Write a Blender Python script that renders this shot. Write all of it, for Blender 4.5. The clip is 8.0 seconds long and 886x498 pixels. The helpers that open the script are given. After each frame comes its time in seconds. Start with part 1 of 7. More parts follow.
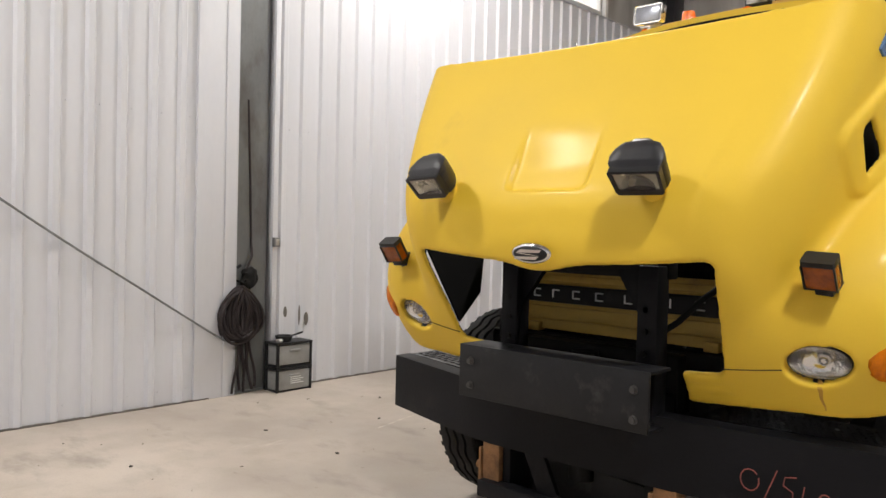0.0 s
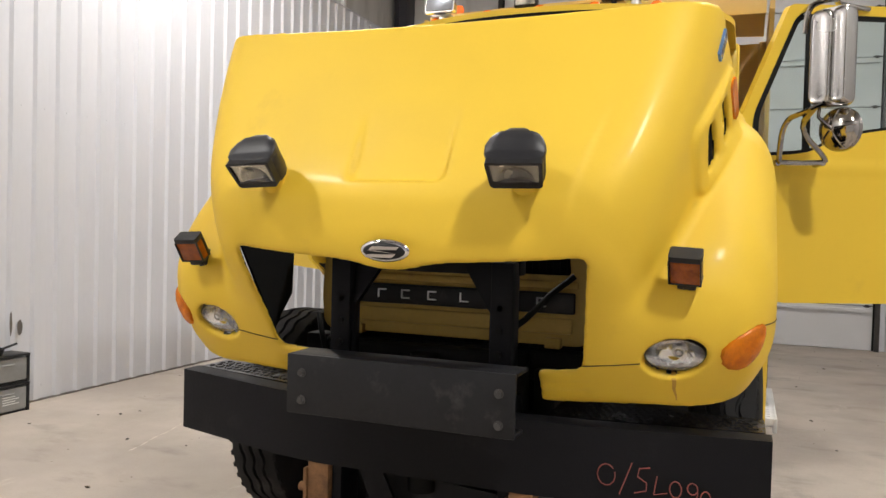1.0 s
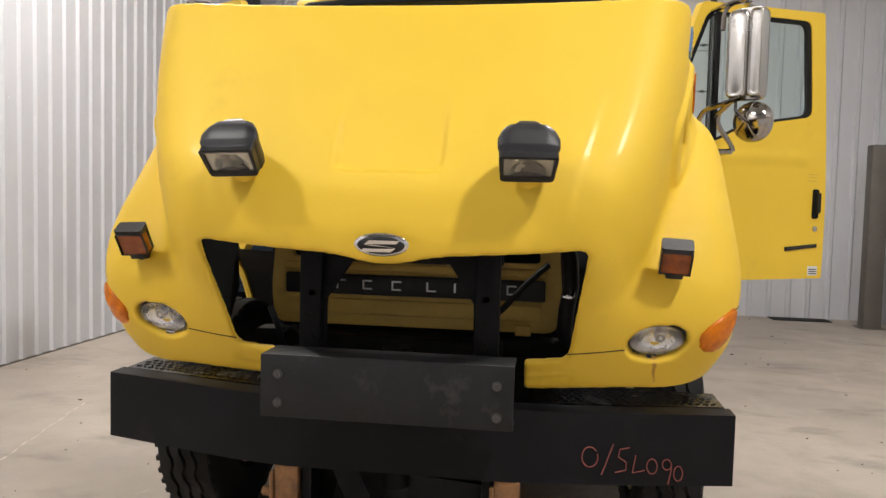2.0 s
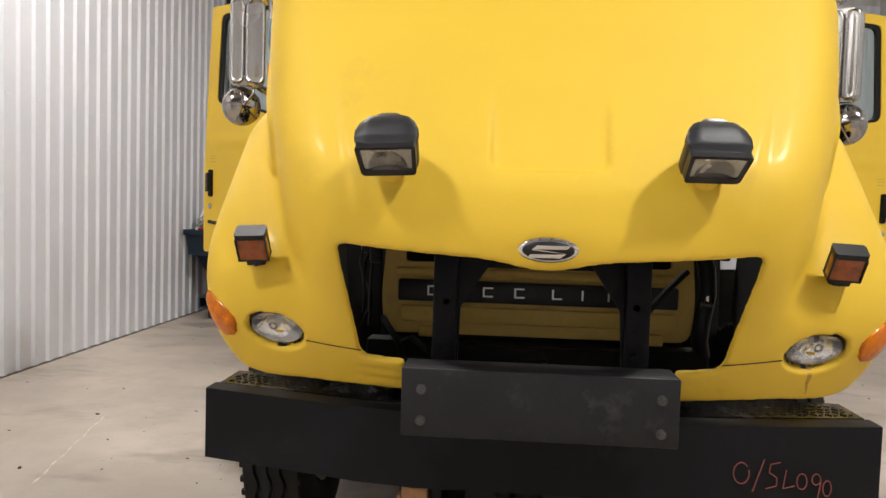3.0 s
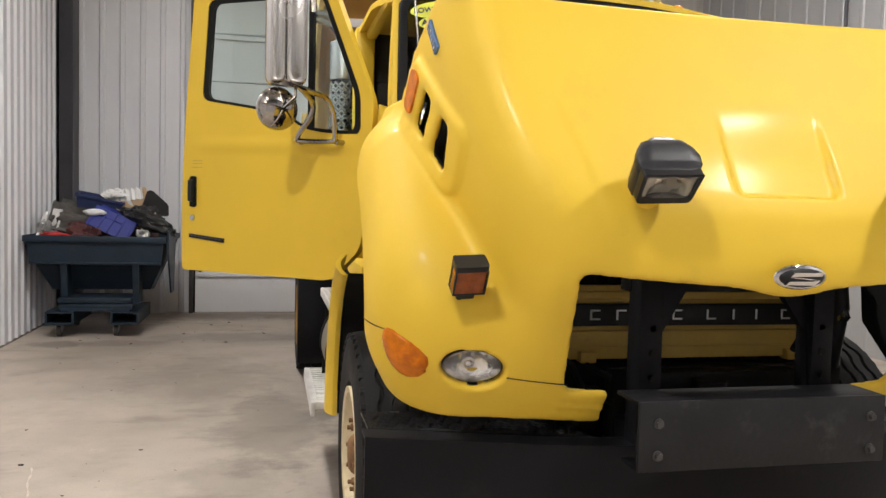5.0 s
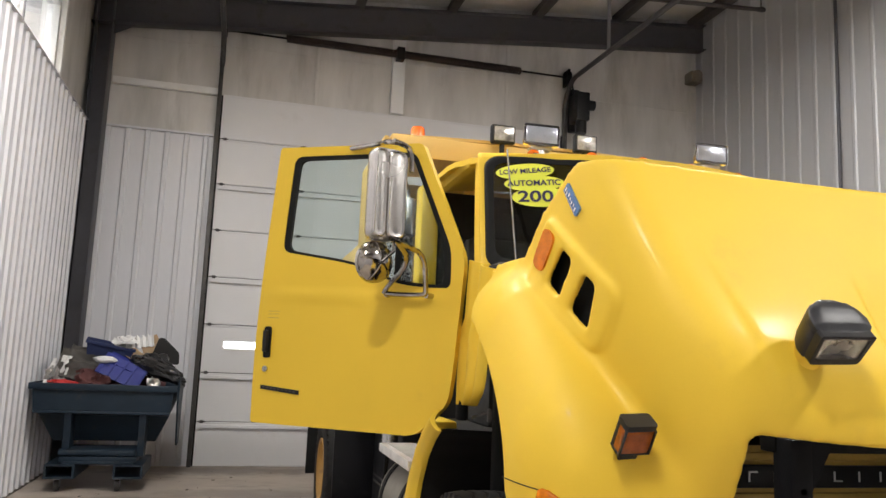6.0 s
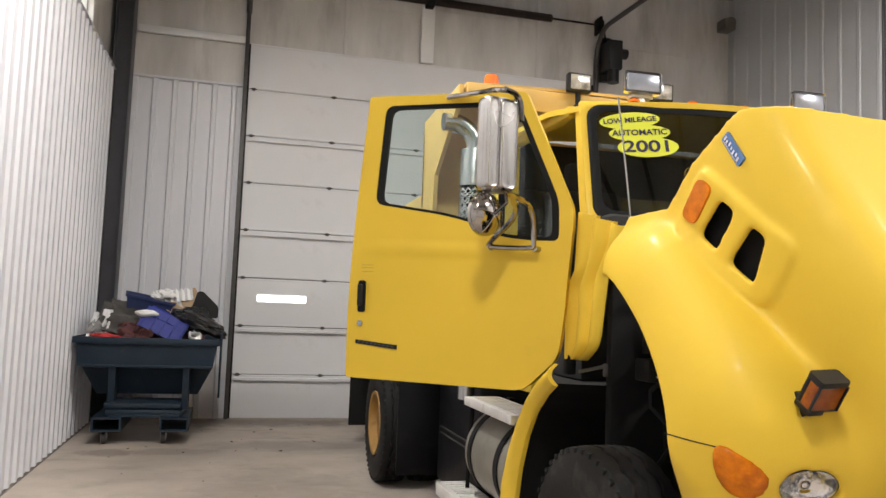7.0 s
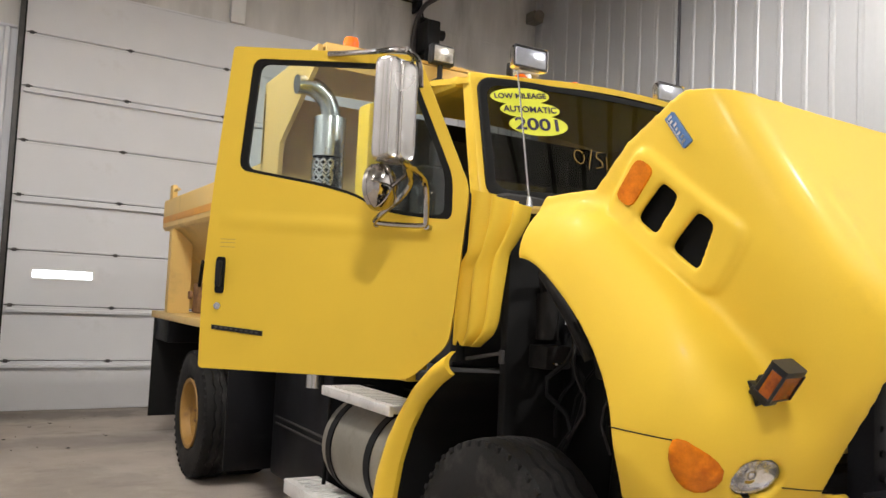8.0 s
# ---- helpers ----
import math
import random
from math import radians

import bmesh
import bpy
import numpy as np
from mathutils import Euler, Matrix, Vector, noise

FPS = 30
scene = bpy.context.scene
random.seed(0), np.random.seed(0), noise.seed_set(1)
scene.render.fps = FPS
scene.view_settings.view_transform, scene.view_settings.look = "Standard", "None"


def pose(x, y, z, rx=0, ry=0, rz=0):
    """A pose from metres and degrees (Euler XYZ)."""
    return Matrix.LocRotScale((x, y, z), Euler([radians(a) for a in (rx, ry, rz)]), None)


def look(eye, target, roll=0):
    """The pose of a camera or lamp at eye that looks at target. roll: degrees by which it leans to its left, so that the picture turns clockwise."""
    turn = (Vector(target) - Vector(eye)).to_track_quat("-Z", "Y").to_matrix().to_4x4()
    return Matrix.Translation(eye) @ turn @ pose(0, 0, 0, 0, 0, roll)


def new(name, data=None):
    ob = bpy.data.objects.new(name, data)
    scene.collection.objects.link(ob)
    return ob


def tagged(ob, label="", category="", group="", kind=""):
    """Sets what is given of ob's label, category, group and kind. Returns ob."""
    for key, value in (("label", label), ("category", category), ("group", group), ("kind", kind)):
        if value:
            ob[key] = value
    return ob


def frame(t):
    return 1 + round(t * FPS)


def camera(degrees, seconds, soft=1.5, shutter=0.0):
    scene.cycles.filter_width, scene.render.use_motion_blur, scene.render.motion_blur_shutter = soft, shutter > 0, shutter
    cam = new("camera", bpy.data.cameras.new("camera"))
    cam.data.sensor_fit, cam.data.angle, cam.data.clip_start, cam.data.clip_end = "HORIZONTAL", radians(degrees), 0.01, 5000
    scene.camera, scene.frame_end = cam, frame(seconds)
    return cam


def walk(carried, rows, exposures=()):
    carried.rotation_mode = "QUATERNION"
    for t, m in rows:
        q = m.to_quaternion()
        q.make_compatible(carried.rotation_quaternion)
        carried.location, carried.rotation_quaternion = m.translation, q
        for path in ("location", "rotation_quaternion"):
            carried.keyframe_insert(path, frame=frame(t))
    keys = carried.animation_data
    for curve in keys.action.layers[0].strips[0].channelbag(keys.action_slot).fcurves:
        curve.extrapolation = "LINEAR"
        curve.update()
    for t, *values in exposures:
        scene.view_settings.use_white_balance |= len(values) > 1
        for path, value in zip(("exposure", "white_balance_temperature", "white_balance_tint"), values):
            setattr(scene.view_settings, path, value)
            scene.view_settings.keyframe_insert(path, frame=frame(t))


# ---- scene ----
cam = camera(59.5, 8.0)
PATH = [
    (0, (1.676, -2.382, 1.493), (0.314, -0.918, 1.443), 1.4),
    (0.5, (1.396, -2.426, 1.462), (0.33, -0.733, 1.417), 1.8),
    (1, (1.093, -2.395, 1.492), (0.367, -0.532, 1.439), 1.5),
    (1.2, (0.948, -2.424, 1.523), (0.409, -0.501, 1.453), 1.5),
    (2.3, (0.335, -2.478, 1.552), (0.118, -0.495, 1.429), 1.5),
    (2.5, (0.185, -2.46, 1.523), (0.022, -0.47, 1.412), 1.6),
    (3, (-0.143, -2.373, 1.528), (-0.287, -0.381, 1.422), 1.7),
    (3.5, (-0.49, -2.282, 1.539), (-0.546, -0.286, 1.424), 1.7),
    (4, (-0.857, -2.161, 1.522), (-0.64, -0.175, 1.412), 1.8),
    (4.2, (-0.999, -2.117, 1.541), (-0.77, -0.133, 1.435), 2.0),
    (5.3, (-1.68, -2.083, 1.593), (-1.192, -0.147, 1.49), 1.8),
    (5.5, (-1.795, -2.089, 1.586), (-1.296, -0.154, 1.517), 2.0),
    (6, (-2.065, -1.977, 1.588), (-1.574, -0.058, 1.868), 2.4),
    (6.5, (-2.33, -1.899, 1.573), (-1.846, 0.002, 1.96), 2.6),
    (7, (-2.551, -1.755, 1.579), (-2.043, 0.173, 1.737), 2.2),
    (7.5, (-2.7, -1.507, 1.571), (-1.994, 0.36, 1.695), 2.4),
    (8, (-2.875, -1.266, 1.575), (-1.845, 0.444, 1.704), 2.7),
]
walk(cam, [(t, look(eye, target, roll)) for t, eye, target, roll in PATH], exposures=[(0.0, 0.76), (1.0, 0.87), (2.5, 0.9), (5.5, 0.97), (6.5, 1.0), (8.0, 1.06)])

# ---- daylight outside and lamps of the hall ----
world = bpy.data.worlds.new("sky")
scene.world = world
world.use_nodes = True
wn, wl = world.node_tree.nodes, world.node_tree.links
wn.clear()
sky = wn.new("ShaderNodeTexSky")
sky.sky_type, sky.sun_disc = "NISHITA", False
sky.sun_elevation, sky.sun_rotation, sky.dust_density = radians(32), radians(200), 3.0
back = wn.new("ShaderNodeBackground")
back.inputs["Strength"].default_value = 0.15
wout = wn.new("ShaderNodeOutputWorld")
wl.new(sky.outputs["Color"], back.inputs["Color"])
wl.new(back.outputs["Background"], wout.inputs["Surface"])

HALL_LAMPS = [(-2.7, 3.2, 5.75), (2.4, 3.6, 6.2), (-3.1, -2.6, 5.75), (3.1, -2.6, 6.2)]
LAMP_POWER = [114, 120, 106, 178]
for spot, power in zip(HALL_LAMPS, LAMP_POWER):
    lamp = bpy.data.lights.new("high_bay", "AREA")
    lamp.shape, lamp.size, lamp.energy, lamp.color = "DISK", 0.44, power, (1.0, 0.965, 0.92)
    ob = new("high_bay_lamp", lamp)
    ob.matrix_world = pose(spot[0], spot[1], spot[2] - 0.02)
sun = bpy.data.lights.new("sun", "SUN")
sun.energy, sun.angle, sun.color = 3.0, radians(0.5), (1.0, 0.95, 0.88)
new("sun", sun).matrix_world = look((30, 6, 20), (0, 6, 0))

# ---- mesh helpers ----
def empty(name, x=0, y=0, z=0):
    ob = new(name)
    ob.empty_display_size = 0.1
    ob.location = (x, y, z)
    return ob


def world_of(ob):
    return ob.matrix_basis if ob.parent is None else world_of(ob.parent) @ ob.matrix_parent_inverse @ ob.matrix_basis


def put_mesh(name, me, material, parent=None, label="", sharp=35):
    me.shade_smooth()
    me.set_sharp_from_angle(angle=radians(sharp))
    for m in (material if isinstance(material, (list, tuple)) else [material]):
        me.materials.append(m)
    ob = new(name, me)
    if parent is not None:
        ob.parent = parent
        ob.matrix_parent_inverse = world_of(parent).inverted()
    if label:
        ob["label"] = label
    return ob


def part(name, bm, material, parent=None, label="", sharp=35, fix=True):
    """Links a bmesh as one mesh object, under a thing or a part."""
    if fix:
        bmesh.ops.recalc_face_normals(bm, faces=bm.faces)
    me = bpy.data.meshes.new(name)
    bm.to_mesh(me)
    bm.free()
    return put_mesh(name, me, material, parent, label, sharp)


def box(bm, a, b, r=0.0, m=None, seg=2):
    g = bmesh.ops.create_cube(bm, size=1.0)["verts"]
    size = [b[i] - a[i] for i in range(3)]
    mid = [(b[i] + a[i]) / 2 for i in range(3)]
    bmesh.ops.transform(bm, verts=g, matrix=Matrix.Translation(mid) @ Matrix.Diagonal((*size, 1)))
    if r > 0:
        edges = list({e for v in g for e in v.link_edges})
        out = bmesh.ops.bevel(bm, geom=edges, offset=r, segments=seg, profile=0.5, affect="EDGES")
        g = list({v for f in out["faces"] for v in f.verts} | {v for v in g if v.is_valid})
    if m is not None:
        bmesh.ops.transform(bm, verts=g, matrix=m)
    return g


def cyl(bm, p, q, r, r2=None, n=20, caps=True):
    p, q = Vector(p), Vector(q)
    d = q - p
    m = Matrix.Translation((p + q) / 2) @ d.to_track_quat("Z", "Y").to_matrix().to_4x4()
    return bmesh.ops.create_cone(bm, cap_ends=caps, segments=n, radius1=r, radius2=r if r2 is None else r2, depth=d.length, matrix=m)["verts"]


def tube(bm, pts, r, n=10, close=False):
    pts = [Vector(p) for p in pts]
    rings = []
    side = None
    for i, p in enumerate(pts):
        a = pts[i - 1] if (i or close) else p
        b = pts[(i + 1) % len(pts)] if (i < len(pts) - 1 or close) else p
        d = (b - a).normalized()
        if side is None:
            side = d.cross(Vector((0.31, 0.2, 0.93))).normalized()
        side = (side - d * side.dot(d)).normalized()
        up = d.cross(side)
        rings.append([bm.verts.new(p + r * (math.cos(t) * side + math.sin(t) * up)) for t in (2 * math.pi * k / n for k in range(n))])
    pairs = list(zip(rings, rings[1:])) + ([(rings[-1], rings[0])] if close else [])
    for a, b in pairs:
        for k in range(n):
            bm.faces.new((a[k], a[(k + 1) % n], b[(k + 1) % n], b[k]))
    if not close:
        bm.faces.new(rings[0][::-1])
        bm.faces.new(rings[-1])


def round_poly(pts, r, n=5):
    """A polygon in 2D with its corners rounded; r is one radius or one for each corner."""
    out = []
    k = len(pts)
    rs = r if isinstance(r, (list, tuple)) else [r] * k
    for i in range(k):
        p, a, b = Vector(pts[i]), Vector(pts[i - 1]), Vector(pts[(i + 1) % k])
        u, v = (a - p), (b - p)
        rr = min(rs[i], u.length * 0.48, v.length * 0.48)
        s, e = p + u.normalized() * rr, p + v.normalized() * rr
        for j in range(n + 1):
            t = j / n
            out.append(tuple(s * (1 - t) ** 2 + p * 2 * t * (1 - t) + e * t * t))
    return out


def plate(bm, outer, thick, place, holes=()):
    """A flat plate with holes: outlines in (u, v), extruded by thick along w; place maps (u, v, w) to the world."""
    edges = []
    loops = []
    for loop in (outer, *holes):
        vs = [bm.verts.new(place(u, v, 0)) for u, v in loop]
        loops.append(vs)
        edges += [bm.edges.new((vs[i], vs[(i + 1) % len(vs)])) for i in range(len(vs))]
    if holes:
        faces = [g for g in bmesh.ops.triangle_fill(bm, use_beauty=True, use_dissolve=False, edges=edges)["geom"] if isinstance(g, bmesh.types.BMFace)]
    else:
        faces = [bm.faces.new(loops[0])]
    pairs = {}
    for (u, v), vert in zip([p for l in (outer, *holes) for p in l], [x for l in loops for x in l]):
        pairs[vert] = bm.verts.new(place(u, v, thick))
    for f in faces:
        bm.faces.new([pairs[v] for v in reversed(f.verts)])
    for vs in loops:
        for i in range(len(vs)):
            a, b = vs[i], vs[(i + 1) % len(vs)]
            bm.faces.new((a, b, pairs[b], pairs[a]))


def grid_sheet(bm, fn, nu, nv, thick=0.0, normal=(0, 0, 1)):
    """A sheet of nu x nv cells through fn(u, v), u and v from 0 to 1, with thickness along a direction."""
    a = [[bm.verts.new(fn(i / nu, j / nv)) for j in range(nv + 1)] for i in range(nu + 1)]
    for i in range(nu):
        for j in range(nv):
            bm.faces.new((a[i][j], a[i + 1][j], a[i + 1][j + 1], a[i][j + 1]))
    if thick:
        d = Vector(normal) * thick
        b = [[bm.verts.new(v.co + d) for v in row] for row in a]
        for i in range(nu):
            for j in range(nv):
                bm.faces.new((b[i][j], b[i][j + 1], b[i + 1][j + 1], b[i + 1][j]))
        rim = [(i, 0) for i in range(nu)] + [(nu, j) for j in range(nv)] + [(i, nv) for i in range(nu, 0, -1)] + [(0, j) for j in range(nv, 0, -1)]
        for p, q in zip(rim, rim[1:] + rim[:1]):
            bm.faces.new((a[p[0]][p[1]], b[p[0]][p[1]], b[q[0]][q[1]], a[q[0]][q[1]]))


def lathe(bm, profile, m, n=48, shift=None):
    """Turns a profile of (along, radius) round the local x axis; shift(i, k) moves point k of spoke i along the axis."""
    rings = []
    for i in range(n):
        t = 2 * math.pi * i / n
        rings.append([bm.verts.new(m @ Vector((x + (shift(i, k) if shift else 0), r * math.cos(t), r * math.sin(t)))) for k, (x, r) in enumerate(profile)])
    for i in range(n):
        a, b = rings[i], rings[(i + 1) % n]
        for k in range(len(profile) - 1):
            bm.faces.new((a[k], a[k + 1], b[k + 1], b[k]))


def lettering(text, size, depth, m):
    cu = bpy.data.curves.new("lettering", "FONT")
    cu.body, cu.size, cu.extrude, cu.align_x, cu.align_y, cu.offset = text, size, depth, "CENTER", "CENTER", size * 0.018
    ob = bpy.data.objects.new("lettering", cu)
    scene.collection.objects.link(ob)
    bpy.context.view_layer.update()
    me = bpy.data.meshes.new_from_object(ob.evaluated_get(bpy.context.evaluated_depsgraph_get()))
    bpy.data.objects.remove(ob)
    bpy.data.curves.remove(cu)
    me.transform(m)
    return me


def smax(a, b, k):
    h = np.clip(0.5 + 0.5 * (a - b) / k, 0, 1)
    return b * (1 - h) + a * h + k * h * (1 - h)


def smin(a, b, k):
    return -smax(-a, -b, k)


def ramp(x, a, b):
    t = np.clip((x - a) / (b - a), 0, 1)
    return t * t * (3 - 2 * t)


def isosurface(field, low, step):
    """The zero surface of a field on a grid, as a quad mesh."""
    s = field < 0
    nx, ny, nz = field.shape
    total = np.zeros((nx - 1, ny - 1, nz - 1, 3))
    count = np.zeros((nx - 1, ny - 1, nz - 1))
    for axis in range(3):
        f0 = np.moveaxis(field, axis, 0)
        a, b = f0[:-1], f0[1:]
        cross = (a < 0) != (b < 0)
        t = np.where(cross, a / np.where(cross, a - b, 1), 0)
        for p in (0, 1):
            for q in (0, 1):
                n1, n2 = f0.shape[1] - 1, f0.shape[2] - 1
                c = cross[:, p:p + n1, q:q + n2]
                w = t[:, p:p + n1, q:q + n2]
                off = np.zeros((*c.shape, 3))
                others = [i for i in range(3) if i != axis]
                off[..., axis] = w
                off[..., others[0]] = p
                off[..., others[1]] = q
                total += np.moveaxis(off * c[..., None], 0, axis)
                count += np.moveaxis(c.astype(float), 0, axis)
    live = count > 0
    index = -np.ones(live.shape, int)
    index[live] = np.arange(live.sum())
    cells = np.argwhere(live)
    verts = (cells + total[live] / count[live][:, None]) * step + np.array(low)
    faces = []
    for axis in range(3):
        f0, id0 = np.moveaxis(field, axis, 0), np.moveaxis(index, axis, 0)
        inside = f0 < 0
        cross = (inside[:-1] != inside[1:])[:, 1:-1, 1:-1]
        e = np.argwhere(cross)
        i, j, k = e[:, 0], e[:, 1] + 1, e[:, 2] + 1
        quad = np.stack([id0[i, j - 1, k - 1], id0[i, j, k - 1], id0[i, j, k], id0[i, j - 1, k]], 1)
        flip = ~inside[i, j, k]
        if axis == 1:
            flip = ~flip
        quad[flip] = quad[flip][:, ::-1]
        faces.append(quad[(quad >= 0).all(1)])
    return verts, np.concatenate(faces)

# ---- materials ----
def surface(name, color, rough=0.5, metal=0.0, var=0.12, scale=3.0, fine=60.0, bump=0.05, dirt=None, dirt_amount=0.0, dirt_scale=1.5, coat=0.0, rough_var=0.08, stretch=(1, 1, 1), spec=0.5, coat_rough=0.2):
    """A painted, stained or bare surface: base colour with broad and fine variation, dirt patches and fine relief."""
    m = bpy.data.materials.new(name)
    m.use_nodes = True
    n, l = m.node_tree.nodes, m.node_tree.links
    b = n["Principled BSDF"]
    tc = n.new("ShaderNodeTexCoord")
    mp = n.new("ShaderNodeMapping")
    mp.inputs["Scale"].default_value = stretch
    l.new(tc.outputs["Object"], mp.inputs["Vector"])
    broad, grain = n.new("ShaderNodeTexNoise"), n.new("ShaderNodeTexNoise")
    for tex, sc, det in ((broad, scale, 5), (grain, fine, 3)):
        tex.inputs["Scale"].default_value, tex.inputs["Detail"].default_value = sc, det
        l.new(mp.outputs["Vector"], tex.inputs["Vector"])
    add = n.new("ShaderNodeMath")
    add.operation = "MULTIPLY_ADD"
    l.new(grain.outputs["Fac"], add.inputs[0])
    add.inputs[1].default_value = 0.35
    l.new(broad.outputs["Fac"], add.inputs[2])
    cr = n.new("ShaderNodeMapRange")
    cr.inputs["From Min"].default_value, cr.inputs["From Max"].default_value = 0.35, 1.0
    cr.inputs["To Min"].default_value, cr.inputs["To Max"].default_value = 1 - var, 1 + var
    l.new(add.outputs[0], cr.inputs["Value"])
    mul = n.new("ShaderNodeVectorMath")
    mul.operation = "SCALE"
    mul.inputs[0].default_value = color
    l.new(cr.outputs[0], mul.inputs["Scale"])
    col = mul.outputs[0]
    if dirt:
        patch = n.new("ShaderNodeTexNoise")
        patch.inputs["Scale"].default_value, patch.inputs["Detail"].default_value, patch.inputs["Roughness"].default_value = dirt_scale, 8, 0.62
        l.new(mp.outputs["Vector"], patch.inputs["Vector"])
        edge = n.new("ShaderNodeMapRange")
        edge.inputs["From Min"].default_value, edge.inputs["From Max"].default_value = 0.66 - 0.3 * dirt_amount, 0.8 - 0.2 * dirt_amount
        edge.inputs["To Max"].default_value = min(1.0, 0.35 + dirt_amount)
        l.new(patch.outputs["Fac"], edge.inputs["Value"])
        mix = n.new("ShaderNodeMix")
        mix.data_type = "RGBA"
        l.new(edge.outputs[0], mix.inputs["Factor"])
        l.new(col, mix.inputs["A"])
        mix.inputs["B"].default_value = (*dirt, 1)
        col = mix.outputs["Result"]
    l.new(col, b.inputs["Base Color"])
    rr = n.new("ShaderNodeMapRange")
    rr.inputs["To Min"].default_value, rr.inputs["To Max"].default_value = max(0.02, rough - rough_var), min(1.0, rough + rough_var)
    l.new(broad.outputs["Fac"], rr.inputs["Value"])
    l.new(rr.outputs[0], b.inputs["Roughness"])
    b.inputs["Metallic"].default_value = metal
    b.inputs["Specular IOR Level"].default_value = spec
    b.inputs["Coat Weight"].default_value = coat
    b.inputs["Coat Roughness"].default_value = coat_rough
    if bump:
        bp = n.new("ShaderNodeBump")
        bp.inputs["Strength"].default_value, bp.inputs["Distance"].default_value = bump, 0.01
        l.new(grain.outputs["Fac"], bp.inputs["Height"])
        l.new(bp.outputs["Normal"], b.inputs["Normal"])
    return m


def glass_material(name, tint, rough=0.0, through_light=1.0):
    m = bpy.data.materials.new(name)
    m.use_nodes = True
    b = m.node_tree.nodes["Principled BSDF"]
    b.inputs["Base Color"].default_value = (*tint, 1)
    b.inputs["Transmission Weight"].default_value = through_light
    b.inputs["Roughness"].default_value = rough
    b.inputs["IOR"].default_value = 1.45
    return m


def glow(name, color, strength):
    m = bpy.data.materials.new(name)
    m.use_nodes = True
    b = m.node_tree.nodes["Principled BSDF"]
    b.inputs["Base Color"].default_value = (*color, 1)
    b.inputs["Emission Color"].default_value = (*color, 1)
    b.inputs["Emission Strength"].default_value = strength
    return m


YELLOW = surface("yellow_paint", (0.79, 0.528, 0.043), 0.56, 0, 0.05, 2.0, 220, 0.012, (0.60, 0.38, 0.05), 0.16, 2.2, 0.055, 0.08, spec=0.32, coat_rough=0.16)
YELLOW_BODY = surface("faded_yellow_paint", (0.70, 0.47, 0.15), 0.5, 0, 0.08, 2.0, 90, 0.03, (0.40, 0.26, 0.10), 0.3, 2.0)
TAN = surface("grille_yellow_dusty", (0.52, 0.34, 0.07), 0.55, 0, 0.12, 4, 60, 0.05, (0.18, 0.12, 0.06), 0.3, 5)
BLACK_STEEL = surface("black_painted_steel", (0.0062, 0.0062, 0.0078), 0.5, 0, 0.3, 3, 70, 0.08, (0.024, 0.022, 0.022), 0.3, 4.0, 0, 0.15, spec=0.16)
DARK_METAL = surface("dark_greasy_metal", (0.011, 0.0105, 0.010), 0.6, 0.0, 0.4, 8, 60, 0.15, (0.03, 0.024, 0.018), 0.25, 9, spec=0.12)
GREASY = surface("dusty_engine_grey", (0.026, 0.024, 0.023), 0.6, 0.2, 0.4, 10, 60, 0.15, (0.02, 0.018, 0.016), 0.4, 9, spec=0.2)
BLACK_PLASTIC = surface("black_plastic", (0.016, 0.016, 0.017), 0.42, 0, 0.15, 10, 300, 0.06, (0.05, 0.05, 0.05), 0.15, 12, spec=0.25)
TREAD = surface("wet_tread_plate", (0.016, 0.016, 0.017), 0.24, 0.2, 0.3, 6, 60, 0.12, (0.03, 0.028, 0.026), 0.3, 7, 0, 0.14, spec=0.5)
RUBBER = surface("tyre_rubber", (0.015, 0.0145, 0.0145), 0.72, 0, 0.3, 6, 120, 0.12, (0.065, 0.06, 0.056), 0.36, 5, spec=0.2)
SEAL = surface("rubber_seal", (0.012, 0.012, 0.012), 0.6, 0, 0.1, 8, 80, 0.03, spec=0.12)
CHROME = surface("chrome", (0.72, 0.70, 0.68), 0.07, 1.0, 0.06, 12, 80, 0.01, (0.25, 0.22, 0.2), 0.1, 14, 0, 0.03)
BRUSHED = surface("brushed_stainless", (0.54, 0.515, 0.49), 0.26, 1.0, 0.12, 4, 160, 0.02, (0.28, 0.26, 0.24), 0.15, 6, 0, 0.06)
DARK_CHROME = surface("weathered_chrome", (0.42, 0.39, 0.36), 0.12, 1.0, 0.2, 14, 90, 0.04, (0.10, 0.085, 0.07), 0.3, 16, 0, 0.05)
ROOF_LENS = surface("roof_lamp_glass", (0.40, 0.42, 0.48), 0.24, 0.4, 0.15, 20, 90, 0.05)
GREY_METAL = surface("dull_bracket_steel", (0.085, 0.08, 0.078), 0.5, 0.6, 0.3, 8, 70, 0.1)
STAINLESS = surface("stainless_steel", (0.55, 0.55, 0.54), 0.25, 1.0, 0.1, 5, 120, 0.02, (0.3, 0.28, 0.25), 0.15, 7)
ALUMINIUM = surface("worn_aluminium", (0.62, 0.61, 0.60), 0.4, 0.85, 0.15, 6, 90, 0.1, (0.25, 0.24, 0.23), 0.3, 9)
STEP_METAL = surface("pale_worn_step", (0.68, 0.665, 0.65), 0.5, 0.25, 0.15, 6, 90, 0.1, (0.34, 0.32, 0.30), 0.3, 9)
TANK = surface("aluminium_tank", (0.28, 0.262, 0.222), 0.5, 0.6, 0.15, 4, 60, 0.05, (0.2, 0.18, 0.15), 0.3, 5)
RUST = surface("rusty_steel", (0.22, 0.11, 0.045), 0.8, 0.1, 0.4, 20, 120, 0.3, (0.09, 0.045, 0.025), 0.4, 18)
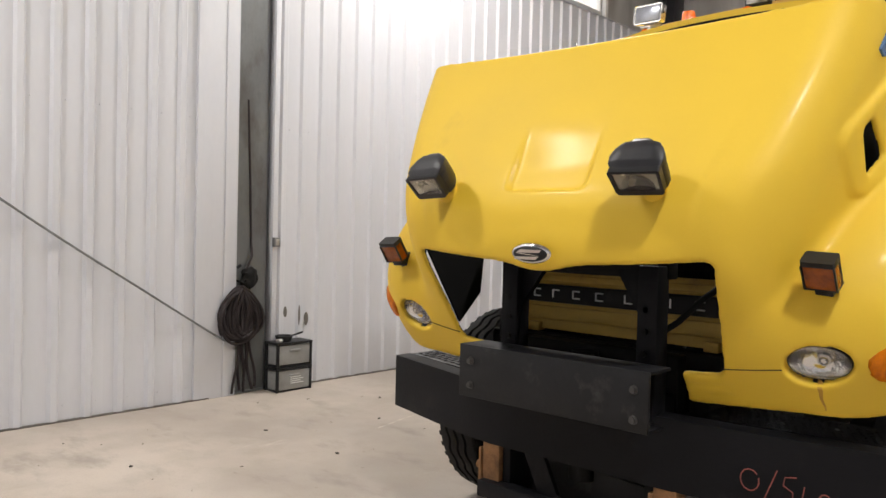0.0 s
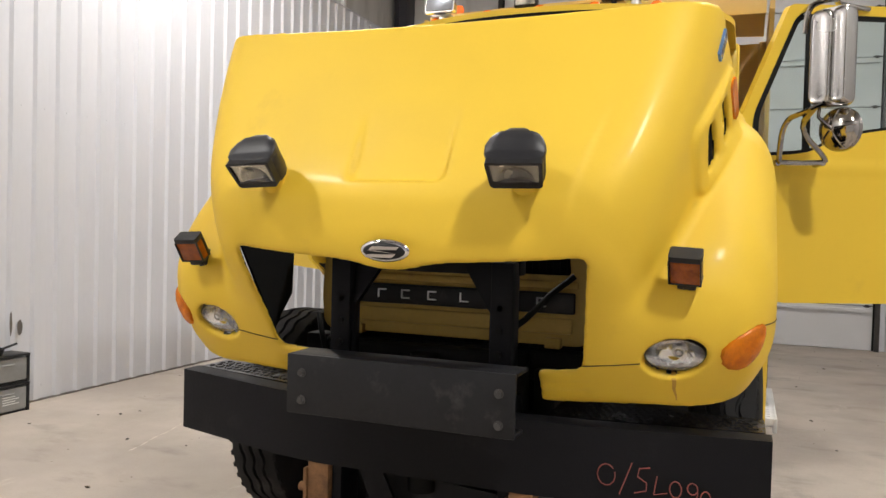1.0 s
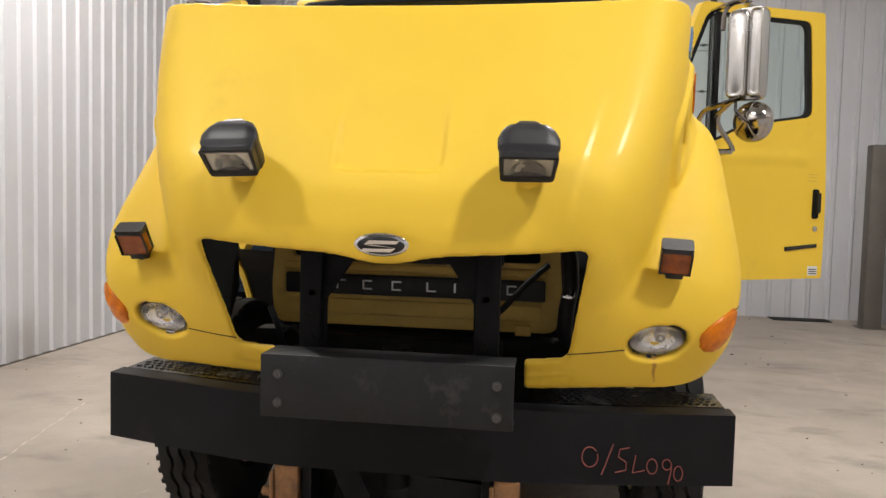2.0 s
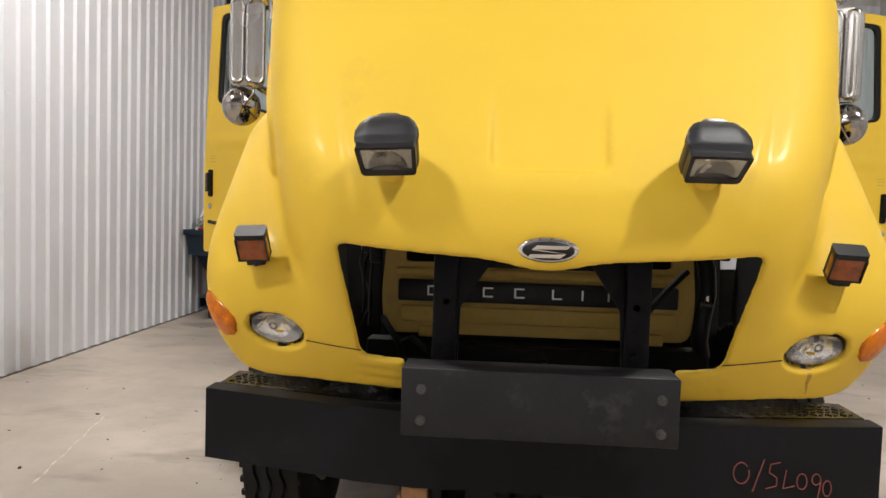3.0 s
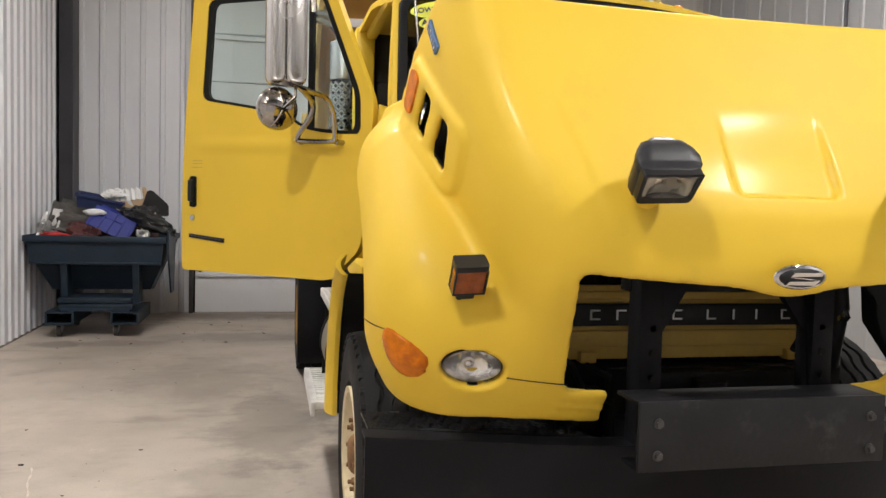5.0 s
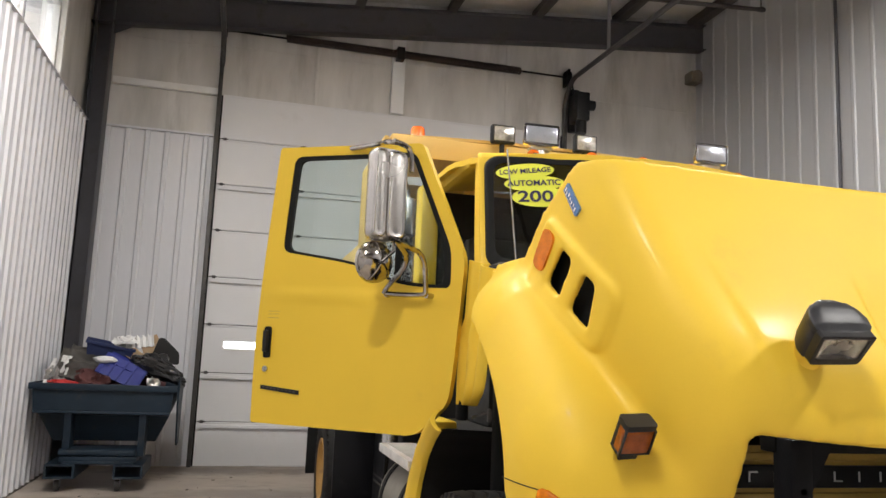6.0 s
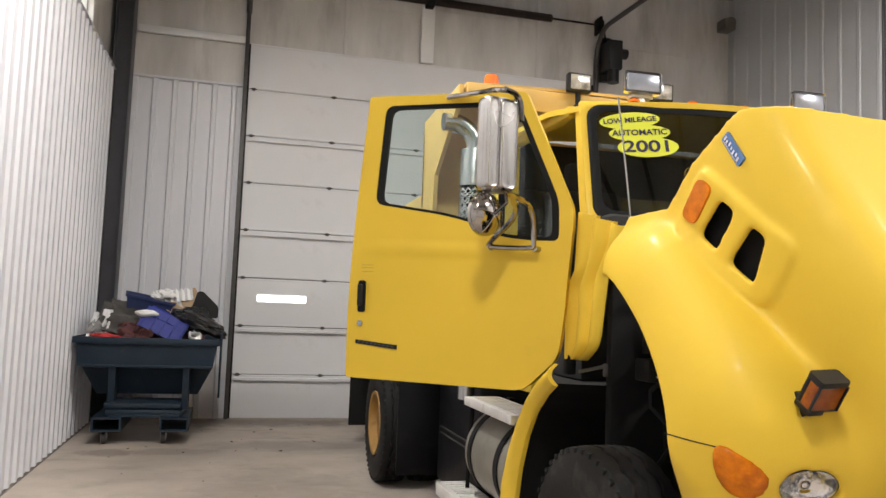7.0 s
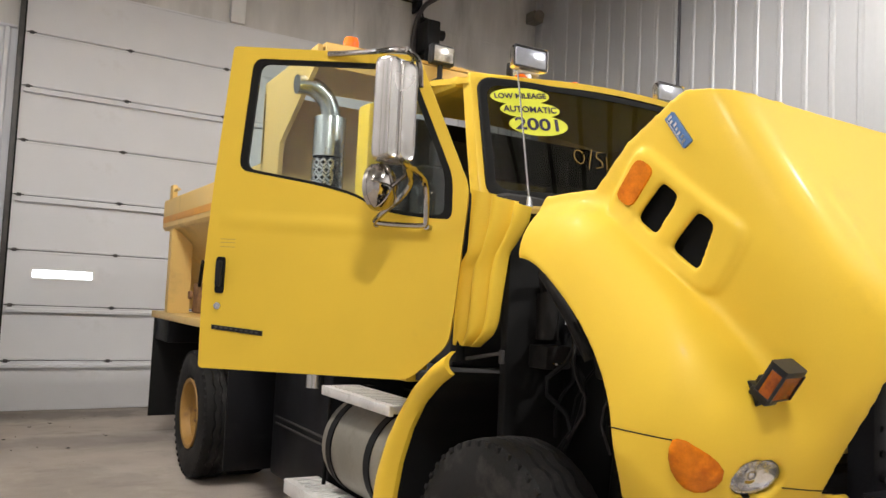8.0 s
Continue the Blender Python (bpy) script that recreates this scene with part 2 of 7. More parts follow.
RUST_RUN = surface("rust_run", (0.50, 0.27, 0.035), 0.6, 0, 0.3, 30, 90, 0.05)
RIM = surface("cream_rim_paint", (0.62, 0.52, 0.33), 0.5, 0, 0.12, 8, 90, 0.06, (0.28, 0.14, 0.05), 0.25, 10)
RIM_REAR = surface("rusty_yellow_rim", (0.32, 0.175, 0.038), 0.6, 0.1, 0.2, 8, 90, 0.08, (0.16, 0.08, 0.03), 0.4, 9)
AMBER = surface("amber_lens", (0.62, 0.17, 0.004), 0.22, 0, 0.3, 26, 140, 0.12, (0.36, 0.07, 0.003), 0.45, 12, 0.0, spec=0.25)
AMBER_DARK = surface("dark_amber_lens", (0.27, 0.062, 0.005), 0.15, 0, 0.3, 30, 140, 0.15, (0.10, 0.02, 0.003), 0.4, 22, 0.0)
ORANGE = surface("orange_lens", (0.85, 0.16, 0.01), 0.22, 0, 0.05, 20, 100, 0.02, None, 0, 1, 0.5)
REFLECTOR = surface("lamp_reflector", (0.86, 0.86, 0.86), 0.16, 1.0, 0.10, 14, 45, 0.5, (0.40, 0.40, 0.40), 0.2, 16)
HAZY = glass_material("hazy_lamp_glass", (0.95, 0.95, 0.94), 0.02, 0.985)
LENS = surface("headlight_lens", (0.56, 0.55, 0.53), 0.16, 0.5, 0.5, 14, 90, 0.15, (0.16, 0.155, 0.15), 0.5, 12, 0.8)
LAMP_LENS = surface("work_lamp_lens", (0.60, 0.56, 0.44), 0.26, 0.7, 0.2, 16, 90, 0.08, (0.16, 0.14, 0.09), 0.25, 14)
VINYL_COVER = surface("black_vinyl_cover", (0.016, 0.016, 0.019), 0.42, 0, 0.2, 18, 160, 0.06, (0.06, 0.06, 0.065), 0.2, 14, spec=0.4)
SILVER = surface("silver_lettering", (0.62, 0.62, 0.62), 0.3, 0.8, 0.05, 20, 80, 0.0)
INTERIOR = surface("dark_cab_interior", (0.035, 0.034, 0.034), 0.7, 0, 0.2, 6, 90, 0.1, spec=0.2)
SEAT_CLOTH = surface("grey_seat_cloth", (0.06, 0.06, 0.062), 0.9, 0, 0.2, 9, 300, 0.2, spec=0.15)
GLASS = glass_material("cab_glass", (0.72, 0.84, 0.82))
SCREEN = glass_material("windshield_glass", (0.27, 0.31, 0.29))
CLEAR = glass_material("window_glass", (0.95, 0.97, 0.98))
WHITE_PANEL = surface("white_liner_panel", (0.61, 0.615, 0.652), 0.42, 0.0, 0.06, 1.4, 30, 0.015, (0.42, 0.40, 0.37), 0.16, 1.2, 0, 0.08, (1, 1, 0.35))
GREY_PANEL = surface("galvanised_panel", (0.46, 0.465, 0.48), 0.5, 0.3, 0.08, 1.6, 40, 0.02, (0.36, 0.36, 0.36), 0.2, 1.2, 0, 0.1, (1, 1, 0.3))
VINYL = surface("insulation_vinyl", (0.545, 0.53, 0.51), 0.5, 0, 0.22, 2.6, 7, 0.9, (0.27, 0.255, 0.235), 0.46, 1.5, stretch=(1, 1, 0.22))
CEILING_VINYL = surface("roof_insulation", (0.62, 0.605, 0.585), 0.55, 0, 0.14, 1.4, 6, 0.5, (0.42, 0.405, 0.385), 0.3, 1.0)
COLUMN_PAINT = surface("dark_primer_steel", (0.072, 0.070, 0.080), 0.5, 0.1, 0.2, 3, 50, 0.05, (0.04, 0.035, 0.03), 0.35, 3, spec=0.3)
# lighter copy of COLUMN_PAINT: the west column's brighter light is put into its grey
GREY_COLUMN = surface("grey_column_lit", (0.15, 0.155, 0.155), 0.45, 0.1, 0.2, 3, 50, 0.05, (0.06, 0.045, 0.035), 0.42, 2.2, stretch=(1, 1, 0.5))
PURLIN_PAINT = surface("dark_primer_purlin", (0.058, 0.050, 0.049), 0.55, 0.1, 0.2, 3, 50, 0.05)
DOOR_PANEL = surface("white_door_panel", (0.66, 0.66, 0.675), 0.45, 0, 0.05, 1.5, 120, 0.05, (0.46, 0.43, 0.40), 0.2, 1.6, 0, 0.06)
TRACK = surface("galvanised_track", (0.30, 0.30, 0.31), 0.45, 0.7, 0.15, 8, 60, 0.05)


def concrete(name):
    """Worn workshop concrete: cloudy base, trowel blotches, dark damp and oil stains, painted shade under the truck,
    pale scrapes and fine grain.
    """
    m = bpy.data.materials.new(name)
    m.use_nodes = True
    n, l = m.node_tree.nodes, m.node_tree.links
    b = n["Principled BSDF"]
    tc = n.new("ShaderNodeTexCoord")

    def cloud(scale, detail, rough, stretch=(1, 1, 1), turn=0.0):
        mp = n.new("ShaderNodeMapping")
        mp.inputs["Scale"].default_value = stretch
        mp.inputs["Rotation"].default_value = (0, 0, turn)
        t = n.new("ShaderNodeTexNoise")
        t.inputs["Scale"].default_value, t.inputs["Detail"].default_value, t.inputs["Roughness"].default_value = scale, detail, rough
        l.new(tc.outputs["Object"], mp.inputs["Vector"])
        l.new(mp.outputs["Vector"], t.inputs["Vector"])
        return t.outputs["Fac"]

    def band(value, a, b_, top=1.0):
        r = n.new("ShaderNodeMapRange")
        r.interpolation_type = "SMOOTHSTEP"
        r.inputs["From Min"].default_value, r.inputs["From Max"].default_value, r.inputs["To Max"].default_value = a, b_, top
        l.new(value, r.inputs["Value"])
        return r.outputs[0]

    def over(base, fac, color):
        mix = n.new("ShaderNodeMix")
        mix.data_type = "RGBA"
        l.new(fac, mix.inputs["Factor"])
        if isinstance(base, tuple):
            mix.inputs["A"].default_value = (*base, 1)
        else:
            l.new(base, mix.inputs["A"])
        mix.inputs["B"].default_value = (*color, 1)
        return mix.outputs["Result"]

    col = over((0.478, 0.416, 0.358), band(cloud(0.55, 4, 0.55), 0.35, 0.68), (0.345, 0.298, 0.258))
    col = over(col, band(cloud(2.6, 6, 0.6), 0.42, 0.72, 0.55), (0.33, 0.285, 0.235))
    col = over(col, band(cloud(1.1, 7, 0.62, (1, 2.2, 1), 0.5), 0.53, 0.70, 0.6), (0.22, 0.19, 0.16))
    col = over(col, band(cloud(3.4, 8, 0.7, (1, 0.35, 1), -0.4), 0.62, 0.75, 0.6), (0.56, 0.50, 0.43))
    col = over(col, band(cloud(9, 6, 0.7), 0.64, 0.74, 0.55), (0.16, 0.13, 0.105))
    col = over(col, band(cloud(70, 4, 0.6), 0.5, 0.8, 0.35), (0.25, 0.215, 0.18))
    # damp and oily patches where water drips and tyres stand; the last paints shade under the truck
    ragged = cloud(2.2, 7, 0.65)
    for cx, cy, sx, sy, depth in ((-2.2, 8.95, 1.7, 0.40, 0.7), (-3.1, 6.9, 0.6, 0.22, 0.5), (-1.8, 7.2, 1.2, 0.35, 0.45), (-1.45, 3.5, 0.45, 1.1, 0.5), (-2.1, 5.2, 0.8, 1.0, 0.4), (2.4, 0.6, 0.9, 0.7, 0.3), (-1.7, 2.4, 0.30, 0.55, 0.25), (-3.75, 6.9, 0.35, 0.25, 0.7), (0.0, 2.6, 1.3, 2.4, 0.6)):
        sub = n.new("ShaderNodeVectorMath")
        sub.operation = "SUBTRACT"
        l.new(tc.outputs["Object"], sub.inputs[0])
        sub.inputs[1].default_value = (cx, cy, 0)
        mul = n.new("ShaderNodeVectorMath")
        mul.operation = "MULTIPLY"
        l.new(sub.outputs[0], mul.inputs[0])
        mul.inputs[1].default_value = (1 / sx, 1 / sy, 0)
        far = n.new("ShaderNodeVectorMath")
        far.operation = "LENGTH"
        l.new(mul.outputs[0], far.inputs[0])
        push = n.new("ShaderNodeMath")
        push.operation = "MULTIPLY_ADD"
        l.new(ragged, push.inputs[0])
        push.inputs[1].default_value = 2.4
        l.new(far.outputs["Value"], push.inputs[2])
        col = over(col, band(push.outputs[0], 2.3, 1.7, depth), (0.17, 0.145, 0.125))
    l.new(col, b.inputs["Base Color"])
    l.new(band(cloud(1.4, 5, 0.6), 0.2, 0.8, 0.3), (add := n.new("ShaderNodeMath")).inputs[0])
    add.inputs[1].default_value = 0.48
    l.new(add.outputs[0], b.inputs["Roughness"])
    bp = n.new("ShaderNodeBump")
    bp.inputs["Strength"].default_value, bp.inputs["Distance"].default_value = 0.12, 0.008
    l.new(cloud(45, 6, 0.65), bp.inputs["Height"])
    l.new(bp.outputs["Normal"], b.inputs["Normal"])
    return m


STRIPE = surface("orange_stripe_paint", (0.72, 0.33, 0.05), 0.5, 0, 0.1, 4, 60, 0.02, (0.5, 0.3, 0.12), 0.3, 5)
CONCRETE = concrete("stained_concrete")
HOPPER_BLUE = surface("dark_blue_hopper_paint", (0.015, 0.027, 0.043), 0.5, 0.1, 0.25, 4, 60, 0.06, (0.05, 0.045, 0.04), 0.3, 5, spec=0.3)
WHITE_PAINT = surface("white_frame_paint", (0.72, 0.72, 0.71), 0.45, 0, 0.05, 3, 60, 0.02)
STICKER_YELLOW = surface("sticker_yellow", (0.78, 0.80, 0.06), 0.4, 0, 0.03, 8, 60, 0.0)
STICKER_INK = surface("sticker_ink", (0.02, 0.015, 0.06), 0.5, 0, 0.03, 8, 60, 0.0)
STICKER_BLUE = surface("blue_emblem", (0.11, 0.22, 0.46), 0.3, 0.3, 0.25, 40, 90, 0.0)
CHALK = surface("red_paint_marker", (0.22, 0.058, 0.045), 0.8, 0, 0.3, 40, 200, 0.05)
CHALK_WHITE = surface("pale_scrape", (0.56, 0.50, 0.43), 0.8, 0, 0.25, 30, 120, 0.1)
BROWN = surface("weathered_brown_steel", (0.14, 0.125, 0.11), 0.6, 0.2, 0.2, 4, 60, 0.08, (0.08, 0.06, 0.05), 0.3, 4)
SPRING = surface("oiled_spring", (0.035, 0.022, 0.017), 0.5, 0.4, 0.2, 20, 60, 0.05)
LIGHT_FACE = glow("lamp_face", (1.0, 0.94, 0.86), 6)
GREY_PLASTIC = surface("smoky_drawer_plastic", (0.26, 0.26, 0.255), 0.35, 0, 0.15, 9, 60, 0.03, (0.12, 0.12, 0.12), 0.3, 8)
CABLE = surface("dusty_cable_jacket", (0.026, 0.020, 0.021), 0.6, 0, 0.35, 14, 90, 0.1, (0.06, 0.048, 0.044), 0.3, 9, spec=0.25)
CARD = surface("cardboard", (0.36, 0.25, 0.15), 0.8, 0, 0.1, 9, 90, 0.05)
BLUE_PLASTIC = surface("blue_plastic", (0.008, 0.018, 0.19), 0.6, 0, 0.1, 9, 60, 0.03)
NAVY = surface("navy_plastic", (0.016, 0.026, 0.085), 0.85, 0, 0.2, 9, 90, 0.2)
BLACK_BAG = surface("black_bin_bag", (0.012, 0.012, 0.013), 0.32, 0, 0.2, 9, 40, 0.5)
GREY_CLOTH = surface("grey_felt", (0.075, 0.07, 0.065), 0.9, 0, 0.3, 9, 120, 0.3)
MAROON = surface("maroon_cloth", (0.09, 0.03, 0.03), 0.85, 0, 0.2, 9, 90, 0.2)
WHITE_PAPER = surface("white_paper", (0.7, 0.7, 0.7), 0.7, 0, 0.1, 9, 60, 0.1)
RED_CLOTH = surface("red_cloth", (0.45, 0.03, 0.03), 0.8, 0, 0.2, 9, 90, 0.2)
CRUMB = surface("dry_mud", (0.05, 0.043, 0.036), 0.9, 0, 0.3, 30, 90, 0.3)
SNOW = surface("snowy_yard", (0.7, 0.7, 0.72), 0.8, 0, 0.1, 0.4, 8, 0.1)
DAYLIGHT = glow("bright_overcast", (0.93, 0.96, 1.0), 1.6)
PLATE_STEEL = surface("scuffed_black_plate", (0.0132, 0.0132, 0.0144), 0.5, 0, 0.35, 4, 50, 0.1, (0.075, 0.072, 0.07), 0.34, 6, 0, 0.15, spec=0.25)

# ---- the hall: floor, walls, roof ----
WX, EX, NY, SY = -4.27, 5.2, 9.36, -8.2      # inner faces of the walls
LINER_TOP = 4.55


def structure(name, bm, material, label, sharp=35, category=""):
    return tagged(part(name, bm, material, None, "", sharp), label, category or name.split("_")[0], kind="structure")


bm = bmesh.new()
box(bm, (-60, -60, -0.6), (60, 70, -0.3))
structure("ground", bm, SNOW, "snowy yard outside the hall")

bm = bmesh.new()
box(bm, (-30, 40, -0.3), (30, 40.1, 38))
structure("backdrop", bm, DAYLIGHT, "bright overcast daylight far outside the door")
bm = bmesh.new()
box(bm, (-30.1, -30, -0.3), (-30, 39, 38))
structure("backdrop", bm, DAYLIGHT, "bright overcast daylight far outside the windows")
bm = bmesh.new()
box(bm, (WX - 0.5, SY - 0.4, -0.3), (EX + 0.4, NY + 0.4, -0.0035))
floor = structure("floor", bm, CONCRETE, "stained beige concrete workshop floor with saw-cut joints")
for x0, x1 in ((WX - 0.4, 1.2), (1.2, EX + 0.3)):
    for y0, y1 in ((SY - 0.3, -1.9), (-1.9, 4.22), (4.22, NY + 0.3)):
        bm = bmesh.new()
        box(bm, (x0 + 0.001, y0 + 0.001, -0.003), (x1 - 0.001, y1 - 0.001, 0.0), 0.001, seg=1)
        part("slab", bm, CONCRETE, floor)


def ribbed_panel(width, height, ribs, screws=(), deep=0.026):
    """A ribbed steel sheet in the plane y = 0, ribs towards -y, with its thickness and screw heads."""
    bm = bmesh.new()
    xs, pitch = [(0, 0)], width / ribs
    for i in range(ribs):
        c = (i + 0.5) * pitch
        xs += [(c - 0.042, 0), (c - 0.022, -deep), (c + 0.022, -deep), (c + 0.042, 0)]
    xs.append((width, 0))
    low = [bm.verts.new((x, y, 0)) for x, y in xs]
    top = [bm.verts.new((x, y, height)) for x, y in xs]
    for i in range(len(xs) - 1):
        bm.faces.new((low[i], low[i + 1], top[i + 1], top[i]))
    back = [bm.verts.new((x, 0.004, z)) for x, z in ((0, 0), (width, 0), (width, height), (0, height))]
    bm.faces.new((back[1], back[0], back[3], back[2]))
    for z in screws:
        for i in range(ribs):
            x = (i + 0.5) * pitch + 0.075
            cyl(bm, (x, 0, z), (x, -0.006, z), 0.008, 0.006, 8)
    me = bpy.data.meshes.new("liner_panel")
    bm.to_mesh(me)
    bm.free()
    me.shade_smooth()
    me.set_sharp_from_angle(angle=radians(20))
    return me


def panels(mesh, material, parent, places):
    if not mesh.materials:
        mesh.materials.append(material)
    for m in places:
        ob = new("liner_panel", mesh)
        ob.parent = parent
        ob.matrix_parent_inverse = world_of(parent).inverted()
        ob.matrix_basis = m


# west wall: liner below, insulation and windows above, steel column in a recess
COL0, COL1 = 1.34, 1.71
WIN = [(-6.2, -3.0), (4.0, 7.24)]
WZ0, WZ1 = 4.60, 5.42
bm = bmesh.new()
for y0, y1 in ((SY, COL0), (COL1, NY + 0.3)):
    box(bm, (WX - 0.24, y0, -0.25), (WX - 0.006, y1, LINER_TOP - 0.006))
box(bm, (WX - 0.5, SY, -0.25), (WX - 0.3, NY + 0.3, LINER_TOP + 0.02))
ys = [SY] + [v for w in WIN for v in w] + [NY + 0.3]
for y0, y1 in zip(ys[::2], ys[1::2]):
    box(bm, (WX - 0.5, y0, LINER_TOP + 0.02), (WX - 0.08, y1, 6.9))
for y0, y1 in WIN:
    box(bm, (WX - 0.5, y0, WZ1 + 0.04), (WX - 0.08, y1, 6.9))
wall_west = structure("wall_west", bm, VINYL, "insulated steel wall with white ribbed liner", category="wall")
sheet_w = ribbed_panel(0.99, LINER_TOP, 4, (0.12, 2.38))
n = 11
span = (8.95 - COL1) / n
sheet_w2 = ribbed_panel(span, LINER_TOP, 3, (0.12, 2.38))
panels(sheet_w, WHITE_PANEL, wall_west, [pose(WX, 1.19 - (i + 1) * 0.99, 0, 0, 0, 90) for i in range(9)])
panels(sheet_w2, WHITE_PANEL, wall_west, [pose(WX, COL1 + i * span, 0, 0, 0, 90) for i in range(n)])
bm = bmesh.new()
box(bm, (WX - 0.22, SY, LINER_TOP), (WX + 0.035, NY - 0.4, LINER_TOP + 0.012), 0.003)
structure("trim_liner_cap", bm, WHITE_PANEL, "white steel cap along the liner's top", category="trim")
bm = bmesh.new()
box(bm, (WX - 0.3, COL0 - 0.012, 0), (WX + 0.03, COL0 + 0.0, LINER_TOP), 0.002)
box(bm, (WX - 0.3, COL1, 0), (WX + 0.03, COL1 + 0.012, LINER_TOP), 0.002)
box(bm, (WX + 0.0, COL1 + 0.012, 0), (WX + 0.03, COL1 + 0.05, LINER_TOP), 0.002)
box(bm, (WX + 0.0, 0.95, 0), (WX + 0.03, COL0 - 0.012, LINER_TOP), 0.002)
box(bm, (WX + 0.03, COL0 - 0.13, 0), (WX + 0.04, COL0 - 0.10, LINER_TOP), 0.003)
structure("trim_column_recess", bm, WHITE_PANEL, "white corner flashing beside the steel column", category="trim")
bm = bmesh.new()
box(bm, (WX + 0.004, SY, 0.0), (WX + 0.031, COL0 - 0.25, 0.012))
box(bm, (WX + 0.004, COL1 + 0.05, 0.0), (WX + 0.031, 8.9, 0.012))
structure("baseboard", bm, BROWN, "dirty rust-stained strip along the wall's foot", category="trim")


def steel_column(name, x0, x1, y0, y1, z1, along, paint):
    """A wide-flange column: two flanges and a web."""
    bm = bmesh.new()
    t = 0.014
    if along == "x":
        box(bm, (x0, y0, 0), (x0 + t, y1, z1), 0.002)
        box(bm, (x1 - t, y0, 0), (x1, y1, z1), 0.002)
        box(bm, (x0 + t, (y0 + y1) / 2 - 0.005, 0), (x1 - t, (y0 + y1) / 2 + 0.005, z1))
    else:
        box(bm, (x0, y0, 0), (x1, y0 + t, z1), 0.002)
        box(bm, (x0, y1 - t, 0), (x1, y1, z1), 0.002)
        box(bm, ((x0 + x1) / 2 - 0.005, y0 + t, 0), ((x0 + x1) / 2 + 0.005, y1 - t, z1))
    box(bm, (x0 - 0.03, y0 - 0.03, 0), (x1 + 0.03, y1 + 0.03, 0.02), 0.003)
    return structure(name, bm, paint, "grey steel column of the hall frame", category="column")


# west column takes the lit grey, the corner one the plain dark steel
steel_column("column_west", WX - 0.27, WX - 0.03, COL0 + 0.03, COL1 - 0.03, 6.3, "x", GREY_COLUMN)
steel_column("column_corner", WX - 0.02, WX + 0.20, 8.98, 9.30, 6.35, "x", COLUMN_PAINT)

# windows high in the west wall
for k, (y0, y1) in enumerate(WIN, 1):
    bm = bmesh.new()
    t = 0.05
    box(bm, (WX - 0.17, y0, WZ0 - 0.03), (WX - 0.03, y1, WZ0 + t), 0.006)
    box(bm, (WX - 0.17, y0, WZ1 - t), (WX - 0.03, y1, WZ1 + 0.04), 0.006)
    win = structure("window_%d" % k, bm, WHITE_PAINT, "high white-framed window with bright daylight", category="window")
    cuts = [y0, y0 + (y1 - y0) / 3, y1 - 1.14, y1]
    for i, y in enumerate(cuts):
        bm = bmesh.new()
        a = max(y0, y - t / 2)
        slim = 0.0 if i in (0, 3) else 0.008
        box(bm, (WX - 0.17 + 4 * slim, min(a, y1 - t) + slim, WZ0 + t), (WX - 0.03 - 6 * slim, min(a, y1 - t) + t - slim, WZ1 - t), 0.006)
        part("window_frame", bm, WHITE_PAINT if i in (0, 3) else TRACK, win)
    for a, b in zip(cuts, cuts[1:]):
        bm = bmesh.new()
        box(bm, (WX - 0.11, a + 0.02, WZ0 + t - 0.01), (WX - 0.102, b - 0.02, WZ1 - t + 0.01))
        pane = part("pane", bm, CLEAR, win)
        pane.visible_shadow = False
    bm = bmesh.new()
    box(bm, (WX - 0.03, y0 - 0.06, WZ0 - 0.04), (WX + 0.03, y0, WZ1 + 0.06), 0.004)
    box(bm, (WX - 0.03, y1, WZ0 - 0.04), (WX + 0.03, y1 + 0.07, WZ1 + 0.06), 0.004)
    box(bm, (WX - 0.03, y0, WZ1 + 0.04), (WX + 0.03, y1, WZ1 + 0.10), 0.004)
    part("window_trim", bm, WHITE_PAINT, win)

# north wall with the overhead door
DX0, DX1, DTOP = -2.58, 2.74, 5.24
bm = bmesh.new()
box(bm, (WX - 0.5, NY, -0.25), (DX0, NY + 0.3, 7.9))
box(bm, (DX1, NY, -0.25), (EX + 0.4, NY + 0.3, 7.9))
box(bm, (DX0, NY, DTOP), (DX1, NY + 0.3, 7.9))
wall_north = structure("wall_north", bm, VINYL, "end wall with quilted insulation above white liner", category="wall")
sheet_n = ribbed_panel(0.785, LINER_TOP + 0.05, 3, (2.38,))
panels(sheet_n, WHITE_PANEL, wall_north, [pose(-4.18 + i * 0.785, NY - 0.008, 0) for i in range(2)])
sheet_n2 = ribbed_panel(0.81, LINER_TOP + 0.05, 3, (2.38,))
panels(sheet_n2, WHITE_PANEL, wall_north, [pose(2.77 + i * 0.81, NY - 0.008, 0) for i in range(3)])
bm = bmesh.new()
box(bm, (-4.1, NY - 0.06, LINER_TOP + 0.05), (DX0 - 0.06, NY - 0.0, LINER_TOP + 0.08), 0.004)
structure("trim_north_cap", bm, WHITE_PANEL, "white cap over the end wall's liner", category="trim")
bm = bmesh.new()
box(bm, (-4.05, NY - 0.07, 5.22), (DX0 - 0.04, NY - 0.004, 5.32), 0.008)
structure("girt", bm, WHITE_PAINT, "insulated girt across the end wall", category="beam")
# quilted seams of the insulation above the door
for x in (-1.22, 0.0, 1.78):
    bm = bmesh.new()
    wide = 0.10 if x == 0.0 else 0.03
    box(bm, (x - wide, NY - (0.07 if x == 0.0 else 0.02), DTOP + 0.02), (x + wide, NY - 0.002, 6.7), 0.008)
    structure("stud", bm, WHITE_PAINT if x == 0.0 else VINYL, "pale stud over the overhead door", category="beam")
bm = bmesh.new()
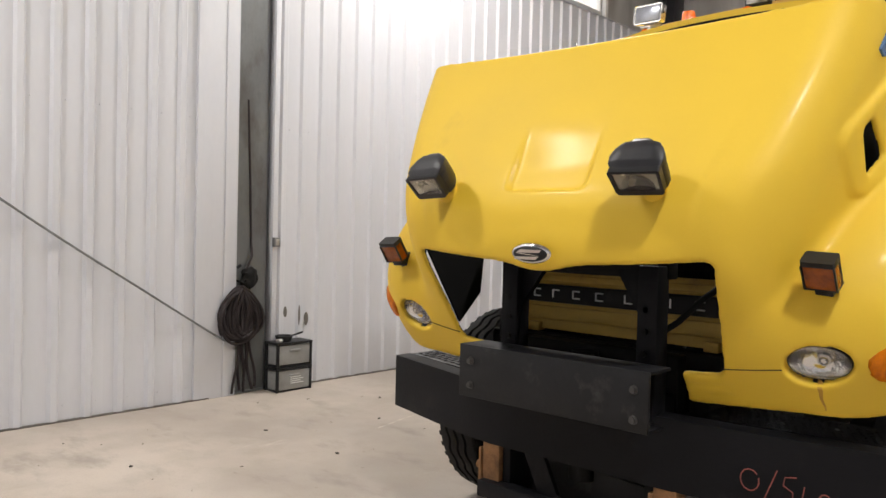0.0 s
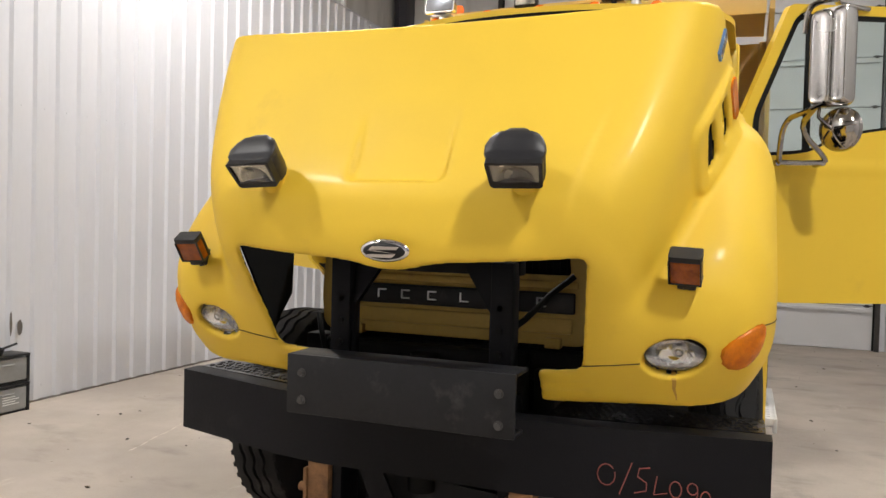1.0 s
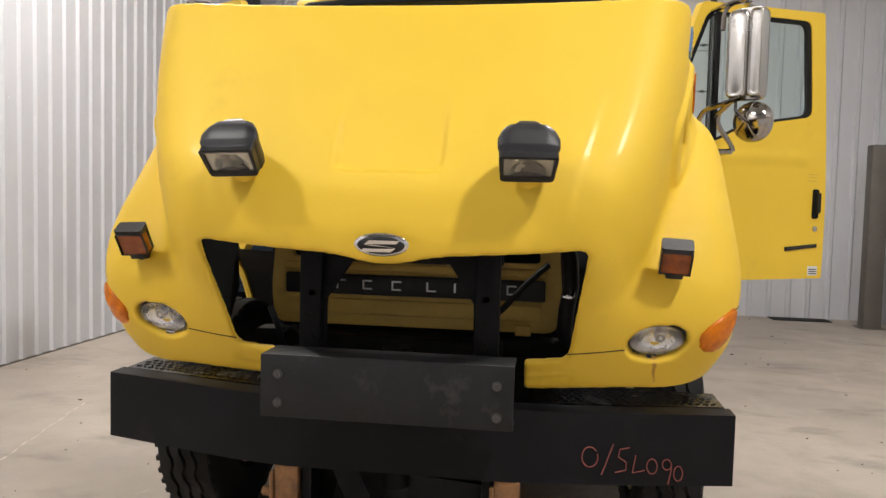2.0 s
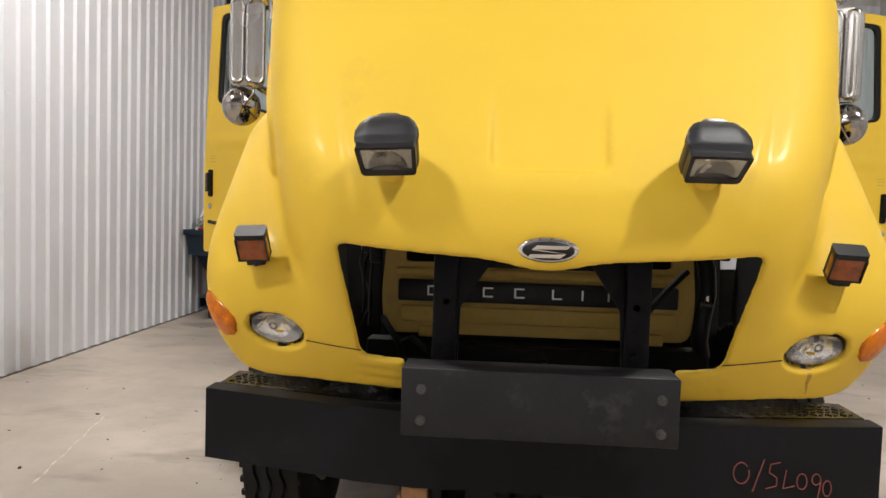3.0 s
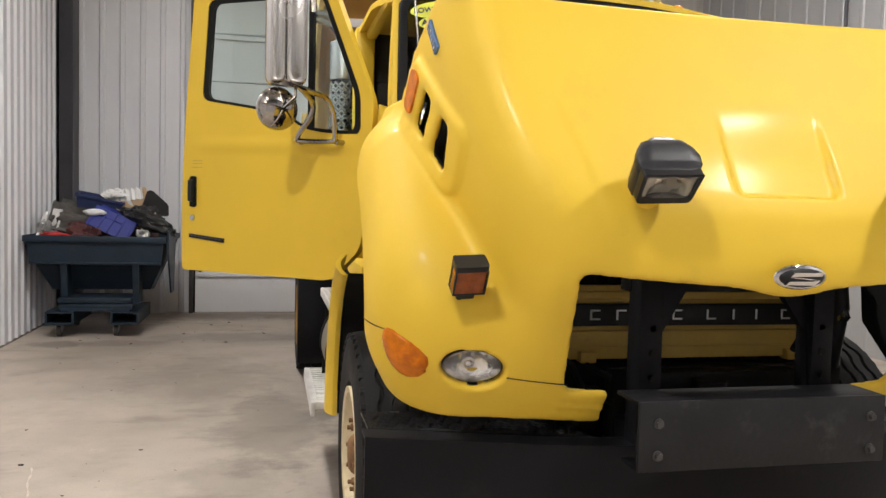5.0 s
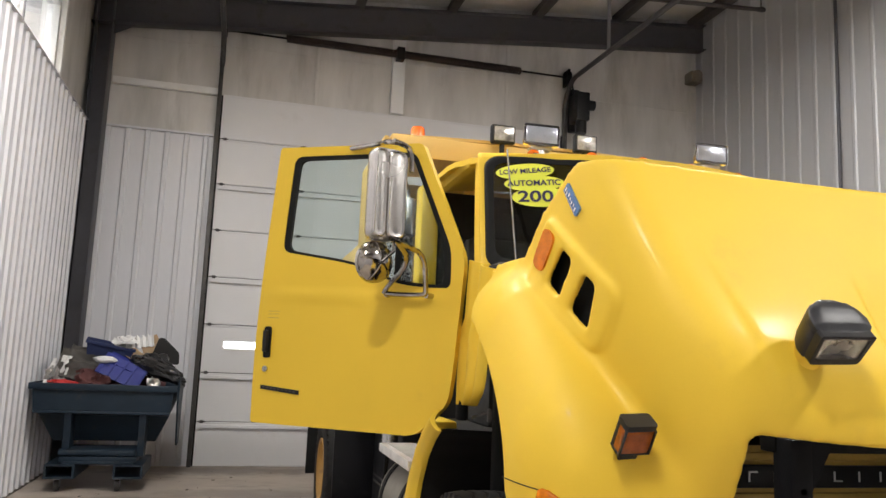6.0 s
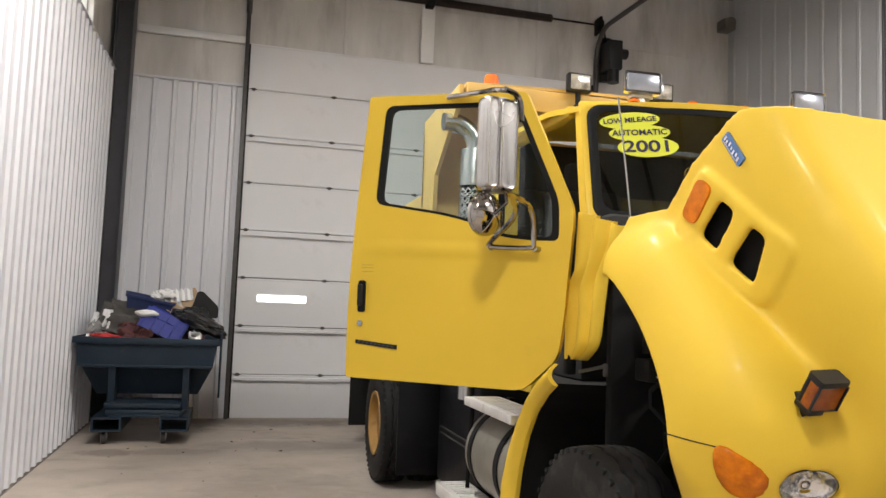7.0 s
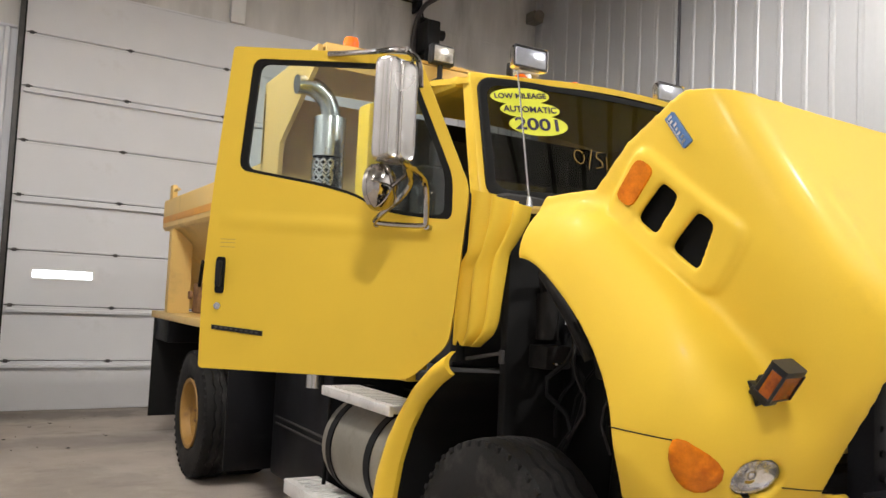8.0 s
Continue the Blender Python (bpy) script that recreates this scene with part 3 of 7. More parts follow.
for x0, x1, z in ((-4.0, -2.65, 5.95), (-2.5, -0.2, 6.0), (0.2, 2.6, 6.1), (2.9, 5.0, 5.9), (2.9, 5.0, 4.8)):
    box(bm, (x0, NY - 0.012, z), (x1, NY - 0.002, z + 0.014), 0.004)
structure("trim_insulation_seams", bm, VINYL, "taped seams of the wall insulation", category="trim")

# the overhead door: eight sections, hinges, tracks, springs
bm = bmesh.new()
box(bm, (DX0 - 0.02, NY - 0.012, 0), (DX0 + 0.05, NY + 0.02, DTOP), 0.003)
box(bm, (DX1 - 0.05, NY - 0.012, 0), (DX1 + 0.02, NY + 0.02, DTOP), 0.003)
JOINTS = [0.60 + 0.665 * i for i in range(7)]
for z in JOINTS:
    box(bm, (DX0 + 0.05, NY + 0.034, z - 0.03), (DX1 - 0.05, NY + 0.05, z + 0.03))
box(bm, (DX0 + 0.05, NY + 0.034, -0.05), (DX1 - 0.05, NY + 0.06, 0.03))
box(bm, (DX0 + 0.05, NY + 0.034, DTOP - 0.03), (DX1 - 0.05, NY + 0.06, DTOP + 0.03))
door_1 = structure("door_1", bm, SEAL, "closed white sectional overhead door with steel tracks", category="door")
SEC = 0.665


def door_section(slot, tall=SEC):
    bm = bmesh.new()
    place = lambda u, v, w: (u, NY + 0.03 - w, v)
    outer = [(DX0 + 0.03, 0.005), (DX1 - 0.03, 0.005), (DX1 - 0.03, tall - 0.005), (DX0 + 0.03, tall - 0.005)]
    hole = [round_poly([(-2.27, 0.340), (-1.595, 0.340), (-1.595, 0.436), (-2.27, 0.436)], 0.02, 3)] if slot else []
    plate(bm, outer, 0.045, place, hole)
    for z in (0.012, tall - 0.034):
        box(bm, (DX0 + 0.03, NY - 0.021, z), (DX1 - 0.03, NY - 0.0152, z + 0.020), 0.002, seg=1)
    me = bpy.data.meshes.new("door_section")
    bmesh.ops.recalc_face_normals(bm, faces=bm.faces)
    bm.to_mesh(me)
    bm.free()
    me.materials.append(DOOR_PANEL)
    return me


plain, slotted, foot_section = door_section(False), door_section(True), door_section(False, 0.60)
for i in range(8):
    ob = new("door_section", foot_section if i == 0 else slotted if i == 2 else plain)
    ob.parent = door_1
    ob.location = (0, 0, 0 if i == 0 else JOINTS[i - 1])
for z in JOINTS[0::2][:3] + [JOINTS[1], JOINTS[3], JOINTS[5]]:
    if z in (JOINTS[2], JOINTS[4]):
        continue
    # folded stiffener under the joint
    bm = bmesh.new()
    plate(bm, [(0.0, 0.0), (0.0, 0.012), (-0.045, 0.014), (-0.045, 0.052), (0.0, 0.056), (0.0, 0.072), (0.003, 0.072), (0.003, 0.0)], DX1 - DX0 - 0.12, lambda u, v, w: (DX0 + 0.06 + w, NY - 0.0215 + u, z - 0.092 + v))
    part("stiffener", bm, DOOR_PANEL, door_1, "folded steel stiffener")
SLOT_Z = JOINTS[1]
bm = bmesh.new()
box(bm, (-2.28, NY + 0.005, SLOT_Z + 0.33), (-1.585, NY + 0.011, SLOT_Z + 0.446))
pane = part("pane", bm, CLEAR, door_1, "narrow clear window slot")
pane.visible_shadow = False
bm = bmesh.new()
place = lambda u, v, w: (u, NY - 0.014 - w, v)
plate(bm, round_poly([(-2.295, SLOT_Z + 0.315), (-1.57, SLOT_Z + 0.315), (-1.57, SLOT_Z + 0.461), (-2.295, SLOT_Z + 0.461)], 0.03, 3), 0.008, place,
      [round_poly([(-2.27, SLOT_Z + 0.34), (-1.595, SLOT_Z + 0.34), (-1.595, SLOT_Z + 0.436), (-2.27, SLOT_Z + 0.436)], 0.02, 3)])
part("slot_frame", bm, WHITE_PAINT, door_1)
hinge_me = None
for i in range(1, 8):
    for x in (DX0 + 0.10, -1.35, -0.1, 1.2, DX1 - 0.10):
        if hinge_me is None:
            bm = bmesh.new()
            box(bm, (-0.024, NY - 0.028, -0.022), (0.024, NY - 0.022, 0.020), 0.003, seg=1)
            cyl(bm, (-0.05, NY - 0.033, 0), (0.05, NY - 0.033, 0), 0.008, n=10)
            hinge_me = bpy.data.meshes.new("hinge")
            bm.to_mesh(hinge_me)
            bm.free()
            hinge_me.materials.append(GREY_METAL)
        ob = new("hinge", hinge_me)
        ob.parent = door_1
        ob.location = (x, 0, JOINTS[i - 1])
for s, x in ((-1, DX0 - 0.02), (1, DX1 + 0.02)):
    bm = bmesh.new()
    box(bm, (x - 0.028, NY - 0.11, 0), (x + 0.028, NY - 0.02, 5.68), 0.004)
    path = [(x, NY - 0.07, 5.66)] + [(x, NY - 0.07 - 0.42 * (1 - math.cos(a)), 5.66 + 0.42 * math.sin(a)) for a in (0.3, 0.6, 0.9, 1.2, 1.5)] + [(x, NY - 4.8, 5.98)]
    tube(bm, path, 0.038, 8)
    part("track", bm, GREY_METAL, door_1, "steel door track")
    bm = bmesh.new()
    cyl(bm, (x - 0.04, NY - 0.14, 6.18), (x + 0.04, NY - 0.14, 6.18), 0.10, n=24)
    box(bm, (x - 0.02, NY - 0.22, 6.05), (x + 0.02, NY, 6.30), 0.004)
    part("cable_drum", bm, BLACK_STEEL, door_1)
bm = bmesh.new()
cyl(bm, (DX0 - 0.45, NY - 0.14, 6.18), (DX1 + 0.1, NY - 0.14, 6.18), 0.016, n=12)
part("shaft", bm, BLACK_STEEL, door_1, "spring shaft over the door")
for x0, x1 in ((-1.72, -0.06), (0.06, 1.95)):
    bm = bmesh.new()
    turns = int((x1 - x0) / 0.022)
    pts = [(x0 + (x1 - x0) * i / (turns * 10), NY - 0.14 + 0.052 * math.cos(i * 0.6283), 6.18 + 0.052 * math.sin(i * 0.6283)) for i in range(turns * 10 + 1)]
    tube(bm, pts, 0.0105, 5)
    part("torsion_spring", bm, SPRING, door_1, "dark brown coiled torsion spring")
bm = bmesh.new()
box(bm, (-0.06, NY - 0.2, 6.08), (0.06, NY - 0.06, 6.28), 0.01)
part("centre_bearing", bm, BLACK_STEEL, door_1)

# the opener beside the track, and wall gear
bm = bmesh.new()
box(bm, (2.80, NY - 0.46, 5.40), (3.02, NY - 0.12, 5.86), 0.02)
cyl(bm, (2.91, NY - 0.36, 5.40), (2.91, NY - 0.36, 5.20), 0.09, n=20)
cyl(bm, (3.02, NY - 0.3, 5.7), (3.16, NY - 0.3, 5.7), 0.08, n=20)
box(bm, (2.84, NY - 0.12, 5.3), (2.98, NY, 6.0), 0.004)
opener = tagged(part("door_opener", bm, BLACK_PLASTIC), "black electric opener beside the overhead door's track", "opener")
bm = bmesh.new()
tube(bm, [(2.86, NY - 0.2, 5.86), (2.80, NY - 0.24, 6.05), (2.78, NY - 0.14, 6.2)], 0.014, 8)
part("chain_guard", bm, BLACK_STEEL, opener)
bm = bmesh.new()
box(bm, (4.96, NY - 0.26, 6.38), (5.17, NY - 0.02, 6.57), 0.02)
cyl(bm, (5.02, NY - 0.27, 6.47), (5.00, NY - 0.36, 6.45), 0.06, 0.09, 16)
tagged(part("wall_horn", bm, BROWN), "brown horn box high in the corner", "alarm")

# east wall: galvanised sheets to the roof
bm = bmesh.new()
box(bm, (EX + 0.006, SY, -0.25), (EX + 0.3, NY + 0.3, 8.2))
wall_east = structure("wall_east", bm, VINYL, "side wall of grey ribbed galvanised sheets", category="wall")
sheet_e = ribbed_panel(1.0, 7.6, 3, (), 0.012)
panels(sheet_e, GREY_PANEL, wall_east, [pose(EX, NY - i * 1.0, 0, 0, 0, -90) for i in range(17)])
bm = bmesh.new()
cyl(bm, (EX - 0.06, 6.05, 0.0), (EX - 0.06, 6.05, 7.3), 0.022, n=10)
tagged(part("conduit", bm, COLUMN_PAINT), "thin dark conduit up the grey side wall", "pipe", kind="structure")
bm = bmesh.new()
box(bm, (WX - 0.5, SY - 0.3, -0.25), (EX + 0.4, SY, 8.2))
structure("wall_south", bm, WHITE_PANEL, "plain white wall closing the hall", category="wall")

# roof: sloping insulation, rafters and purlins
RX0, RZ0, RX1, RZ1 = WX - 0.5, 6.58, EX + 0.4, 7.62
roof_z = lambda x: RZ0 + (RZ1 - RZ0) * (x - RX0) / (RX1 - RX0)
bm = bmesh.new()
vs = [bm.verts.new((x, y, roof_z(x) + dz)) for dz in (0, 0.2) for x, y in ((RX0, SY - 0.3), (RX1, SY - 0.3), (RX1, NY + 0.3), (RX0, NY + 0.3))]
for f in ((0, 3, 2, 1), (4, 5, 6, 7), (0, 1, 5, 4), (1, 2, 6, 5), (2, 3, 7, 6), (3, 0, 4, 7)):
    bm.faces.new([vs[i] for i in f])
structure("ceiling", bm, CEILING_VINYL, "sloping roof lined with pale quilted insulation", category="ceiling")
slope = math.degrees(math.atan2(RZ1 - RZ0, RX1 - RX0))
for y in (NY - 0.22, 1.45, -6.3):
    bm = bmesh.new()
    m = pose(0.45, y, roof_z(0.45) - 0.22, 0, -slope, 0)
    L = 4.9
    box(bm, (-L, -0.10, -0.42), (L, 0.10, -0.405), 0.002, m)
    box(bm, (-L, -0.10, 0.0), (L, 0.10, 0.015), 0.002, m)
    box(bm, (-L, -0.006, -0.405), (L, 0.006, 0.0), 0, m)
    structure("rafter", bm, COLUMN_PAINT, "dark steel rafter under the roof", category="beam")
for i in range(7):
    x = -3.54 + 1.43 * i
    bm = bmesh.new()
    z = roof_z(x)
    box(bm, (x - 0.07, SY, z - 0.22), (x + 0.07, NY, z - 0.2), 0.002)
    box(bm, (x - 0.006, SY, z - 0.2), (x + 0.006, NY, z - 0.002))
    box(bm, (x - 0.07, SY, z - 0.2), (x - 0.055, NY, z - 0.16))
    structure("purlin", bm, PURLIN_PAINT, "dark primed roof purlin", category="beam")
bm = bmesh.new()
tube(bm, [(-3.9, 7.4, 6.256), (5.1, 7.4, 6.902)], 0.032, 10)
for i in range(7):
    x = -3.54 + 1.43 * i
    z = 6.256 + 0.646 * (x + 3.9) / 9.0
    cyl(bm, (x, 7.4, z - 0.04), (x, 7.4, roof_z(x) - 0.2), 0.008, n=6)
    cyl(bm, (x - 0.03, 7.4, z), (x + 0.03, 7.4, z + 0.005), 0.042, n=10)
tagged(part("gas_pipe", bm, PURLIN_PAINT), "dark pipe hung across under the roof", "pipe", kind="structure")
for x in (DX0 - 0.02, DX1 + 0.02):
    bm = bmesh.new()
    for y in (NY - 1.6, NY - 3.4):
        box(bm, (x - 0.02, y - 0.02, 6.02), (x + 0.02, y + 0.02, roof_z(x)), 0.003)
        box(bm, (x - 0.35, y - 0.02, roof_z(x) - 0.24), (x + 0.35, y + 0.02, roof_z(x) - 0.2), 0.003)
    tagged(part("track_hanger", bm, TRACK), "perforated steel hanger of the door track", "bracket", kind="structure")

bm = bmesh.new()
tube(bm, [(-2.95, 7.9, 6.62), (-2.95, 7.9, 6.36), (-2.90, 7.9, 6.33), (-2.2, 7.9, 6.36)], 0.022, 8)
for x in (-2.93, -2.6, -2.25):
    cyl(bm, (x - 0.04, 7.9, 6.335 + 0.03 * (x + 2.9)), (x + 0.04, 7.9, 6.337 + 0.03 * (x + 2.9)), 0.034, n=10)
tagged(part("branch_pipe", bm, PURLIN_PAINT), "short dark branch pipe with elbow under the roof", "pipe", kind="structure")
bm = bmesh.new()
plate(bm, [(-4.1, 5.85), (-4.1, 6.35), (-3.2, 6.36), (-3.35, 6.28)], 0.014, lambda u, v, w: (u, NY - 0.22 + w, v))
structure("knee_brace", bm, COLUMN_PAINT, "dark steel haunch plate between column and rafter", category="beam")

# high-bay fixtures, out of sight over the truck
for k, spot in enumerate(HALL_LAMPS):
    thing = tagged(empty("high_bay_light", spot[0], spot[1], spot[2]), "round aluminium high-bay light hung from the roof", "lamp", "hall lights")
    bm = bmesh.new()
    x, y, z = spot
    lathe(bm, [(0.02, 0.25), (0.0, 0.26), (0.10, 0.22), (0.16, 0.12), (0.30, 0.10), (0.32, 0.02)], Matrix.Translation((x, y, z)) @ Matrix.Rotation(-math.pi / 2, 4, "Y"), 28)
    part("reflector", bm, ALUMINIUM, thing)
    bm = bmesh.new()
    cyl(bm, (x, y, z + 0.03), (x, y, z + 0.04), 0.22, n=28)
    part("lamp_face", bm, LIGHT_FACE, thing)
    bm = bmesh.new()
    cyl(bm, (x, y, z + 0.3), (x, y, roof_z(x) - 0.0), 0.006, n=6)
    part("hanger", bm, TRACK, thing)

# ---- the truck: bonnet tilted forward, both doors open ----
truck = tagged(empty("dump_truck", 0, 1.2, 0), "yellow plow truck with its bonnet tilted forward and both doors open", "truck")
HINGE_Y, HINGE_Z, TILT_DEG = 0.30, 0.85, 40.0
TILTED = pose(0, HINGE_Y, HINGE_Z, TILT_DEG) @ pose(0, -HINGE_Y, -HINGE_Z)   # from the closed bonnet to the tilted one
WHEEL_Y, WHEEL_R = 1.18, 0.525


# the bonnet with both fenders is one moulded shell, shaped as a field
def bonnet_field(X, Y, Z):
    ax = np.abs(X)
    u = np.maximum(Y - 0.45, 0)
    top = (Z - (1.668 + 0.385 * (Y - 0.5)) + 0.012 * (ax / 0.9) ** 2) * 0.93
    front = (0.285 + 0.114 * (Z - 1.05) + 0.058 * (ax / 0.64) ** 2) - Y
    side = ax - (0.79 + 0.44 * u - 0.18 * u * u - 0.10 * (Z - 1.45))
    body = smax(smax(top, front, 0.20), side, 0.16)
    # raised middle between the lamps, shallow panel in its centre
    crease = 0.583 + 0.27 * (Y - 0.45)
    body = body - 0.007 * (1 - ramp(ax, crease - 0.014, crease + 0.010)) * ramp(Y, 0.42, 0.50) * ramp(Z, 1.5, 1.6) * (1 - ramp(Y, 0.62, 0.98))
    px, py = np.abs(X + 0.008) - 0.132 - 0.02 * (Y - 0.55), 0.578 - Y
    panel = np.sqrt(np.maximum(px, 0) ** 2 + np.maximum(py, 0) ** 2) + np.minimum(np.maximum(px, py), 0) - 0.035
    body = body + 0.019 * (1 - ramp(panel, -0.010, 0.006)) * (1 - ramp(Y, 0.62, 0.86))
    # raised frame round the side vents
    pad_u, pad_v = (Y - 1.070), (Z - 1.526)
    qx, qy = np.abs(pad_u - 0.16 * pad_v) - 0.186, np.abs(pad_v) - 0.066
    pad = np.sqrt(np.maximum(qx, 0) ** 2 + np.maximum(qy, 0) ** 2) + np.minimum(np.maximum(qx, qy), 0) - 0.055
    body = body - 0.021 * (1 - ramp(pad, -0.014, 0.007)) * ramp(ax, 0.70, 0.76)
    crest = np.interp(Y, [0.3, 0.5, 0.65, 0.78, 0.90, 1.03, 1.20, 1.30, 1.39, 1.47, 1.54, 1.65], [1.28, 1.345, 1.375, 1.393, 1.405, 1.417, 1.433, 1.42, 1.385, 1.315, 1.25, 1.17])
    f_top = (Z - crest + 0.05 * np.maximum(1.08 - ax, 0)) * 0.92
    f_side = (ax - (1.20 - 0.04 * ramp(Y, 1.2, 1.55) - 0.10 * np.maximum(Z - 1.12, 0) - 0.07 * (1 - ramp(Z, 0.78, 1.0)))) * 0.98
    f_front = (0.332 + 0.13 * (Z - 1.05) + 0.03 * (ax / 0.9) ** 2) - Y
    fender = smax(smax(f_front, f_side, 0.30), f_top, 0.22)
    fender = np.maximum(fender, 0.45 - ax)
    skin = smin(body, fender, 0.045)
    skin = smax(skin, (0.875 - 0.35 * (Y - 0.33)) - Z, 0.05)
    # bowl of the headlight
    bowl = np.sqrt(((ax - 0.893) / 0.097) ** 2 + ((Z - 1.098 + 0.10 * (0.893 - ax)) / 0.068) ** 2)
    skin = skin + 0.052 * (1 - ramp(bowl, 0.92, 1.07)) * (Y < 0.6)
    lip = (1 - ramp(ax, 0.60, 0.63)) * (Y < 0.6)
    skin = skin + 0.007 * lip * (np.exp(-((Z - 0.955) / 0.010) ** 2) + np.exp(-((Z - 0.995) / 0.010) ** 2))
    shell = np.maximum(skin, -(skin + 0.028))
    # open towards the cab and below
    edge = 1.332 + 0.04 * (ax / 0.92) ** 2 - 0.25 * np.maximum(Z - 1.62, 0) - 0.9 * np.maximum(Z - 1.86, 0)
    shell = np.maximum(shell, -np.maximum(edge - Y, crest + 0.03 - 0.9 * np.maximum(1.0 - ax, 0) - Z))
    shell = np.maximum(shell, np.maximum(Y - 1.56, (Y - 1.435 - 0.7 * (Z - 1.06)) * 0.82))
    shell = np.maximum(shell, (0.90 - 0.35 * (Y - 0.33)) - Z)
    # wheel arches
    dy = Y - 1.13
    arch = ((np.abs(dy) / np.where(dy < 0, 0.61, 0.50)) ** 2.43 + (np.abs(Z - 0.55) / 0.588) ** 2.43) ** 0.41 - 1
    shell = smax(shell, -np.maximum(arch * 0.55, 0.5 - ax), 0.012)
    # grille opening and the gap below it
    lid = 1.490 - 0.030 * np.exp(-(X / 0.13) ** 2)
    w = 0.594 + 0.050 * (Z - 1.04) / 0.457
    gx, gz = ax - w + 0.03, np.abs(Z - (lid + 1.046) / 2) - (lid - 1.046) / 2 + 0.03
    hole = np.sqrt(np.maximum(gx, 0) ** 2 + np.maximum(gz, 0) ** 2) + np.minimum(np.maximum(gx, gz), 0) - 0.03
    shell = smax(shell, -np.maximum(hole, Y - 0.80), 0.012)
    notch = np.maximum(ax - 0.445, Z - 1.10)
    shell = np.maximum(shell, -np.maximum(notch, Y - 0.80))
    # slots of the side vents
    for y0, lean, y1 in ((0.905, 0.33, 1.017), (1.083, 0.10, 1.172)):
        mid = (y0 + lean * (Z - 1.457) + y1) / 2
        sx = np.abs(Y - mid) - (y1 - y0 - lean * (Z - 1.457)) / 2 + 0.018
        sz = np.abs(Z - 1.525) - 0.054
        slot = np.sqrt(np.maximum(sx, 0) ** 2 + np.maximum(sz, 0) ** 2) + np.minimum(np.maximum(sx, sz), 0) - 0.018
        shell = smax(shell, -np.maximum(slot, 0.7 - ax), 0.012)
    return shell, skin


def on_skin(origin, way, lift=0.0):
    """The point where a ray from inside leaves the closed bonnet's skin."""
    o, w = np.array(origin, float), np.array(way, float)
    w /= np.linalg.norm(w)
    a, b = 0.0, 1.2
    for _ in range(30):
        c = (a + b) / 2
        p = o + c * w
        if bonnet_field(*[np.array([v]) for v in p])[1][0] < 0:
            a = c
        else:
            b = c
    return Vector(o + (a + lift) * w)


STEP = 0.0082
low = (-1.2875, 0.20, 0.72)
gx, gy, gz = [np.arange(n) * STEP + o for n, o in zip((315, 185, 169), low)]
half = bonnet_field(*np.meshgrid(gx[:158], gy, gz, indexing="ij"))[0]
verts, quads = isosurface(np.concatenate([half, half[156::-1]]), low, STEP)
me = bpy.data.meshes.new("bonnet")
me.from_pydata(verts.tolist(), [], quads.tolist())
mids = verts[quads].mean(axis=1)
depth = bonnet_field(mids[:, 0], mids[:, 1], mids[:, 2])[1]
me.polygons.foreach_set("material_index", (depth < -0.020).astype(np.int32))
me.transform(TILTED)
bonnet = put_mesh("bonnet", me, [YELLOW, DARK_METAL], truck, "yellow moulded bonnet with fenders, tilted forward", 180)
smooth = bonnet.modifiers.new("even", "SMOOTH")
smooth.factor, smooth.iterations = 0.5, 9


def tilted(bm):
    bmesh.ops.transform(bm, verts=bm.verts, matrix=TILTED)
    return bm


def mirrored(bm, s):
    if s > 0:
        bmesh.ops.transform(bm, verts=bm.verts, matrix=Matrix.Diagonal((-1, 1, 1, 1)))
    return bm


def disc_dome(bm, m, rx, rz, bulge, n=28, rings=6):
    """A shallow dome over an ellipse, its top towards local -y."""
    prev = None
    for k in range(rings + 1):
        a = (math.pi / 2) * k / rings
        ring = [bm.verts.new(m @ Vector((rx * math.cos(a) * math.cos(t), -bulge * math.sin(a), rz * math.cos(a) * math.sin(t)))) for t in (2 * math.pi * i / n for i in range(n))] if k < rings else [bm.verts.new(m @ Vector((0, -bulge, 0)))]
        if prev:
            for i in range(n):
                if k < rings:
                    bm.faces.new((prev[i], prev[(i + 1) % n], ring[(i + 1) % n], ring[i]))
                else:
                    bm.faces.new((prev[i], prev[(i + 1) % n], ring[0]))
        prev = ring


def oval_ring(bm, m, steps, n=32):
    """Bands between ellipses given as (y, rx, rz), in the frame m."""
    rings = [[bm.verts.new(m @ Vector((rx * math.cos(t), y, rz * math.sin(t)))) for t in (2 * math.pi * i / n for i in range(n))] for y, rx, rz in steps]
    for a, b in zip(rings, rings[1:]):
        for i in range(n):
            bm.faces.new((a[i], a[(i + 1) % n], b[(i + 1) % n], b[i]))


# emblem on the nose
bm = bmesh.new()
disc_dome(bm, pose(0, 0.347, 1.548, -32), 0.088, 0.038, 0.014)
emblem = part("emblem", tilted(bm), CHROME, bonnet, "oval chrome emblem")
bm = bmesh.new()
disc_dome(bm, pose(0, 0.341, 1.551, -32), 0.076, 0.029, 0.013)
part("emblem_field", tilted(bm), BLACK_PLASTIC, emblem)
bm = bmesh.new()
m = pose(0, 0.341, 1.551, -32) @ Matrix.Diagonal((1.0, 0.85, 1.05, 1))
for pts in ([(-0.050, 0.004), (-0.034, 0.017), (0.062, 0.017), (0.052, 0.007), (-0.020, 0.006)], [(-0.052, 0.003), (-0.022, 0.004), (0.050, -0.004), (0.024, -0.003)], [(0.050, -0.005), (0.034, -0.018), (-0.062, -0.018), (-0.052, -0.008), (0.020, -0.007)]):
    plate(bm, pts, 0.012, lambda u, v, w: m @ Vector((u, -0.020 + w, v)))
part("emblem_mark", tilted(bm), CHROME, emblem)

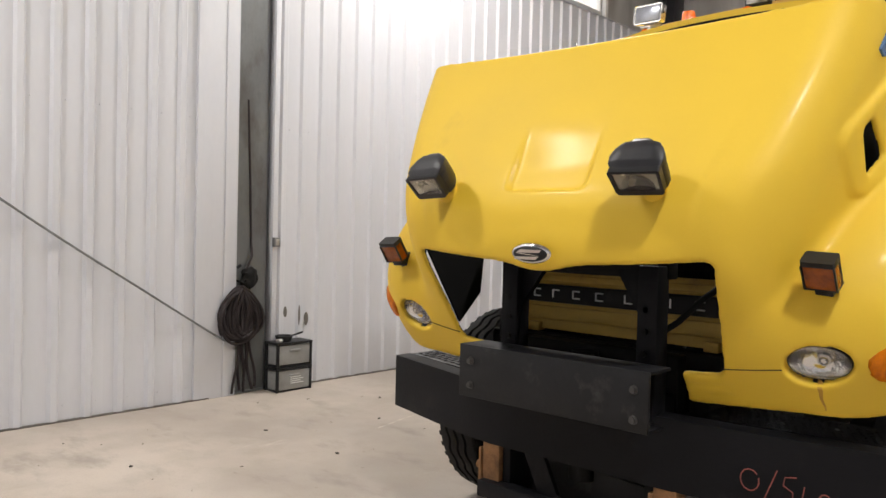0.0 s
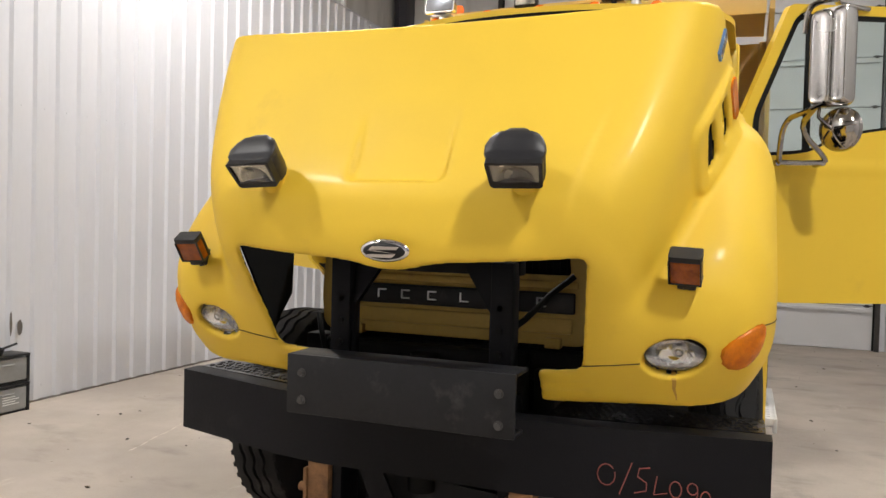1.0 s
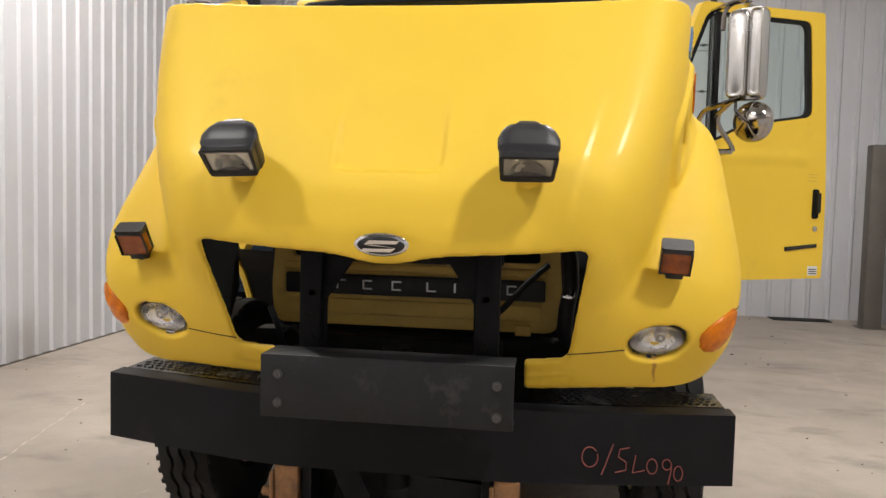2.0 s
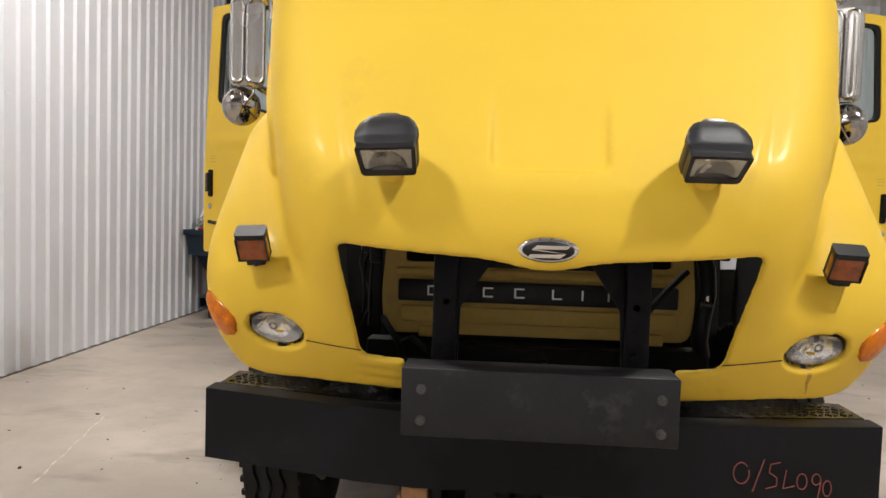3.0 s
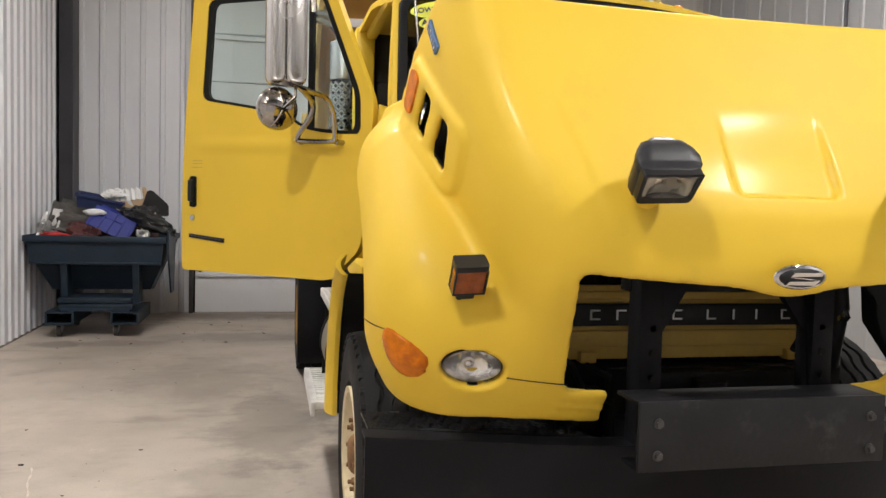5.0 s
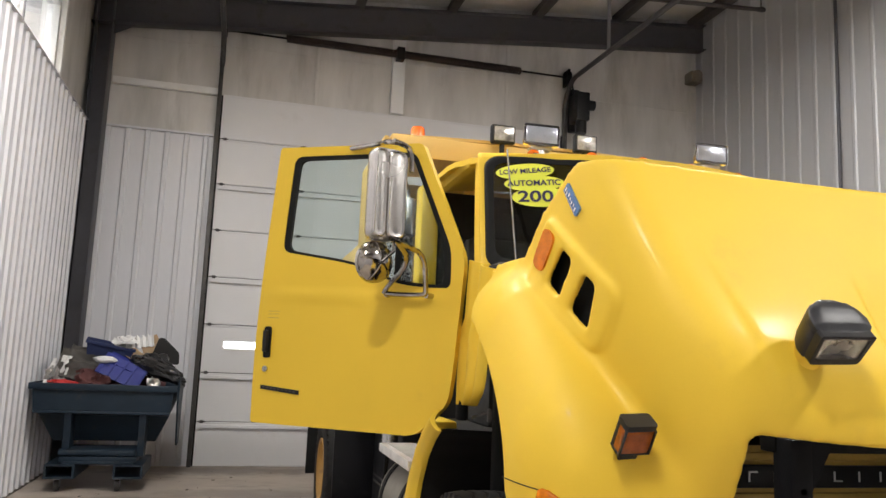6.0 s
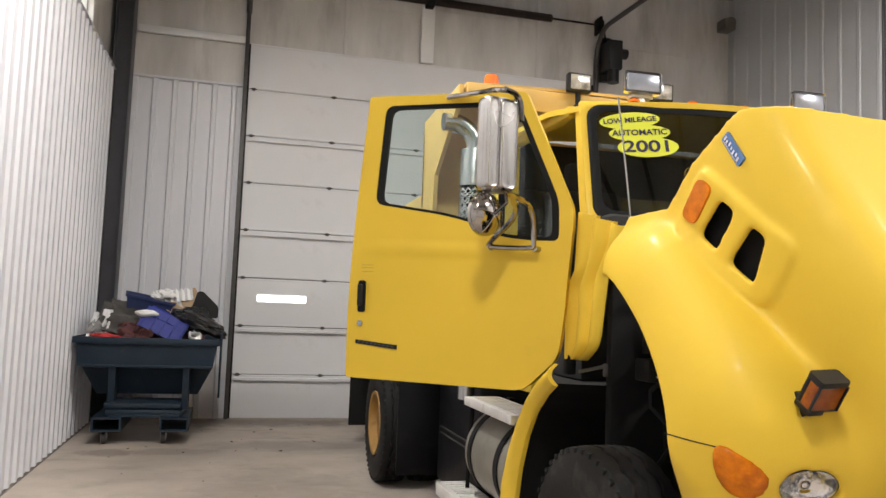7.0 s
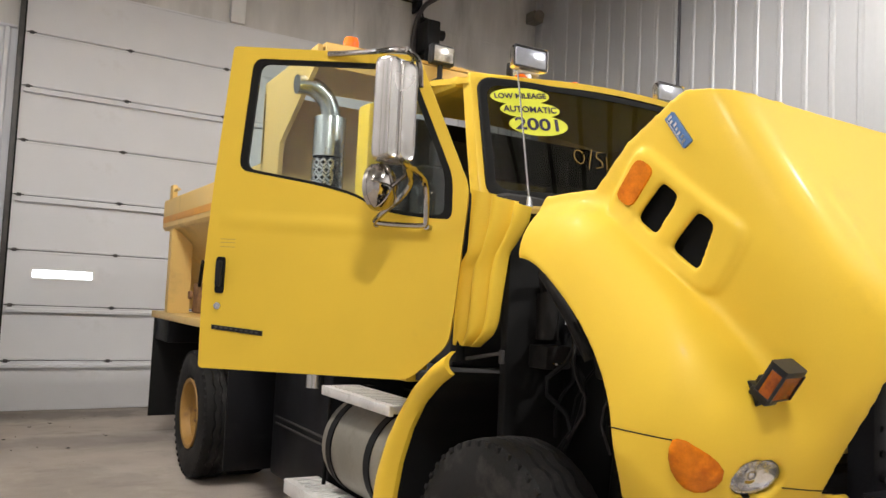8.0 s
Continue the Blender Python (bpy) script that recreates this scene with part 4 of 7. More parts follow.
for s in (-1, 1):
    # headlight at the bottom of its bowl
    seat = on_skin((-0.893, 0.9, 1.098), (0, -1, 0))
    m = pose(-0.893, seat.y - 0.036, 1.098, -8, 0, -7)
    bm = bmesh.new()
    oval_ring(bm, m, [(0.030, 0.098, 0.069), (0.004, 0.098, 0.069), (0.0, 0.096, 0.067), (0.002, 0.092, 0.063), (0.028, 0.090, 0.061)])
    ring = part("headlight", tilted(mirrored(bm, s)), SEAL, bonnet, "oval headlight")
    bm = bmesh.new()
    oval_ring(bm, m, [(0.004, 0.092, 0.063), (0.014, 0.078, 0.055), (0.026, 0.050, 0.040), (0.032, 0.026, 0.026), (0.032, 0.001, 0.001)])
    part("reflector", tilted(mirrored(bm, s)), REFLECTOR, ring, "bright headlight reflector")
    bm = bmesh.new()
    disc_dome(bm, m @ pose(-0.012, 0.024, 0.004), 0.020, 0.020, 0.018, 16, 4)
    part("bulb_cap", tilted(mirrored(bm, s)), CHROME, ring)
    bm = bmesh.new()
    disc_dome(bm, m @ pose(0, 0.001, 0), 0.093, 0.064, 0.016)
    glass = part("lens", tilted(mirrored(bm, s)), HAZY, ring, "clear cloudy headlight lens")
    glass.visible_shadow = False
    # teardrop turn signal round the fender's corner
    bm = bmesh.new()
    leaf = [(29.6, 1.136), (30.6, 1.149), (33.3, 1.158), (38.5, 1.158), (42.3, 1.155), (46.5, 1.145), (50.2, 1.127), (51.8, 1.105), (51.2, 1.075),
            (49.2, 1.048), (45.8, 1.032), (42.0, 1.030), (38.5, 1.040), (35.0, 1.058), (32.0, 1.085), (30.2, 1.113)]

    def on_leaf(a, z, lift):
        return on_skin((-0.75, 0.75, z), (-math.cos(radians(a)), -math.sin(radians(a)), 0), lift)
    rings = [[bm.verts.new(on_leaf(41 + (a - 41) * k, 1.095 + (z - 1.095) * k, lift)) for a, z in leaf]
             for k, lift in ((1.0, -0.01), (1.0, 0.004), (0.94, 0.010), (0.75, 0.016), (0.45, 0.020))]
    for ra, rb in zip(rings, rings[1:]):
        for i in range(len(leaf)):
            bm.faces.new((ra[i], rb[i], rb[(i + 1) % len(leaf)], ra[(i + 1) % len(leaf)]))
    hub = bm.verts.new(on_leaf(41, 1.095, 0.021))
    for i in range(len(leaf)):
        bm.faces.new((rings[-1][i], hub, rings[-1][(i + 1) % len(leaf)]))
    part("turn_signal", tilted(mirrored(bm, s)), AMBER, bonnet, "orange teardrop turn signal")
    # seams from the headlight to the grille and from the turn signal to the arch
    bm = bmesh.new()
    tube(bm, [on_skin((x, 0.9, 1.082 - 0.03 * (x + 0.8)), (0, -1, 0)) for x in (-0.785, -0.76, -0.72, -0.67, -0.62, -0.592)], 0.0022, 6)
    part("seam", tilted(mirrored(bm, s)), SEAL, bonnet)
    bm = bmesh.new()
    tube(bm, [on_leaf(29.6 - 21.6 * t, 1.136 - 0.135 * t ** 1.1, 0.0) for t in (0, 0.2, 0.4, 0.6, 0.8, 1.0)], 0.0022, 6)
    part("seam", tilted(mirrored(bm, s)), SEAL, bonnet)
    # boxed amber marker lamp on a stalk
    m = pose(-0.943 if s < 0 else -0.926, 0.505, 1.395, -6, 0, 4) @ Matrix.Diagonal((0.86, 1.25, 0.94, 1))
    bm = bmesh.new()
    plate(bm, round_poly([(-0.058, -0.032), (0.058, -0.032), (0.058, 0.016), (-0.058, 0.016)], 0.010, 3), 0.020, lambda u, v, w: m @ Vector((u, v, 0.036 + w)))
    box(bm, (-0.056, 0.002, -0.052), (0.056, 0.016, 0.04), 0.006, m)
    for u in (-0.0555, 0.0555):
        box(bm, (u - 0.003, -0.034, -0.054), (u + 0.003, -0.026, 0.038), 0.002, m)
    box(bm, (-0.057, -0.031, -0.057), (0.057, 0.014, -0.049), 0.002, m)
    lamp = part("marker_lamp", tilted(mirrored(bm, s)), BLACK_PLASTIC, bonnet, "boxed black marker lamp with dark amber lens")
    bm = bmesh.new()
    plate(bm, round_poly([(-0.056, -0.030), (0.056, -0.030), (0.056, 0.006), (-0.056, 0.006)], 0.010, 3), 0.090, lambda u, v, w: m @ Vector((u, v, -0.051 + w)))
    part("lens", tilted(mirrored(bm, s)), AMBER_DARK, lamp, "dark amber wrap-round lens")
    bm = bmesh.new()
    box(bm, (-0.036, -0.022, -0.085), (0.030, 0.03, -0.055), 0.006, m)
    box(bm, (-0.02, 0.0, -0.12), (0.03, 0.05, -0.06), 0.006, m)
    box(bm, (-0.02, 0.01, -0.05), (0.02, 0.035, -0.02), 0.006, m)
    part("stalk", tilted(mirrored(bm, s)), BLACK_PLASTIC, lamp)
    # plow lamp in a padded black housing
    lx = -0.469 if s < 0 else -0.448
    m = pose(lx, 0.480, 1.785, 4, -3, 0) if s < 0 else pose(lx, 0.483, 1.783, 9, -4, -5)
    girth = [(-0.006, 0.080, 0.046, -0.056), (0.0, 0.087, 0.054, -0.061), (0.030, 0.088, 0.064, -0.061), (0.058, 0.078, 0.070, -0.056), (0.082, 0.062, 0.070, -0.046), (0.100, 0.044, 0.064, -0.032), (0.112, 0.022, 0.052, -0.016)]

    def section(y, half, top, low, grow=0.0):
        half, top = half + grow, top + grow
        return [m @ Vector((u, y, v)) for u, v in round_poly([(-half * 0.94, low), (half * 0.94, low), (half, top * 0.5), (half * 0.66, top), (-half * 0.66, top), (-half, top * 0.5)], [0.010, 0.010, 0.008, 0.012, 0.012, 0.008], 4)]
    bm = bmesh.new()
    rings = [[bm.verts.new(c) for c in section(*g)] for g in girth]
    for a, b in zip(rings, rings[1:]):
        for i in range(len(a)):
            bm.faces.new((a[i], a[(i + 1) % len(a)], b[(i + 1) % len(a)], b[i]))
    bm.faces.new(rings[0])
    bm.faces.new(rings[-1])
    lamp = part("plow_lamp", tilted(mirrored(bm, s)), VINYL_COVER, bonnet, "rectangular plow lamp in a black padded housing", 50)
    # frame round the recessed lens
    bm = bmesh.new()
    hole = round_poly([(-0.070, -0.038), (0.070, -0.038), (0.074, 0.038), (-0.074, 0.038)], 0.007, 3)
    plate(bm, round_poly([(-0.080, -0.059), (0.080, -0.059), (0.087, 0.046), (-0.087, 0.046)], [0.016, 0.016, 0.01, 0.01], 5), 0.028, lambda u, v, w: m @ Vector((u, -0.034 + w, v)), [hole])
    part("lamp_frame", tilted(mirrored(bm, s)), BLACK_PLASTIC, lamp)
    # bowl of the reflector, flat wings beside it
    bm = bmesh.new()

    def bowl(u, v):
        x, z = -0.076 + 0.152 * u, -0.040 + 0.080 * v
        q = min(1.0, (x / 0.056) ** 2 + ((z + 0.030) / 0.056) ** 2)
        return m @ Vector((x, -0.009 - 0.017 * q ** 1.5, z))
    grid_sheet(bm, bowl, 36, 20)
    part("reflector", tilted(mirrored(bm, s)), LAMP_LENS, lamp, "yellowed lamp reflector", 60)
    bm = bmesh.new()
    plate(bm, hole, 0.003, lambda u, v, w: m @ Vector((u, -0.028 - w, v)))
    glass = part("lens", tilted(mirrored(bm, s)), HAZY, lamp, "yellowed work-lamp lens")
    glass.visible_shadow = False
    # padded cover over the top, its stitched hem drawn down to the lens
    bm = bmesh.new()

    def hem(u, v):
        y = -0.036 + 0.114 * (1 - v)
        half, top = (float(np.interp(y, [g[0] for g in girth], [g[k] for g in girth])) for k in (1, 2))
        a = math.pi * (1 - u)
        puff = 0.002 + 0.002 * math.sin(math.pi * v) + 0.0015 * math.sin(40 * u + 5 * s) * max(0.0, v - 0.6)
        drop = 0.010 * ramp(y, 0.0, -0.040)
        x = (half + puff) * math.copysign(min(1.0, abs(1.18 * math.cos(a)) ** 0.75), math.cos(a))
        return m @ Vector((x, y, 0.036 + (top + puff - 0.036 - drop) * min(1.0, 1.12 * math.sin(a)) ** 0.8))
    grid_sheet(bm, hem, 32, 12)
    part("padded_cover", tilted(mirrored(bm, s)), VINYL_COVER, lamp, "black padded vinyl cover", 60)
    bm = bmesh.new()
    cyl(bm, (lx, 0.525, 1.745), (lx, 0.545, 1.675), 0.032, 0.048, 16)
    part("foot", tilted(mirrored(bm, s)), YELLOW, lamp)
    # orange side marker, and a dark plate put in for the shade behind the vents
    bm = bmesh.new()
    plate(bm, round_poly([(1.200, 1.468), (1.275, 1.462), (1.290, 1.612), (1.212, 1.616)], 0.032, 5), 0.030, lambda u, v, w: (-1.018 - 0.148 * (u - 1.26) + 0.1 * (v - 1.53) - w, u, v))
    part("side_marker", tilted(mirrored(bm, s)), AMBER, bonnet, "orange side marker lamp")
    bm = bmesh.new()
    plate(bm, [(0.85, 1.40), (1.24, 1.40), (1.24, 1.65), (0.85, 1.65)], 0.01, lambda u, v, w: (-0.89 - 0.23 * (u - 0.89) + 0.1 * (v - 1.5) - w, u, v))
    part("vent_shade_plate", tilted(mirrored(bm, s)), SEAL, bonnet, "dark plate standing for the shade behind the vent slots")
    # dark inner panel beside the radiator
    bm = bmesh.new()
    plate(bm, [(0.405, 1.06), (0.62, 1.04), (0.88, 1.22), (0.86, 1.56), (0.50, 1.55), (0.455, 1.46)], 0.012, lambda u, v, w: (-0.652 - 0.16 * (u - 0.42) - w, u, v))
    part("inner_panel", tilted(mirrored(bm, s)), SEAL, bonnet, "black inner panel of the bonnet")
    # blue emblem under the bonnet's rear edge
    bm = bmesh.new()
    ang = math.atan2(0.034, 0.117)

    def on_badge(u, v, w):
        y, z = 1.238 + u * math.cos(ang) - v * math.sin(ang), 1.754 + u * math.sin(ang) + v * math.cos(ang)
        return (-0.990 - 0.15 * (y - 1.25) + 0.10 * (z - 1.75) - w, y, z)
    plate(bm, round_poly([(-0.064, -0.018), (0.060, -0.018), (0.064, 0.018), (-0.060, 0.018)], 0.006, 3), 0.014, on_badge)
    badge = part("badge", tilted(mirrored(bm, s)), STICKER_BLUE, bonnet, "small blue and chrome badge")
    bm = bmesh.new()
    for u, v, h in ((-0.046, -0.004, 0.018), (-0.030, 0.002, 0.012), (-0.014, -0.002, 0.014), (0.002, 0.0, 0.010), (0.018, 0.003, 0.014), (0.034, -0.003, 0.012), (0.048, 0.001, 0.016)):
        plate(bm, [(u - 0.005, v - h / 2), (u + 0.003, v - h / 2), (u + 0.006, v + h / 2), (u - 0.002, v + h / 2)], 0.004, lambda a, b, w: on_badge(a, b, 0.013 + w))
    plate(bm, [(-0.056, -0.013), (0.05, -0.013), (0.05, -0.010), (-0.056, -0.010)], 0.004, lambda a, b, w: on_badge(a, b, 0.013 + w))
    part("badge_script", tilted(mirrored(bm, s)), CHROME, badge, "chrome strokes of the badge")
    # dark liner over the wheel
    bm = bmesh.new()
    box(bm, (-0.60, 0.60, 0.62), (-0.59, 1.75, 1.36))
    part("wheel_liner", mirrored(bm, s), SEAL, truck, "black splash liner")

bm = bmesh.new()
grid_sheet(bm, lambda u, v: on_skin((0.888 + 0.008 * v + (u - 0.5) * (0.016 - 0.012 * v) + 0.002 * math.sin(9 * v), 0.9, 1.030 - 0.10 * v), (0, -1, 0), 0.0012), 3, 10, 0.0008, (0, 1, 0))
part("rust_streak", tilted(bm), RUST_RUN, bonnet, "faint rust run under the headlight")

# ---- front end: bumper, plow mount, grille ----
bm = bmesh.new()
outline = [(-1.20, 0.375), (-0.60, 0.205), (-0.40, 0.175), (0.40, 0.175), (0.60, 0.205), (1.20, 0.375)]


def bumper_strip(bm, z0, z1, d0, d1):
    rows = []
    for x, y in outline:
        sag = 0.026 * max(0.0, x - 0.45) / 0.75
        rows.append([bm.verts.new((x, y + d, z - sag)) for d, z in ((d0, z0), (d0, z1), (d1, z1), (d1, z0))])
    for a, b in zip(rows, rows[1:]):
        for k in range(4):
            bm.faces.new((a[k], a[(k + 1) % 4], b[(k + 1) % 4], b[k]))
    bm.faces.new(rows[0])
    bm.faces.new(rows[-1])


bumper_strip(bm, 0.585, 0.842, 0.0, 0.012)
bumper = part("front_bumper", bm, BLACK_STEEL, truck, "swept black steel channel bumper")
for z in (0.585, 0.83):
    bm = bmesh.new()
    bumper_strip(bm, z, z + 0.012, 0.013, 0.10)
    part("flange", bm, BLACK_STEEL, bumper)
for s in (-1, 1):
    bm = bmesh.new()
    quad = [(s * 1.18, 0.47), (s * 0.46, 0.29), (s * 0.46, 0.62), (s * 1.18, 0.68)]
    low = 0.0 if s < 0 else 0.022
    plate(bm, quad, 0.008, lambda u, v, w: (u, v, 0.835 - low * (abs(u) - 0.4) / 0.75 + w))
    tread = part("tread_plate", bm, TREAD, bumper, "worn diamond tread plate")
    bm = bmesh.new()
    for i in range(24):
        for j in range(7):
            x = 0.48 + 0.029 * i + (0.0145 if j % 2 else 0)
            y = 0.33 + 0.038 * j + 0.25 * (x - 0.46)
            a = 45 if (i + j) % 2 else -45
            if x < 1.16 and y < 0.62:
                box(bm, (-0.011, -0.003, 0), (0.011, 0.003, 0.004), 0, pose(s * x, y, 0.843 - low * (x - 0.4) / 0.75, 0, 0, a))
    tagged(part("tread_pattern", bm, TREAD, tread), kind="stuff")
    bm = bmesh.new()
    box(bm, (s * 1.17 - 0.02, 0.39, 0.60 - low), (s * 1.17 + 0.02, 0.47, 0.825 - low), 0.004)
    part("end_plate", bm, BLACK_STEEL, bumper)
    # side mounts of the plow frame under the bumper
    bm = bmesh.new()
    box(bm, (s * 0.33 - 0.02, 0.20, 0.34), (s * 0.33 + 0.02, 0.42, 0.90), 0.004)
    part("plow_cheek", bm, BLACK_STEEL, truck, "black steel cheek plate of the plow mount")
    bm = bmesh.new()
    box(bm, (s * 0.40 - 0.045, 0.18, 0.40), (s * 0.40 + 0.045, 0.26, 0.59), 0.006)
    box(bm, (s * 0.40 - 0.06, 0.17, 0.40), (s * 0.40 - 0.045, 0.28, 0.56), 0.004)
    cyl(bm, (s * 0.40 - 0.10, 0.22, 0.47), (s * 0.40 + 0.08, 0.22, 0.47), 0.018, n=12)
    part("plow_bracket", bm, RUST, truck, "rusty plow bracket with pin")
    # lifting arms in front of the radiator
    bm = bmesh.new()
    pts = [(s * 0.355, 0.82), (s * 0.275, 0.82), (s * 0.265, 1.20), (s * 0.17, 1.345), (s * 0.17, 1.40), (s * 0.33, 1.40), (s * 0.325, 1.28)]
    plate(bm, pts, 0.03, lambda u, v, w: (u, 0.16 + w + 0.10 * (v - 0.82), v))
    box(bm, (s * 0.315 - 0.04, 0.17, 0.80), (s * 0.315 + 0.04, 0.26, 1.38), 0.006, pose(0, 0, 0))
    arm = part("lift_arm", bm, BLACK_STEEL, truck, "black upright of the plow lift")
    for z in (1.06, 1.14, 1.22):
        bm = bmesh.new()
        cyl(bm, (s * 0.31, 0.13 + 0.1 * (z - 0.82), z), (s * 0.31, 0.17 + 0.1 * (z - 0.82), z), 0.012, n=8)
        part("bolt", bm, DARK_METAL, arm)
bm = bmesh.new()
box(bm, (-0.432, 0.0, 0.815), (0.422, 0.014, 1.028), 0.003)
plow_plate = part("plow_plate", bm, PLATE_STEEL, truck, "scuffed black steel plate across the plow mount")
for z, y1 in ((0.815, 0.11), (1.015, 0.16)):
    bm = bmesh.new()
    box(bm, (-0.432, 0.015, z), (0.422, y1, z + 0.013), 0.003)
    part("flange", bm, BLACK_STEEL, plow_plate)
for x, z in ((-0.37, 0.963), (0.367, 0.962), (0.368, 0.858), (-0.37, 0.865)):
    bm = bmesh.new()
    cyl(bm, (x, -0.004, z), (x, 0.0, z), 0.016, n=16)
    cyl(bm, (x, -0.016, z), (x, -0.004, z), 0.011, n=6)
    part("bolt", bm, GREY_METAL, plow_plate, "dull zinc bolt")
bm = bmesh.new()
box(bm, (-0.44, 0.14, 0.36), (0.44, 0.22, 0.43), 0.006)
box(bm, (-0.44, 0.22, 0.20), (0.44, 0.27, 0.30), 0.006)
part("plow_crossbar", bm, BLACK_STEEL, truck, "black crossbar of the plow mount")
bm = bmesh.new()
cyl(bm, (-0.02, 0.30, 0.50), (-0.02, 0.30, 1.02), 0.055, n=20)
box(bm, (-0.36, 0.24, 1.33), (0.36, 0.32, 1.40), 0.008)
# wide black box stands in for the shade between the mount's legs
box(bm, (-0.36, 0.34, 0.30), (0.36, 0.42, 1.04), 0.01)
part("lift_cylinder", bm, DARK_METAL, truck, "black hydraulic plow lift cylinder with a dark box standing for the shade behind")

# slanting strut from the plate down to the crossbar
bm = bmesh.new()
a, b = Vector((-0.29, 0.20, 0.80)), Vector((-0.10, 0.20, 0.42))
box(bm, (-0.045, -0.012, -0.5), (0.045, 0.012, 0.5), 0.004, Matrix.Translation((a + b) / 2) @ (a - b).to_track_quat("Z", "Y").to_matrix().to_4x4() @ Matrix.Rotation(radians(90), 4, "Z") @ Matrix.Diagonal((1, 1, (a - b).length, 1)))
part("plow_strut", bm, BLACK_STEEL, truck, "black slanting strut of the plow mount")
bm = bmesh.new()
plate(bm, round_poly([(-0.28, 0.36), (0.36, 0.36), (0.36, 0.52), (-0.22, 0.56)], 0.03, 3), 0.012, lambda u, v, w: (u, 0.30 + w, v))
part("skid_panel", bm, PLATE_STEEL, truck, "dusty grey plate behind the plow struts")

# grille frame left standing before the radiator
GY = 0.49
bm = bmesh.new()
outer = round_poly([(-0.56, 1.06), (0.56, 1.06), (0.575, 1.20), (0.555, 1.46), (-0.555, 1.46), (-0.575, 1.20)], 0.05, 4)
holes = [round_poly([(-0.49, 1.325), (0.49, 1.325), (0.48, 1.42), (-0.48, 1.42)], 0.02, 3)]
plate(bm, outer, 0.03, lambda u, v, w: (u, GY + w, v), holes)
box(bm, (-0.50, GY - 0.02, 1.105), (0.50, GY, 1.165), 0.008)
box(bm, (-0.52, GY - 0.012, 1.275), (0.52, GY, 1.305), 0.008)
grille = part("grille", bm, TAN, truck, "dusty yellow grille frame before the radiator")
bm = bmesh.new()
box(bm, (-0.51, GY - 0.026, 1.182), (0.51, GY - 0.004, 1.262), 0.008)
bar = part("name_bar", bm, BLACK_PLASTIC, grille, "black bar with silver lettering shapes")
for i in range(8):
    bm = bmesh.new()
    x = (-0.382, -0.282, -0.178, -0.063, 0.074, 0.168, 0.275, 0.383)[i]
    w = 0.019 if i != 5 else 0.006
    box(bm, (x - w, GY - 0.031, 1.205), (x - w + 0.007, GY - 0.0262, 1.242), 0.001, seg=1)
    if i in (0, 2, 3, 4, 7):
        box(bm, (x - w, GY - 0.031, 1.205), (x + w, GY - 0.0262, 1.211), 0.001, seg=1)
    if i in (0, 1, 2, 3, 7):
        box(bm, (x - w, GY - 0.031, 1.236), (x + w, GY - 0.0262, 1.242), 0.001, seg=1)
    part("letter_bar", bm, SILVER, bar)
for u in (-0.40, 0.43):
    bm = bmesh.new()
    box(bm, (u - 0.03, GY - 0.03, 1.05), (u + 0.03, GY + 0.02, 1.09), 0.005)
    cyl(bm, (u, GY - 0.034, 1.07), (u, GY - 0.028, 1.07), 0.008, n=8)
    part("clip", bm, TAN, grille)
bm = bmesh.new()
box(bm, (-0.55, 0.56, 0.72), (0.55, 0.66, 1.56), 0.01)
radiator = part("radiator", bm, DARK_METAL, truck, "black radiator core")
bm = bmesh.new()
box(bm, (0, 0.552, 0.76), (0.008, 0.5596, 1.52))
fin = part("fin", bm, DARK_METAL, radiator)
fin.location.x = -0.54
for i in range(1, 40):
    ob = new("fin", fin.data)
    ob.parent = radiator
    ob.matrix_parent_inverse = world_of(radiator).inverted()
    ob.location.x = -0.54 + 0.0275 * i
bm = bmesh.new()
for x in (-0.5, 0.5):
    cyl(bm, (x, 0.50, 0.95), (x, 0.55, 1.0), 0.05, n=12)
box(bm, (-0.62, 0.44, 0.93), (0.62, 0.54, 1.04), 0.01)
box(bm, (-0.60, 0.36, 0.62), (0.60, 0.52, 0.80), 0.02)
part("radiator_support", bm, DARK_METAL, truck)
bm = bmesh.new()
hose_pts = [(0.585, 0.47, 1.40), (0.60, 0.45, 1.34), (0.605, 0.44, 1.25), (0.59, 0.44, 1.16), (0.585, 0.45, 1.08), (0.60, 0.47, 1.02)]
tube(bm, hose_pts, 0.030, 14)
hose = part("radiator_hose", bm, BLACK_PLASTIC, truck, "black ribbed hose beside the radiator")
bm = bmesh.new()
disc_dome(bm, pose(0.585, 0.47, 1.405, -80), 0.036, 0.036, 0.022, 16, 4)
part("hose_end", bm, CHROME, hose, "bright hose end")
bm = bmesh.new()
cyl(bm, (0.600, 0.405, 1.215), (0.605, 0.42, 1.235), 0.016, n=10)
cyl(bm, (0.575, 0.412, 1.215), (0.61, 0.412, 1.21), 0.010, n=10)
part("hose_fitting", bm, CHROME, hose)
for pts in ([(0.52, 0.40, 1.33), (0.44, 0.36, 1.26), (0.36, 0.33, 1.17), (0.30, 0.30, 1.12)], [(-0.50, 0.42, 1.02), (-0.44, 0.38, 1.06), (-0.38, 0.32, 1.03)], [(-0.56, 0.44, 1.12), (-0.50, 0.36, 1.06), (-0.47, 0.34, 0.99), (-0.38, 0.3, 0.95)]):
    bm = bmesh.new()
    tube(bm, pts, 0.012, 8)
    part("hydraulic_hose", bm, SEAL, truck, "black hydraulic hose")

